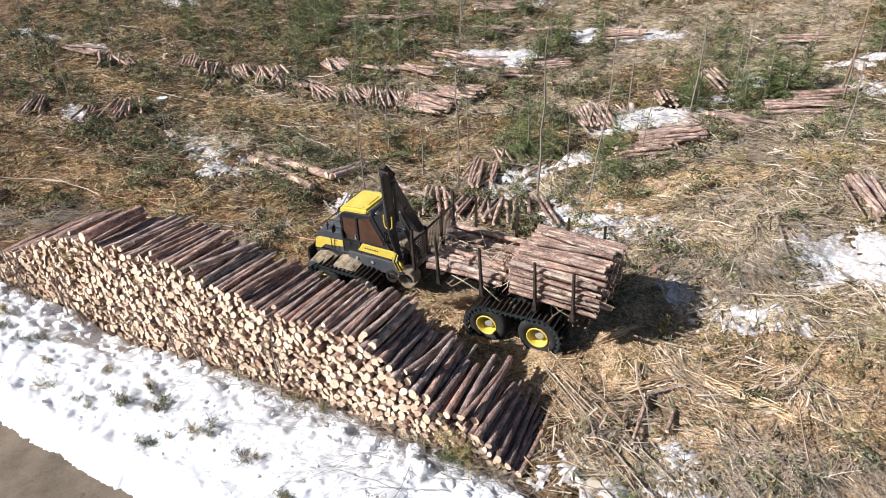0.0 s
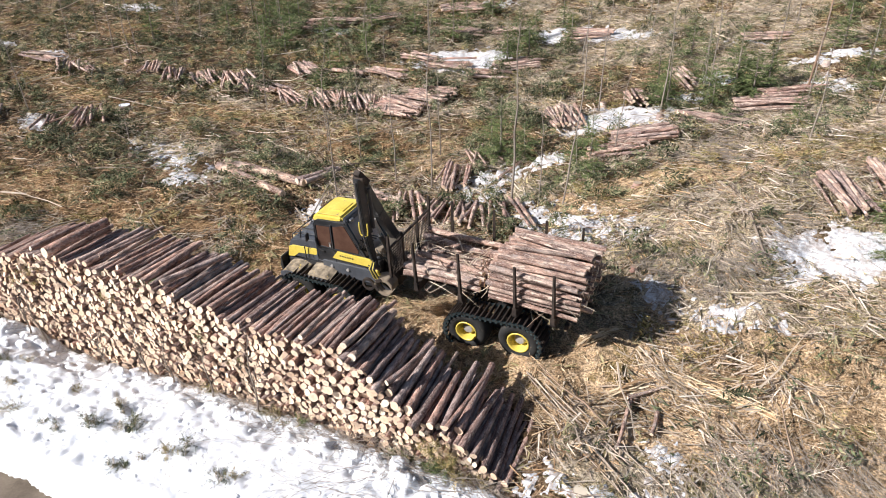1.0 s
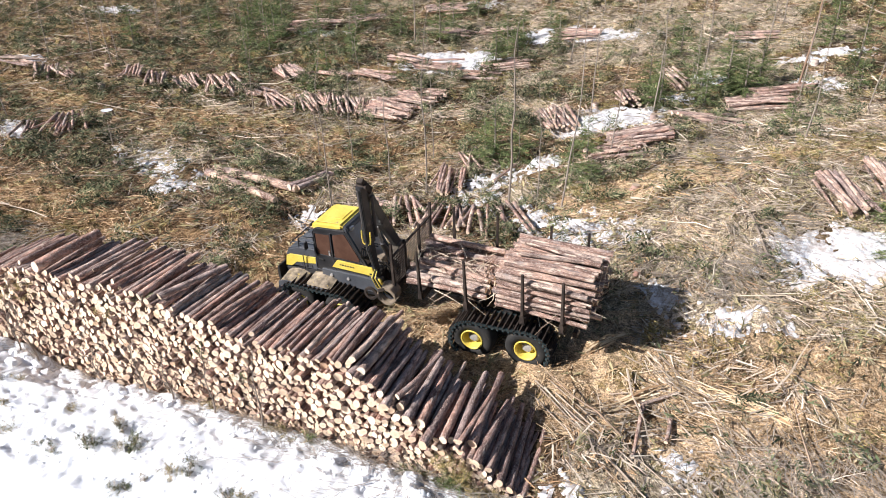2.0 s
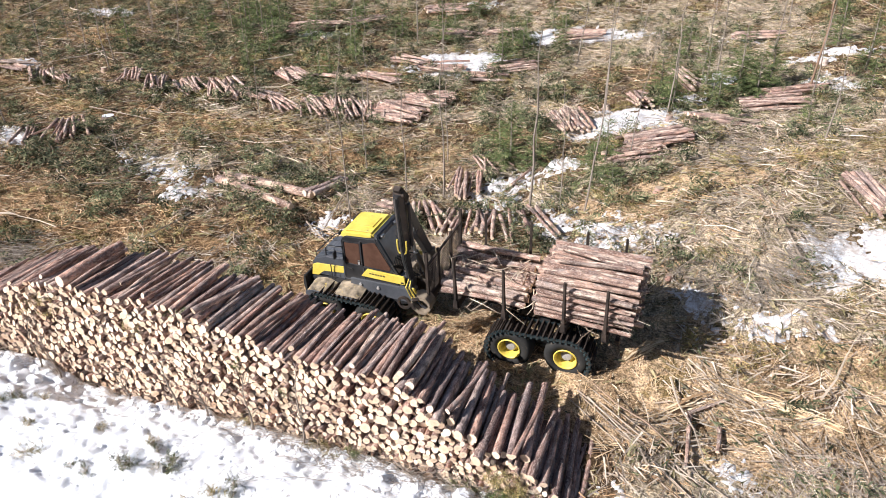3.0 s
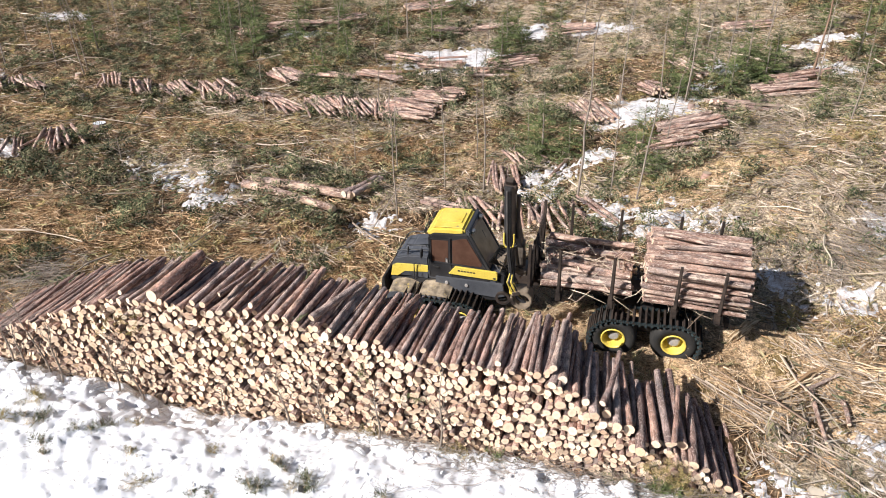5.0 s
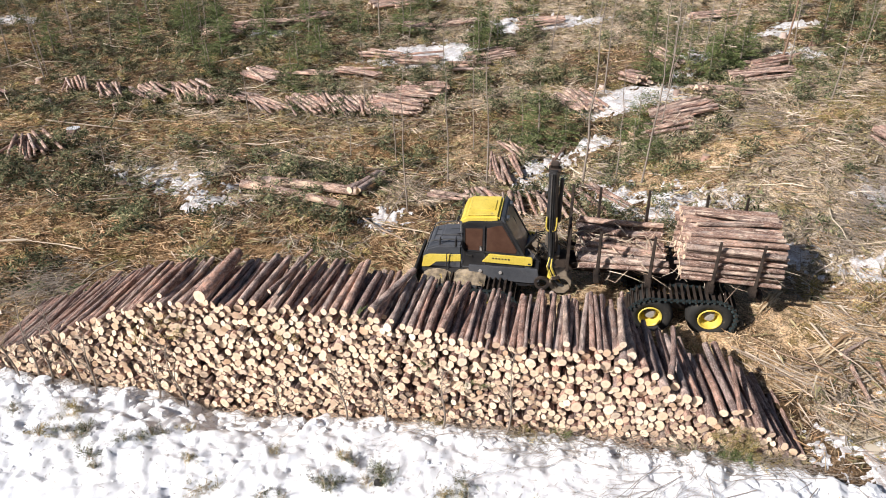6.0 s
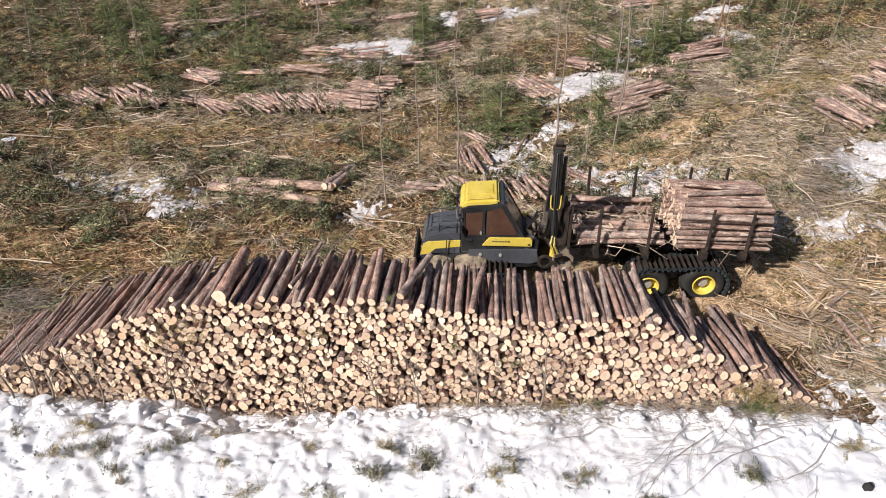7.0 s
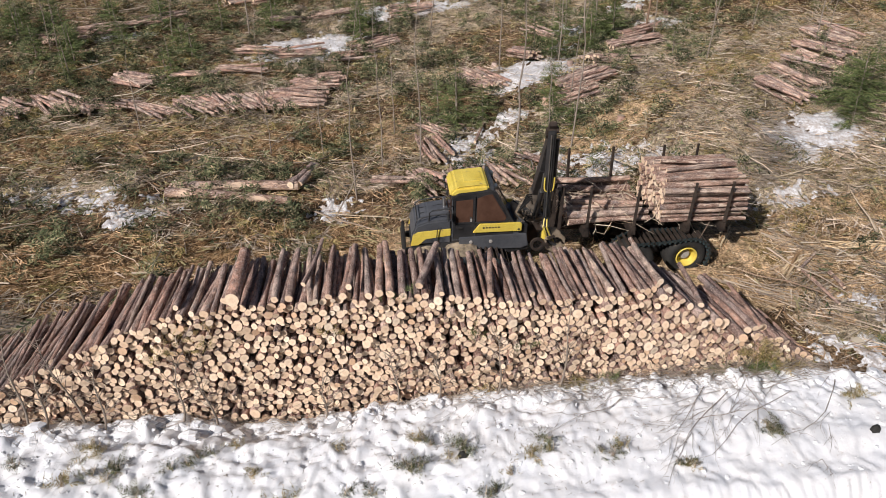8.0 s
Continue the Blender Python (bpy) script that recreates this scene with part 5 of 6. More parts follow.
# x, y, height, radius, lean x
STEMS_NEAR = [(5.4, 12.4, 7.6, 0.065, 0.05), (6.55, 12.1, 4.6, 0.030, 0.04), (7.45, 12.1, 7.8, 0.045, 0.10), (-0.6, 9.8, 6.8, 0.035, -0.01), (0.35, 12.6, 6.4, 0.035, 0.01), (-1.9, 13.6, 4.8, 0.030, -0.01),
              (1.8, 12.9, 7.4, 0.045, 0.0), (0.9, 15.5, 5.5, 0.03, 0.02), (-13.6, 11.7, 1.25, 0.05, 0.0), (-20.9, 12.0, 5.2, 0.040, -0.12), (-4.0, 14.2, 2.6, 0.03, 0.04), (8.3, 15.7, 5.2, 0.03, 0.06),
              (-9.8, 17.2, 3.4, 0.035, -0.02), (-4.8, 19.2, 5.0, 0.03, 0.0), (6.2, 21.2, 6.5, 0.045, 0.05)]
STEMS_FAR = [(-22.7, 20.5, 5.8, 0.050, -0.03), (-25.6, 21.7, 6.0, 0.045, 0.02), (-23.4, 21.6, 6.4, 0.040, -0.05), (-27.8, 20.3, 5.6, 0.045, 0.0), (-24.6, 13.1, 5.0, 0.04, -0.08), (-6.8, 29.4, 6.2, 0.06, 0.0),
             (9.0, 20.8, 6.6, 0.045, 0.03), (9.9, 26.3, 5.5, 0.04, 0.04), (12.9, 28.7, 5.2, 0.05, 0.02), (-10.8, 28.2, 5.0, 0.04, 0.02), (-17.4, 28.5, 5.2, 0.04, 0.0), (-22.5, 26.3, 5.6, 0.04, -0.02),
             (-14.8, 23.2, 4.0, 0.035, 0.01), (17.2, 22.4, 4.5, 0.04, 0.04), (3.4, 27.8, 6.4, 0.045, 0.03), (10.6, 22.8, 6.5, 0.05, 0.05)]
for i, (x, y, h, r, lx) in enumerate(STEMS_NEAR + STEMS_FAR):
    bare_tree(x, y, h, r, (lx, 0.01 * ((i * 7) % 5 - 2)), 8 + (i * 5) % 9)
bare_tree(14.55, 24.6, 7.5, 0.075, (0.03, 0.0), 10, M_PINE, "slim young pine with an orange trunk", 16)
bare_tree(-1.4, 9.0, 2.6, 0.030, (0.55, 0.1), 3, None, "thin broken stem leaning over snow")
wood_rng = np.random.default_rng(5)
for _ in range(62):
    x, y = wood_rng.uniform(-46, 30), wood_rng.uniform(17, 52)
    if y > 33 or x < -19 or x > 14:
        bare_tree(x, y, wood_rng.uniform(3.5, 6.5), wood_rng.uniform(0.025, 0.05), (wood_rng.normal(0, 0.04), wood_rng.normal(0, 0.03)), 7)

# x, y, height, spread
SPRUCES = [(3.5, 15.9, 2.8, 0.95), (4.6, 15.8, 1.7, 1.0), (2.8, 16.6, 1.7, 0.8), (-14.5, 22.9, 2.4, 0.8), (9.1, 21.5, 2.9, 0.85), (12.9, 25.0, 2.7, 0.9), (7.4, 15.6, 1.9, 0.9), (18.3, 11.9, 2.4, 1.7), (19.6, 13.2, 2.2, 1.4), (17.6, 10.9, 1.1, 0.9), (16.9, 24.6, 1.4, 0.7),
           (7.2, 14.3, 1.5, 0.9), (8.0, 13.9, 1.2, 0.8), (10.2, 24.6, 2.6, 0.8), (-9.4, 26.3, 2.0, 0.7), (2.2, 29.6, 2.4, 0.8), (14.4, 20.4, 1.6, 0.7), (8.9, 28.8, 2.8, 0.9), (11.6, 24.0, 3.2, 1.1), (12.4, 23.5, 2.4, 1.0), (8.3, 23.3, 2.6, 1.0), (10.9, 22.3, 2.2, 0.9), (-15.4, 26.2, 2.2, 1.0), (-13.2, 27.6, 1.8, 1.0), (-17.6, 27.0, 2.0, 1.1), (-10.2, 27.8, 1.6, 1.1), (-9.2, 21.2, 1.0, 1.0), (-19.4, 29.5, 2.6, 1.1), (-16.4, 28.2, 2.6, 1.2), (-14.2, 30.0, 2.4, 1.1), (-18.2, 31.6, 2.6, 1.2), (-21.5, 28.0, 2.4, 1.1), (-12.0, 31.2, 2.0, 1.1), (-20.6, 32.4, 2.8, 1.2), (-8.6, 31.0, 2.2, 1.0), (0.4, 27.6, 2.0, 0.9), (18.8, 26.8, 2.6, 0.9), (15.8, 30.2, 2.8, 0.9)]
for row in SPRUCES:
    young_spruce(*row, boughs=TUFTS if row[1] > 24 else BOUGHS)
for k in range(38):
    x, y = wood_rng.uniform(-44, 30), wood_rng.uniform(27, 50) - (6 if k % 3 == 0 else 0)
    young_spruce(x, y, wood_rng.uniform(1.5, 3.2), wood_rng.uniform(0.6, 1.0), boughs=TUFTS)


# ---- slash on the clearing ----
def lane(x, y):
    """How much a place lies on a machine lane covered with torn straw-coloured bark."""
    best = np.zeros_like(x)
    for x0, y0, x1, y1, w in ((-34, 6.0, -1, 6.0, 1.7), (9.5, 4.6, 34, 4.4, 2.3), (-26, 15.6, 1, 15.2, 0.9), (8.0, 12.6, 26, 22.5, 0.8), (-40, 25.5, -6, 24.6, 1.0), (0, 5.2, 10, 5.2, 1.8)):
        dx, dy = x1 - x0, y1 - y0
        t = np.clip(((x - x0) * dx + (y - y0) * dy) / (dx * dx + dy * dy), 0, 1)
        d = np.hypot(x - x0 - t * dx, y - y0 - t * dy) + 2.0 * (fbm(x * 0.6, y * 0.6, 14.0, 3) - 0.5)
        best = np.maximum(best, smooth(w + 0.9, w - 0.5, d))
    return best


lane_v, lane_q = sheet(np.arange(-42, 32, 0.24), np.arange(2.0, 27, 0.24), lambda x, y: ground_at(x, y) + 0.09 * (lane(x, y) - 0.45) + 0.05 * fbm(x * 2.5, y * 2.5, 33.0, 2))
left_v, left_q = trimmed(lane_v, lane_q, (lane(lane_v[:, 0], lane_v[:, 1]) > 0.2) & (lane_v[:, 0] < 0.13))
lane_v, lane_q = trimmed(lane_v, lane_q, (lane(lane_v[:, 0], lane_v[:, 1]) > 0.2) & (lane_v[:, 0] > -0.13))
tagged(new("needle_lane", mesh_np("needle_lane", left_v, left_q, M_NEEDLES, shade=True)), "brown machine lane of needles and trodden boughs", "ground", kind="structure")
tagged(new("machine_lane", mesh_np("machine_lane", lane_v, lane_q, M_LANE, shade=True)), "straw-coloured machine lane of torn bark and trodden twigs", "ground", kind="structure")


def on_snow(x, y):
    best = np.zeros_like(x)
    for cx, cy, rx, ry, deg, *_ in SNOW_NEAR + SNOW_FAR:
        c, s = math.cos(radians(deg)), math.sin(radians(deg))
        u, w = (x - cx) * c + (y - cy) * s, -(x - cx) * s + (y - cy) * c
        best = np.maximum(best, smooth(1.3, 0.5, (u / rx) ** 2 + (w / ry) ** 2))
    return best


def deep_snow(x, y):
    """Where the snow still lies thick enough to cover the litter, 0 to 1."""
    best = np.zeros_like(x)
    for cx, cy, rx, ry, deg, *cover in SNOW_NEAR + SNOW_FAR:
        if cover and cover[0] >= 0.88:
            c, s = math.cos(radians(deg)), math.sin(radians(deg))
            u, w = (c * (x - cx) + s * (y - cy)) / rx, (c * (y - cy) - s * (x - cx)) / ry
            best = np.maximum(best, smooth(1.1, 0.6, u * u + w * w + 1.6 * (fbm(x * 1.6, y * 1.6, 14.0, 2) - 0.5)))
    return best


def field_points(rng, count, weight):
    """Places on the clearing, thinned by weight(x, y)."""
    x, y = rng.uniform(-46, 34, count * 8), rng.uniform(-0.2, 46, count * 8)
    seen = (y < 40 + 0.4 * x * (x > 0)) & (x > -16 - 1.15 * y) & (x < 14.5 + 0.60 * y)
    clear = ~((x > -9.5) & (x < 10.2) & (y < 2.4)) & (y > np.where(x > 10.2, -0.4, 1.4))
    keep = seen & clear & (rng.uniform(0, 1, len(x)) < weight(x, y) * (1 - 0.62 * on_snow(x, y)) * (1 - 0.9 * deep_snow(x, y)))
    return x[keep][:count], y[keep][:count]


def strew(name, label, shapes, count, weight, size, lift, tilt, material, seed):
    rng = np.random.default_rng(seed)
    x, y = field_points(rng, count, weight)
    if lift > 0.2:
        free = ~((x > -1.5) & (x < 11.2) & (y < 8.2) & (y > 3.2))
        x, y = x[free], y[free]
    pick = rng.integers(0, len(shapes), len(x))
    yaw = np.where((x > 8.5) & (lane(x, y) > 0.3) & (y > 9), 0.65, 9.0 * fbm(x * 0.30, y * 0.30, 55.0, 3)) + rng.normal(0, 0.7, len(x)) + math.pi * rng.integers(0, 2, len(x))
    z = relief(x, y) + rng.uniform(0.0, 1.0, len(x)) * lift * (0.4 + 1.2 * fbm(x * 0.7, y * 0.7, 17.0, 2))
    s = rng.uniform(size[0], size[1], len(x))
    pitch = rng.normal(0, tilt, len(x))
    at = np.stack([x, y, z], -1)
    pairs = []
    for k, shape in enumerate(shapes):
        m = pick == k
        pairs.append(scatter_arrays(shape, at[m], turns(yaw[m], pitch[m], rng.uniform(-0.9, 0.9, m.sum())), s[m]))
    return tagged(new(name, mesh_np(name, *joined(pairs), material)), label, "slash", kind="stuff")


def stick_shape(rng, radius, bend=0.06, sides=3, parts=3):
    k = np.linspace(0, 1, parts)
    pts = np.stack([k, bend * rng.normal(size=parts), np.abs(bend * 0.5 * rng.normal(size=parts))], -1)
    return tube_arrays(pts, radius * (1 - 0.6 * k), sides)


def zones(rows, x, y):
    """How far a place lies inside one of the rows of centre x, y and half widths, 0 to 1."""
    best = np.zeros_like(x)
    for cx, cy, sx, sy in rows:
        best = np.maximum(best, np.exp(-(((x - cx) / sx) ** 2 + ((y - cy) / sy) ** 2)))
    return best * smooth(0.25, 0.55, fbm(x * 0.8, y * 0.8, 27.0, 3) + 0.12)


GREEN_ZONES = [(-8.7, 8.6, 1.3, 0.45), (-8.3, 6.9, 1.5, 0.45), (-11.3, 8.2, 1.2, 0.5), (-5.0, 14.2, 1.6, 0.5), (-9.5, 14.4, 1.2, 0.4), (-11.6, 15.4, 1.4, 0.5), (-14.1, 10.6, 2.8, 1.5), (-11.1, 10.1, 1.5, 0.9), (-6.3, 9.1, 2.0, 0.8), (-3.9, 12.4, 1.8, 0.7), (-14.7, 18.4, 3.2, 0.8), (-16.9, 21.8, 4.5, 1.3), (-9.9, 21.2, 1.8, 0.7), (-15.4, 25.9, 5.5, 1.8),
               (-9.4, 30.8, 5.0, 2.5), (-18.3, 31.8, 6.0, 3.0), (0.1, 28.6, 2.0, 1.2), (-0.3, 21.4, 2.2, 1.5), (-0.9, 15.0, 1.5, 0.9), (4.6, 15.7, 1.7, 1.1), (7.7, 13.8, 1.7, 0.8), (12.1, 24.3, 2.6, 1.5), (16.7, 24.7, 2.0, 1.5), (19.0, 13.4, 1.6, 1.8),
               (-10.1, 27.2, 4.0, 1.8), (8.2, 23.6, 1.3, 0.9), (13.3, 3.0, 0.9, 0.5), (16.6, 6.6, 1.6, 0.8), (-8.0, 13.4, 2.2, 0.6), (3.5, 24.0, 3.0, 1.4), (-24.0, 24.0, 5.0, 2.5), (10.4, 21.4, 1.4, 0.8)]
GREY_ZONES = [(-6.3, 17.8, 3.5, 0.5), (-2.4, 16.9, 1.8, 0.5), (-12.8, 17.8, 2.2, 0.4), (11.8, 18.3, 1.6, 1.0), (12.9, 11.7, 2.2, 0.9), (15.3, 14.7, 1.5, 0.9), (7.8, 14.9, 0.9, 0.8), (1.6, 13.2, 1.4, 0.8), (-10.5, 12.0, 2.5, 0.7), (2.5, 22.0, 2.0, 1.0), (3.5, 30.5, 3.0, 1.4), (1.5, 25.4, 2.2, 0.9), (-1.0, 33.5, 3.0, 1.2), (-4.0, 24.6, 3.0, 0.9), (-1.0, 29.6, 3.0, 1.0), (-9.0, 24.4, 2.0, 0.7)]
GOLD_ZONES = [(-8.4, 15.9, 2.6, 0.8), (-3.7, 16.0, 2.6, 0.7), (0.3, 15.6, 1.5, 0.7), (10.0, 12.6, 1.6, 0.7), (12.0, 14.0, 1.8, 0.7), (14.0, 15.6, 1.8, 0.8), (16.4, 18.0, 2.0, 1.0), (19.0, 20.6, 2.2, 1.2), (21.5, 23.3, 2.4, 1.4), (-12.7, 13.6, 1.8, 0.6)]


def pale_weight(x, y):
    """Where dry grey twigs cover the ground: right of the machine, and in patches."""
    near = np.exp(-((x - 14.5) ** 2 / 22 + (y - 10.5) ** 2 / 14)) + np.exp(-((x - 15.5) ** 2 / 12 + (y - 1.2) ** 2 / 2.2)) + 0.2 * np.exp(-((x - 11.3) ** 2 / 1.5 + (y - 1.8) ** 2 / 1.5)) + 0.7 * np.exp(-((x - 17) ** 2 / 30 + (y - 18) ** 2 / 20))
    near = (near + 0.6 * zones(GREY_ZONES, x, y)) * (1 - 0.8 * lane(x, y))
    return np.clip((1 - 0.8 * zones(GOLD_ZONES, x, y)) * 1.5 * near + (1 - zones(GREEN_ZONES, x, y)) * np.maximum(0.15 + 0.75 * smooth(-14, -3, x), 0.8 * smooth(20, 26, y) * smooth(-20, -9, x)) * smooth(0.53, 0.63, fbm(x * 0.33, y * 0.45, 61.0, 3) + 0.09 * smooth(15, 21, y)), 0, 1)


def mounds(x, y):
    """Where the felled boughs lie in heaps, 0 to 1."""
    return smooth(0.42, 0.53, fbm(x * 0.55, y * 0.75, 19.0, 3) + 0.03 * smooth(-4, -10, x) + 0.03 * smooth(14, 20, y))


def green_weight(x, y):
    patches = mounds(x, y) * (1 + 0.5 * smooth(-4, -10, x) + 0.15 * smooth(14, 20, y))
    return np.clip(1.3 * (1 - (0.72 - 0.25 * smooth(0, -3, x)) * lane(x, y)) * (1 - 0.28 * pale_weight(x, y)) * (0.6 * patches + 1.1 * zones(GREEN_ZONES, x, y)) * (1 - 0.85 * zones(GOLD_ZONES, x, y)) + 0.08, 0, 1)


def bough_heaps(name, label, count, weight, seed, material, most, spread_r, rise, sizes, shapes):
    """Bunches of felled boughs, each a low uneven heap lying one way."""
    rng = np.random.default_rng(seed)
    cx, cy = field_points(rng, count, weight)
    n = rng.integers(most // 2, most, len(cx))
    own = np.repeat(np.arange(len(cx)), n)
    reach = (spread_r * rng.uniform(0.6, 1.4, len(cx)))[own]
    dx, dy = rng.normal(0, 1, (2, len(own))) * reach * 0.6
    x, y = cx[own] + dx, cy[own] + dy
    up = (rise * rng.uniform(0.4, 1.3, len(cx)))[own] * np.exp(-(dx**2 + dy**2) / reach**2) * rng.uniform(0.2, 1.0, len(own)) + 0.75 * rise * mounds(x, y) * rng.uniform(0, 1, len(own))
    yaw = rng.uniform(0, 6.28, len(cx))[own] + rng.normal(0, 0.9, len(own))
    size = rng.uniform(*sizes, len(own))
    x, y = x - 0.5 * size * np.cos(yaw), y - 0.5 * size * np.sin(yaw)
    at = np.stack([x, y, relief(x, y) + 0.04 + up], -1)
    clear = ((y > 2.8) | (x > 11.5)) & ~((x > -0.5) & (x < 11) & (y < 7.6) & (y > 3.2))
    pick = np.where(clear, rng.integers(0, len(shapes), len(own)), -1)
    pitch, roll = rng.normal(0.10, 0.35, len(own)), rng.uniform(-1.3, 1.3, len(own))
    pairs = [scatter_arrays(shapes[k], at[pick == k], turns(yaw, pitch, roll)[pick == k], size[pick == k]) for k in range(len(shapes))]
    tagged(new(name, mesh_np(name, *joined(pairs), material)), label, "slash", kind="stuff")


grey_v, grey_q = sheet(np.arange(-42, 32, 0.24), np.arange(-0.3, 40, 0.24), lambda x, y: ground_at(x, y) + 0.07 * (pale_weight(x, y) * (1 - lane(x, y)) - 0.5) + 0.03 * fbm(x * 3, y * 3, 43.0, 2))
grey_v, grey_q = trimmed(grey_v, grey_q, (pale_weight(grey_v[:, 0], grey_v[:, 1]) * (1 - lane(grey_v[:, 0], grey_v[:, 1])) * (1 - deep_snow(grey_v[:, 0], grey_v[:, 1])) > 0.2) & (grey_v[:, 1] > np.where(grey_v[:, 0] > 10.6, -0.2, 1.2)))
tagged(new("twig_litter", mesh_np("twig_litter", grey_v, grey_q, M_GREYLIT, shade=True)), "grey mat of dry twigs and bark on the clearing", "ground", kind="structure")

STICKS = [stick_shape(plant_rng, 0.0085, 0.07, 3, 3) for _ in range(6)]
THICK = [stick_shape(plant_rng, 0.0115, 0.03, 4, 4) for _ in range(4)]
BLADES = [stick_shape(plant_rng, 0.021, 0.12, 3, 2) for _ in range(5)]
WIDE = [bough_shape(plant_rng, 6, 0.085, 0.24) for _ in range(4)]


def fibre_shape(rng, width, sprigs=1):
    """A flat dry blade 1 long, or a small flat spray of them."""
    shapes = []
    for k in range(sprigs):
        a, b = (rng.uniform(-0.9, 0.9) if k else 0.0), rng.uniform(-0.08, 0.16)
        c, s, le = math.cos(a), math.sin(a), (rng.uniform(0.45, 0.8) if k else 1.0)
        p = np.array([(0, -width, 0), (le, -0.3 * width, b), (le, 0.3 * width, b), (0, width, 0.02)])
        p[:, :2] = np.stack([c * p[:, 0] - s * p[:, 1] + 0.25 * (k > 0), s * p[:, 0] + c * p[:, 1]], -1)
        shapes.append((p - (0.5, 0, 0), np.array([[0, 1, 2, 3]])))
    return joined(shapes)


FIBRES = [fibre_shape(plant_rng, 0.030) for _ in range(6)]
SPRAYS = [fibre_shape(plant_rng, 0.06, 3) for _ in range(6)]
bough_heaps("green_slash", "felled green spruce boughs heaped over the clearing", 1200, green_weight, 31, M_GREEN, 19, 0.38, 0.64, (0.30, 0.80), WIDE)
bough_heaps("moss_slash", "olive and yellowing boughs lying in low mats", 820, lambda x, y: 0.10 + 0.9 * zones(GOLD_ZONES, x, y) + 0.5 * np.exp(-((x - 15) ** 2 / 40 + (y - 13) ** 2 / 40)) + 0.55 * smooth(14, 18, y) * smooth(0.45, 0.55, fbm(x * 0.6, y * 0.8, 73.0, 2)) + 0.8 * lane(x, y) * (1 - 0.6 * smooth(8.5, 10, x) * smooth(6, 5, y)) * smooth(0.36, 0.50, fbm(x * 0.6, y * 0.6, 71.0, 2)), 38, M_OLIVE, 12, 0.42, 0.26, (0.25, 0.6), TUFTS)
strew("olive_slash", "yellowing conifer boughs trodden into the lanes", TUFTS, 2000, lambda x, y: 0.3 + 0.5 * smooth(0.45, 0.6, fbm(x * 0.5, y * 0.5, 23.0, 2)), (0.14, 0.40), 0.14, 0.2, M_OLIVE, 32)
strew("dry_slash", "grey dry twigs tangled over the clearing", THIN_BOUGHS, 5600, lambda x, y: 0.12 + 0.85 * (1 - lane(x, y)) * pale_weight(x, y), (0.35, 1.0), 0.36, 0.40, M_DEAD, 33)
strew("branch_litter", "pale peeled branches strewn over the clearing", STICKS, 8500, lambda x, y: (0.12 + 0.7 * pale_weight(x, y)) * smooth(0.36, 0.56, fbm(x * 0.8, y * 0.8, 47.0, 2)), (0.2, 0.95), 0.30, 0.14, M_STICK, 34)
strew("tree_tops", "broken grey stems and tree tops lying crosswise", THICK, 300, lambda x, y: 0.5 + 0 * x, (1.0, 3.4), 0.36, 0.09, M_DEAD, 35)
strew("peeled_tops", "pale peeled stems lying crosswise on the slash", THICK, 240, lambda x, y: 0.3 + 0.5 * smooth(0.45, 0.6, fbm(x * 0.6, y * 0.6, 29.0, 2)), (0.8, 3.0), 0.36, 0.07, M_STICK, 39)
strew("torn_bark", "straw-coloured torn bark and splinters on the lanes", BLADES, 26000, lambda x, y: 0.10 + 0.6 * zones(GOLD_ZONES, x, y) + 0.90 * lane(x, y) * (1 - 0.78 * smooth(1, -1, x)), (0.10, 0.55), 0.09, 0.16, M_STRAW, 36)

chip = (np.array([(-0.5, -0.035, 0), (0.5, -0.015, 0.05), (0.40, 0.03, 0.08), (-0.35, 0.045, 0.03)]), np.array([[0, 1, 2, 3]]))
chip2 = (np.array([(-0.5, -0.02, 0.08), (0.1, -0.05, 0.0), (0.5, 0.02, 0.03), (-0.1, 0.045, 0.0)]), np.array([[0, 1, 2, 3]]))
strew("wood_chips", "pale splinters and bark chips trodden into the lanes", [chip, chip2], 66000, lambda x, y: 0.10 + 0.5 * zones(GOLD_ZONES, x, y) + 0.88 * lane(x, y) * (1 - 0.78 * smooth(1, -1, x)), (0.07, 0.30), 0.10, 0.30, M_STRAW, 37)



def nearness(x, y):
    """More of the fine litter where it lies near the road."""
    return 1.0 - 0.5 * smooth(10, 26, y)


strew("needle_litter", "brown needle twigs and bark shreds matted on the clearing", FIBRES, 78000, lambda x, y: nearness(x, y) * (1 - 0.35 * smooth(9, 14, y)) * np.clip(0.55 + 0.25 * lane(x, y) * (1 - 2.6 * smooth(7, 10, x)) - 0.25 * pale_weight(x, y) - 0.6 * zones(GREEN_ZONES, x, y), 0.02, 1), (0.14, 0.52), 0.16, 0.16, M_BROWN, 51)
strew("sprig_litter", "olive needle sprigs matted between the heaps", SPRAYS, 36000, lambda x, y: nearness(x, y) * np.clip(0.16 + 0.25 * smooth(9, 14, y) + 0.6 * smooth(0.42, 0.55, fbm(x * 0.5, y * 0.65, 91.0, 3)) + 0.8 * zones(GOLD_ZONES, x, y) - 0.5 * zones(GREEN_ZONES, x, y) - 0.55 * lane(x, y) * smooth(8, 10, x) * smooth(7, 5.5, y), 0.04, 1), (0.14, 0.42), 0.19, 0.22, M_SEDGE, 52)
strew("green_litter", "green spruce sprigs trodden into the slash", SPRAYS, 14000, lambda x, y: nearness(x, y) * np.clip(0.05 + 0.9 * zones(GREEN_ZONES, x, y) + 0.25 * mounds(x, y), 0, 1), (0.14, 0.40), 0.30, 0.25, M_GREEN, 54)
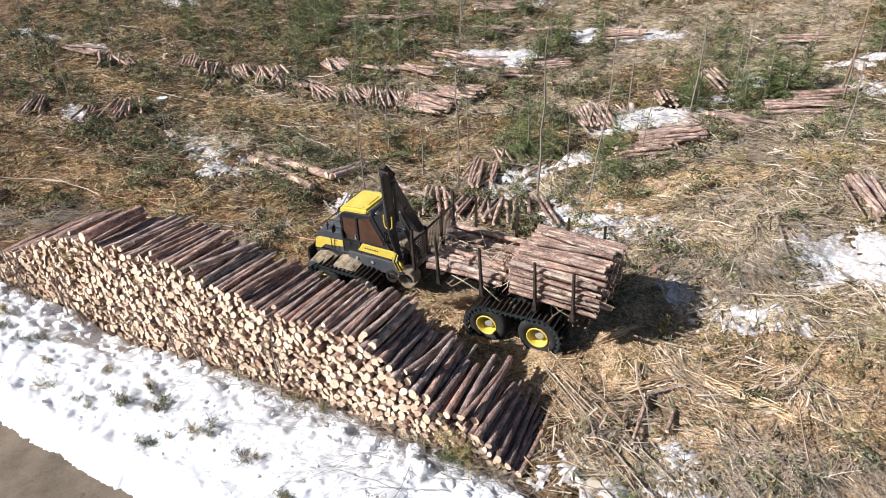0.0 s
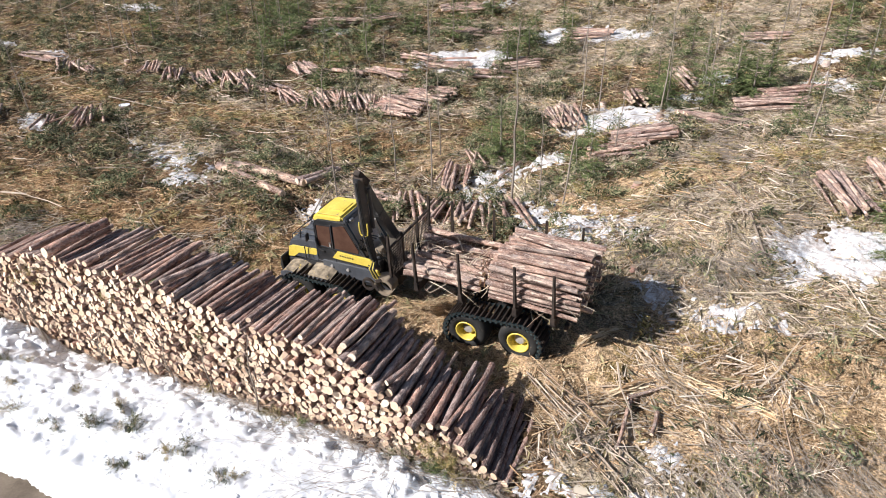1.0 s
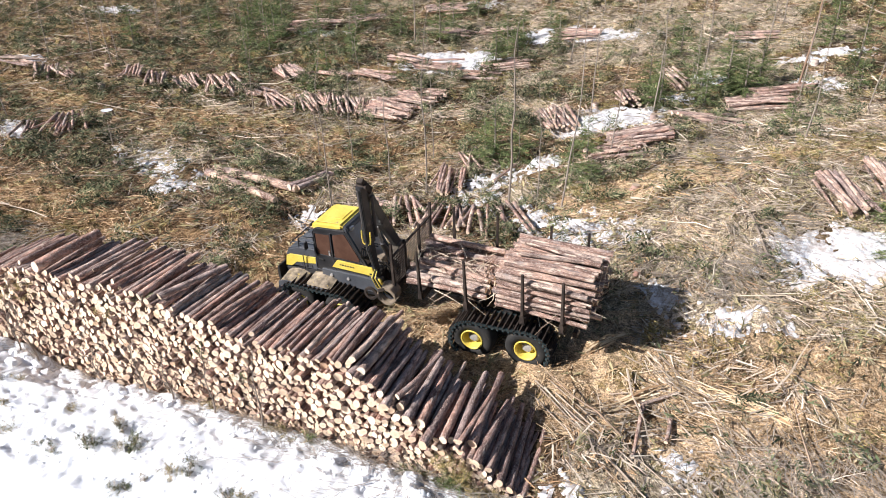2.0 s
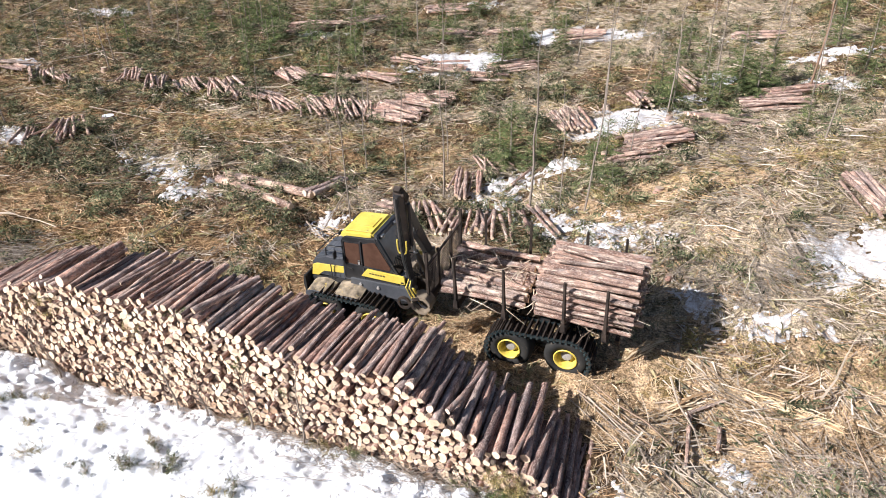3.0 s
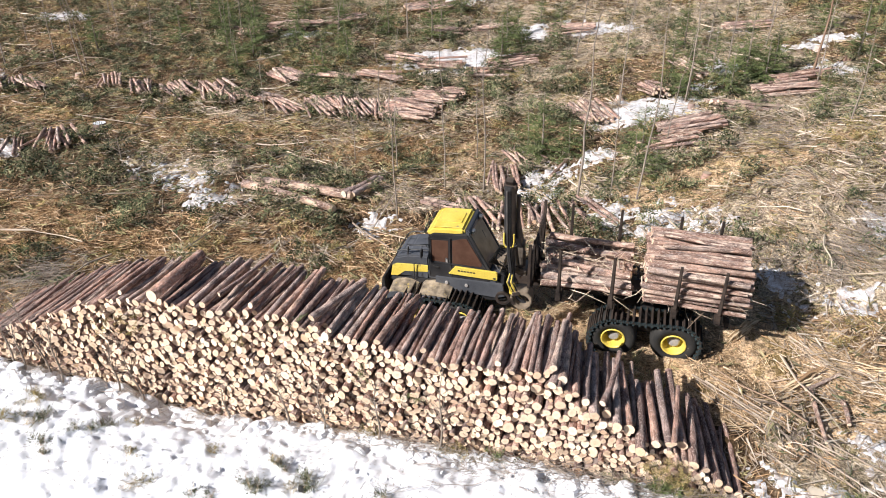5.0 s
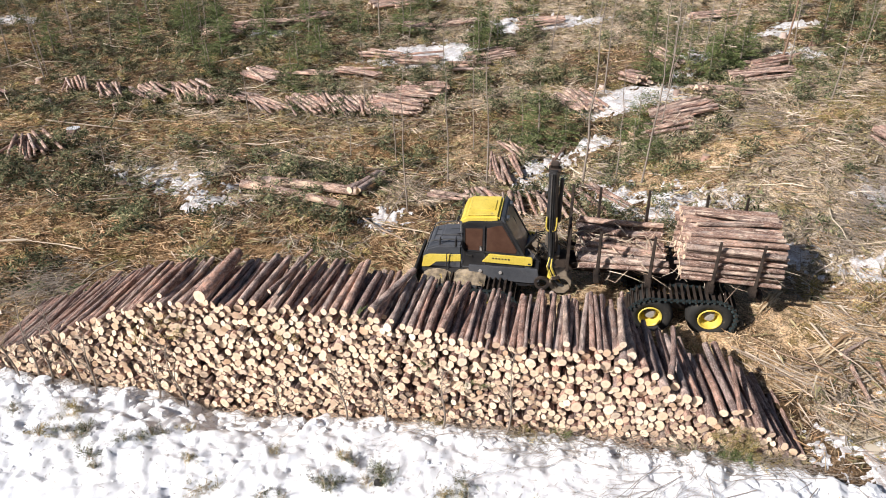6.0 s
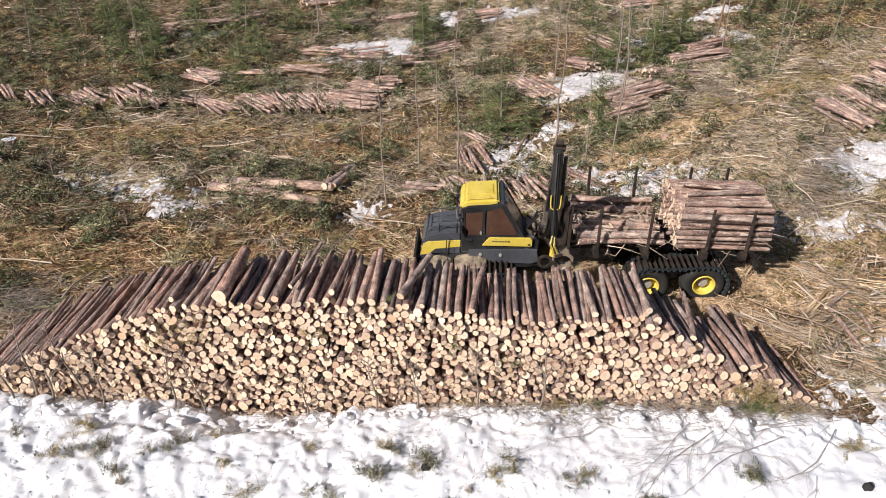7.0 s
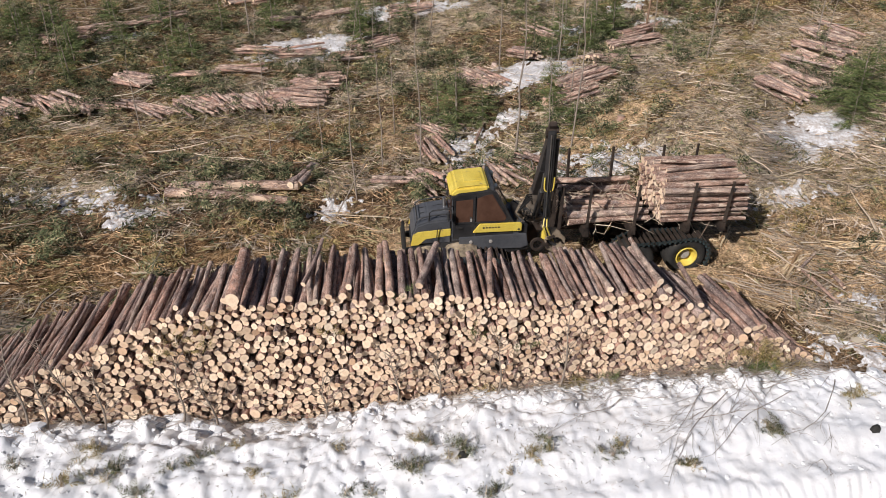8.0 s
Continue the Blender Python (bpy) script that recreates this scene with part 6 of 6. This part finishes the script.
strew("grey_litter", "grey dry twigs matted on the clearing", FIBRES, 42000, lambda x, y: nearness(x, y) * (0.07 * (1 - lane(x, y)) + 0.8 * pale_weight(x, y)), (0.2, 0.75), 0.22, 0.14, M_DEAD, 53)

# ---- small things by the road ----
def twig_bush(x, y, z, height, count, material, label, boughs=0, name="bush", reach=1.0):
    """A low bush: thin stems fanning up, with or without needle sprigs."""
    rng = np.random.default_rng(int(abs(x * 313 + y * 97)) + 2)
    bush = thing(name, label, "bush", pose(x, y, z), "bushes in the snow")
    shapes = []
    for _ in range(count):
        a, sp = rng.uniform(0, 6.28), rng.uniform(0.15, 0.8)
        d = np.array([sp * math.cos(a), sp * math.sin(a), 1.0])
        le = height * rng.uniform(0.5, 1.0)
        shapes.append(tube_arrays([(0, 0, -0.05), d * le * 0.5 + rng.normal(0, 0.03, 3), d * le + rng.normal(0, 0.05, 3)], [0.010, 0.007, 0.003], 3))
    tagged(part("stem_tuft", mesh_np("stem_tuft", *joined(shapes), M_DEAD), parent=bush), kind="stuff")
    if boughs:
        at = rng.normal(0, 0.09, (boughs, 3)) * (1.5 * reach, 0.8 * reach, 0.35) + (0, 0, height * 0.25)
        needles = part("needle_tuft", mesh_np("needle_tuft", *scatter_arrays(TUFTS[1], at, turns(rng.uniform(0, 6.28, boughs), rng.uniform(-1.3, 0.3, boughs), rng.uniform(-1.4, 1.4, boughs)), reach * rng.uniform(0.10, 0.30, boughs)), material), parent=bush)
        tagged(needles, kind="stuff")
    return bush


def bank_at(x, y):
    return float(max(bank_height(np.array(x), np.array(y)), relief(np.array(x), np.array(y))))


BUSHES = [(-0.8, -1.8), (0.56, -2.6), (1.63, -2.2), (3.0, -2.5), (3.3, -2.2), (8.0, -2.4), (-2.5, -2.4), (-3.6, -1.9), (-5.2, -2.0), (-6.1, -2.3), (-4.6, -2.7), (4.6, -2.6), (-1.9, -3.0), (-7.2, -1.7), (2.2, -3.1), (-5.7, -1.5), (-4.1, -2.2), (0.9, -1.9), (-2.9, -1.6), (-0.2, -2.9), (5.9, -2.9), (10.3, -1.6)]
bush_rng = np.random.default_rng(19)
for i, (x, y) in enumerate(BUSHES):
    for k in range(1 + i % 3):
        px, py = x + float(bush_rng.normal(0, 0.22)) * (k > 0), y + float(bush_rng.normal(0, 0.16)) * (k > 0)
        size = float(bush_rng.uniform(0.9, 1.5)) * (1.0 if k == 0 else 0.75)
        twig_bush(px, py, bank_at(px, py), 0.24 * size, 4 + (i + k) % 4, M_OLIVE if (i + k) % 3 == 0 else M_GREEN, "small spruce seedling poking through the snow", int(12 + 16 * size * bush_rng.uniform(0.5, 1)), "seedling", 0.75 * size)
for x, y, k in ((4.4, -0.55, 34), (4.9, -0.6, 22), (5.2, -0.5, 20), (8.6, -0.5, 40), (8.9, -0.45, 44), (9.2, -0.5, 34), (2.4, -0.5, 18), (9.7, -0.35, 30), (7.9, -0.45, 20), (12.4, 0.35, 44), (12.0, 0.6, 26)):
    twig_bush(x, y, bank_at(x, y), 0.28, 8, M_OLIVE if k % 4 else M_YOUNG, "mossy green sprigs at the foot of the logs", k, "moss_tuft")


def sapling(x, y, height, lean, label="leafless sapling in front of the log pile"):
    """A bare forked sapling."""
    rng = np.random.default_rng(int(abs(x * 71 + y * 37)) + 9)
    tree = thing("sapling", label, "tree", pose(x, y, bank_at(x, y) - 0.05), "saplings by the road")
    k = np.linspace(0, 1, 7)
    pts = np.stack([lean * height * k + 0.05 * np.sin(k * 6), 0.05 * np.cos(k * 5) - 0.05, height * k], -1)
    part("trunk", mesh_np("trunk", *tube_arrays(pts, 0.028 * (1 - 0.8 * k), 6), M_STEM, shade=True), parent=tree)
    shapes = []
    for _ in range(26):
        t = rng.uniform(0.25, 1.0)
        base = np.array([np.interp(t, k, pts[:, c]) for c in range(3)])
        a = rng.uniform(0, 6.28)
        d = np.array([math.cos(a), 0.7 * math.sin(a), rng.uniform(0.4, 1.2)]) * rng.uniform(0.2, 0.75) * (1.2 - 0.6 * t)
        shapes.append(tube_arrays([base, base + d * 0.5 + rng.normal(0, 0.03, 3), base + d + rng.normal(0, 0.06, 3)], [0.009, 0.006, 0.002], 3))
    tagged(part("twig_spray", mesh_np("twig_spray", *joined(shapes), M_STEM), parent=tree), kind="stuff")
    return tree


for x, y, h, lean in ((-3.5, -0.62, 1.9, -0.12), (-6.2, -0.60, 2.3, -0.18), (-5.8, -0.7, 1.8, 0.10), (4.0, -0.6, 2.3, 0.05), (0.4, -0.6, 1.6, -0.05), (1.3, -0.6, 1.3, 0.0), (-8.6, -0.5, 1.5, -0.1), (-1.2, -0.6, 1.2, 0.05), (-7.9, -0.6, 2.0, -0.15), (-7.4, -0.55, 2.3, 0.05), (-7.0, -0.62, 1.8, 0.12), (-4.2, -0.6, 1.6, 0.08), (2.6, -0.6, 1.7, 0.03)):
    sapling(x, y, h, lean)


def fallen_branch(x, y, deg, length, label="leafless grey branch lying on the snow"):
    """A forked branch on the snow."""
    rng = np.random.default_rng(int(abs(x * 53 + y * 29)) + 4)
    c, s = math.cos(radians(deg)), math.sin(radians(deg))
    shapes = []

    def limb(px, py, a, le, r, depth):
        pts, rad, bow = [], [], rng.normal(0, 1.3)
        for t in np.linspace(0, 1, 8):
            bow = bow + rng.normal(0, 0.35)
            qx, qy = px + math.cos(a) * le * t - 0.10 * bow * math.sin(a) * t * t * le, py + math.sin(a) * le * t + 0.10 * bow * math.cos(a) * t * t * le
            pts.append((qx, qy, bank_at(qx, qy) + 0.04 + 0.05 * rng.uniform()))
            rad.append(r * (1 - 0.7 * t))
        shapes.append(tube_arrays(pts, rad, 4))
        if depth:
            for _ in range(4):
                t = rng.uniform(0.2, 0.9)
                limb(px + math.cos(a) * le * t, py + math.sin(a) * le * t, a + rng.choice((-1, 1)) * rng.uniform(0.25, 0.65), le * rng.uniform(0.3, 0.6) * (1.1 - 0.5 * t), r * 0.55, depth - 1)

    limb(x, y, radians(deg), 1.15 * length, 0.0095, 2)
    ob = new("fallen_branch", mesh_np("fallen_branch", *joined(shapes), M_STEM))
    return tagged(ob, label, "branch", "branches on the snow")


for row in ((8.8, -0.7, 205, 3.2), (7.6, -1.2, 215, 2.6), (6.6, -1.9, 5, 1.9), (8.0, -0.9, 285, 1.6), (10.2, -1.0, 235, 2.4), (9.6, -0.9, 190, 2.2), (5.6, -0.8, 195, 1.8), (10.8, -0.7, 300, 1.7), (3.0, -0.75, 190, 1.6), (9.2, -0.55, 188, 2.6), (8.2, -0.6, 176, 2.2), (6.9, -0.6, 183, 2.0), (9.0, -1.3, 200, 2.8), (7.2, -0.9, 230, 2.0), (5.2, -1.2, 200, 2.0), (10.4, -0.8, 178, 2.0), (6.2, -1.3, 168, 1.6), (-4.6, -0.8, 20, 1.5), (-7.6, -0.7, 340, 1.4)):
    fallen_branch(*row)


def stump(x, y, r, h, label="low pale sawn stump with dark bark", cap=None):
    rng = np.random.default_rng(int(abs(x * 23 + y * 11)))
    st = thing("stump", label, "stump", pose(x, y, float(relief(x, y)) - 0.05), "stumps")
    a = np.arange(12) * math.pi / 6
    bm = bmesh.new()
    rings = [[bm.verts.new((k * r * math.cos(t) * w, k * r * math.sin(t) * w, z)) for t, w in zip(a, rng.uniform(0.9, 1.1, 12))] for k, z in ((1.5, 0), (1.08, h * 0.45), (1.0, h))]
    for p, q in zip(rings, rings[1:]):
        for i in range(12):
            bm.faces.new((p[i], p[(i + 1) % 12], q[(i + 1) % 12], q[i]))
    part("bark_side", bm, M_BARK, st, shade=True)
    top = bmesh.new()
    top.faces.new([top.verts.new((0.98 * r * math.cos(t), 0.98 * r * math.sin(t), h + 0.004)) for t in a])
    if cap:
        bmesh.ops.poke(top, faces=top.faces[:], offset=0.10)
    part("sawn_top", top, cap or M_STICK, st, "pale sawn face")
    return st


stump(11.65, 0.40, 0.16, 0.14)
stump(-17.0, 14.6, 0.30, 0.40, "tall stump capped with snow", M_SNOW)
stump_rng = np.random.default_rng(77)
for _ in range(38):
    x, y = stump_rng.uniform(-26, 18), stump_rng.uniform(8, 34)
    stump(x, y, stump_rng.uniform(0.09, 0.17), stump_rng.uniform(0.15, 0.32))


def lying(name, label, p, q, r, meshes, group):
    """One log or pole on the ground between two places."""
    zp, zq = (float(relief(c[0], c[1])) + 0.13 + r for c in (p, q))
    le, flat = math.dist((*p, zp), (*q, zq)), math.dist(p, q)
    ob = new(name, meshes[int(abs(p[0] * 7 + q[1] * 3)) % len(meshes)])
    ob.matrix_basis = pose(p[0], p[1], zp, math.degrees(math.atan2(zq - zp, flat)), 0, math.degrees(math.atan2(q[1] - p[1], q[0] - p[0])) - 90) @ Matrix.Diagonal((r, le, r, 1))
    return tagged(ob, label, "log", group)


for p, q, r in (((9.3, 3.54), (12.3, 1.5), 0.030), ((9.4, 3.4), (12.1, 1.25), 0.028), ((9.92, 3.2), (12.5, 1.5), 0.024), ((9.6, 3.35), (12.9, 0.6), 0.026), ((9.7, 3.6), (13.2, 1.2), 0.022), ((9.2, 3.2), (12.4, 0.7), 0.022), ((13.5, 11.7), (14.25, 9.6), 0.055), ((-18.7, 15.1), (-15.0, 15.5), 0.045), ((-3.7, 13.4), (-0.7, 12.75), 0.03)):
    lying("fallen_pole", "long thin grey pole lying on the litter", p, q, 0.78 * r, PALE_MESHES, "long poles")


def shredded_log(p, q, r, label):
    """A log torn into long splinters that lie in a loose bundle."""
    rng = np.random.default_rng(int(abs(p[0] * 61 + q[1] * 17)) + 3)
    p, q = np.array(p), np.array(q)
    side = np.array([-(q - p)[1], (q - p)[0]]) / np.linalg.norm(q - p)
    base = np.array([p[0], p[1], float(relief(p[:1], p[1:])[0])])
    ob = new("shredded_log")
    ob.location = base
    for _ in range(60):
        a = rng.uniform(0, 0.75)
        b = min(1.0, a + rng.uniform(0.12, 0.45))
        off, up = rng.normal(0, 0.75 * r), abs(rng.normal(0, 0.8 * r))
        k = np.array([a, (a + b) / 2, b])
        flat = p + k[:, None] * (q - p) + side * (off + rng.normal(0, 0.25 * r, 3))[:, None]
        z = relief(flat[:, 0], flat[:, 1]) + 0.10 + up * np.array([0.8, 1.1, 0.7])
        shape = tube_arrays(np.column_stack([flat, z]) - base, r * rng.uniform(0.12, 0.34) * np.array([0.7, 1.0, 0.3]), 4)
        part("splinter", mesh_np("splinter", *shape, M_STRAW), parent=ob)
    return tagged(ob, label, "log", "broken logs")


shredded_log((10.75, 2.85), (12.3, 4.2), 0.12, "pale shredded log on the straw-coloured lane")
shredded_log((13.0, 4.6), (15.2, 4.0), 0.09, "long pale splinters of a torn log on the lane")
shredded_log((10.2, 4.9), (11.1, 6.4), 0.09, "brown torn log beside the loaded machine")
for p, q, r in (((11.95, 3.5), (12.05, 1.85), 0.06), ((12.62, 3.3), (12.64, 2.6), 0.06), ((11.87, 3.55), (12.66, 4.15), 0.045), ((4.1, 14.2), (4.7, 15.7), 0.06)):
    lying("broken_log", "torn reddish rotten log on the straw-coloured lane", p, q, r, PINK_MESHES, "broken logs")


def brush_heap(x, y, deg, count, length, width, label):
    """A low heap of thin leafless branches lying one way."""
    rng = np.random.default_rng(int(abs(x * 43 + y * 19)) + 6)
    a = radians(deg)
    off, along = rng.normal(0, width / 2, count), rng.normal(0, length * 0.25, count)
    px, py = x + off * -math.sin(a) + along * math.cos(a), y + off * math.cos(a) + along * math.sin(a)
    yaw = a + rng.normal(0, 0.5, count)
    le = length * rng.uniform(0.3, 1.0, count)
    px, py = px - 0.5 * le * np.cos(yaw), py - 0.5 * le * np.sin(yaw)
    z = relief(px, py) + 0.05 + rng.uniform(0, 0.35, count)
    pick = rng.integers(0, len(STICKS), count)
    pairs = [scatter_arrays(STICKS[k], np.stack([px, py, z], -1)[pick == k], turns(yaw, rng.normal(0, 0.10, count), 0 * yaw)[pick == k], np.stack([le, 0 * le + 0.8, 0 * le + 0.8], -1)[pick == k]) for k in range(len(STICKS))]
    return tagged(new("brush_heap", mesh_np("brush_heap", *joined(pairs), M_STEM)), label, "brush heap", "brush heaps", "stuff")


brush_heap(-9.9, 3.1, 35, 150, 1.5, 1.3, "dark grey leafless branches heaped behind the log pile")
brush_heap(-11.6, 2.2, 60, 90, 1.4, 1.2, "dark grey leafless branches heaped behind the log pile")
brush_heap(15.0, 1.9, -42, 170, 2.6, 1.7, "grey leafless branches heaped beside the lane")
brush_heap(17.0, 2.6, -50, 90, 2.4, 1.5, "grey leafless branches heaped beside the lane")
brush_heap(14.0, 9.6, -35, 320, 1.4, 3.0, "grey leafless branches heaped beside the snow")
brush_heap(12.6, 15.6, 20, 130, 1.9, 1.6, "grey leafless branches heaped by the log heaps")
brush_heap(11.6, 8.8, 70, 110, 1.6, 1.0, "grey leafless branches behind the loaded machine")
brush_heap(10.9, 2.6, -38, 9, 1.8, 0.7, "thin grey branches beside the log pile")

# bark and twigs shed at the foot of the logs
shed_rng = np.random.default_rng(63)
shed_x = shed_rng.uniform(-10, 10.6, 2600)
shed_y = -0.38 - np.abs(shed_rng.normal(0, 0.16, 2600))
shed_keep = shed_rng.uniform(0, 1, 2600) < 0.15 + 1.2 * (fbm(shed_x * 0.9, shed_y, 81.0, 2) - 0.35) + 0.25 * (shed_x > 4.5)
shed_x, shed_y = shed_x[shed_keep], shed_y[shed_keep]
shed_z = bank_height(shed_x, shed_y) + 0.015
shed_at = np.stack([shed_x, shed_y, np.maximum(shed_z, relief(shed_x, shed_y) + 0.015)], -1)
shed = scatter_arrays(BLADES[0], shed_at, turns(shed_rng.uniform(0, 6.28, len(shed_x)), shed_rng.normal(0, 0.2, len(shed_x)), 0 * shed_x), shed_rng.uniform(0.06, 0.32, len(shed_x)))
tagged(new("shed_bark", mesh_np("shed_bark", *shed, M_DEAD)), "brown bark strips and twigs shed at the foot of the logs", "bark", kind="stuff")


tangle_rng = np.random.default_rng(64)
tx = np.concatenate([tangle_rng.uniform(3.0, 11.0, 520), tangle_rng.uniform(-9.5, 3.0, 220)])
ty = -0.42 - np.abs(tangle_rng.normal(0, 0.22, 740))
tz = np.maximum(bank_height(tx, ty), relief(tx, ty)) + tangle_rng.uniform(0.0, 0.16, 740)
tpick = tangle_rng.integers(0, len(STICKS), 740)
tturn = turns(tangle_rng.normal(0, 0.7, 740) + math.pi * tangle_rng.integers(0, 2, 740), tangle_rng.normal(0, 0.22, 740), 0 * tx)
tlong = tangle_rng.uniform(0.25, 0.95, 740)
tangle = joined([scatter_arrays(STICKS[k], np.stack([tx, ty, tz], -1)[tpick == k], tturn[tpick == k], np.stack([tlong, 0 * tx + 0.7, 0 * tx + 0.7], -1)[tpick == k]) for k in range(len(STICKS))])
tagged(new("twig_tangle", mesh_np("twig_tangle", *tangle, M_STEM)), "grey-brown bare twigs tangled along the foot of the logs", "twigs", kind="stuff")


speck_rng = np.random.default_rng(65)
sx, sy = speck_rng.uniform(-11, 13, 1500), speck_rng.uniform(-3.4, -0.6, 1500)
near_twigs = speck_rng.uniform(0, 1, 1500) < 0.15 + 1.3 * smooth(0.45, 0.62, fbm(sx * 0.7, sy * 0.9, 87.0, 3))
sx, sy = sx[near_twigs], sy[near_twigs]
specks = scatter_arrays(FIBRES[0], np.stack([sx, sy, bank_height(sx, sy) + 0.012], -1), turns(speck_rng.uniform(0, 6.28, len(sx)), speck_rng.normal(0, 0.15, len(sx)), 0 * sx), np.stack([speck_rng.uniform(0.03, 0.14, len(sx)), 0 * sx + 0.22, 0 * sx + 0.15], -1))
tagged(new("bark_specks", mesh_np("bark_specks", *specks, M_STEM)), "specks of bark and needles blown over the snow", "bark", kind="stuff")


def clod(x, y, r):
    rng = np.random.default_rng(int(abs(x * 91)))
    v, q = lump_shape(rng)
    ob = new("clod", mesh_np("clod", v * (r, 0.7 * r, r), q, M_RUBBER, shade=True))
    ob.matrix_basis = pose(x, y, bank_at(x, y) + 0.5 * r)
    return tagged(ob, "black lump of frozen soil on the snow", "clod", "clods on the snow")


clod(1.62, -2.37, 0.11)
clod(10.17, -2.52, 0.12)


# trodden straw under the machine
mound_rng = np.random.default_rng(90)
mx, my = 5.95 + mound_rng.normal(0, 0.55, 900), 5.4 + mound_rng.normal(0, 0.32, 900)
mz = relief(mx, my) + 0.45 * np.exp(-((mx - 5.95) ** 2 / 0.5 + (my - 5.4) ** 2 / 0.2)) * mound_rng.uniform(0.2, 1, 900)
mound = scatter_arrays(BLADES[1], np.stack([mx, my, mz], -1), turns(mound_rng.uniform(0, 6.28, 900), mound_rng.normal(0, 0.3, 900), 0 * mx), mound_rng.uniform(0.10, 0.36, 900))
tagged(new("straw_mound", mesh_np("straw_mound", *mound, M_STRAW)), "mound of torn straw-coloured bark between the wheels", "bark", kind="stuff")


# green sprigs caught between the log ends
for x, z in ((-4.1, 1.75), (-4.4, 1.6), (-3.9, 1.4), (-4.7, 1.25), (-8.6, 0.55), (-3.53, 2.01), (8.3, 0.55), (8.7, 0.75), (9.0, 0.45), (8.9, 0.25), (2.14, 1.38), (0.59, 2.55), (-3.49, 1.57), (3.36, 1.05), (-0.87, 1.65)):
    twig_bush(x, -0.30 - 0.08 * (x > 8), z, 0.16, 3, M_YOUNG if 0 < x < 8 else M_OLIVE, "green spruce sprig caught between the log ends", 9 + 14 * (x > 8), "sprig")
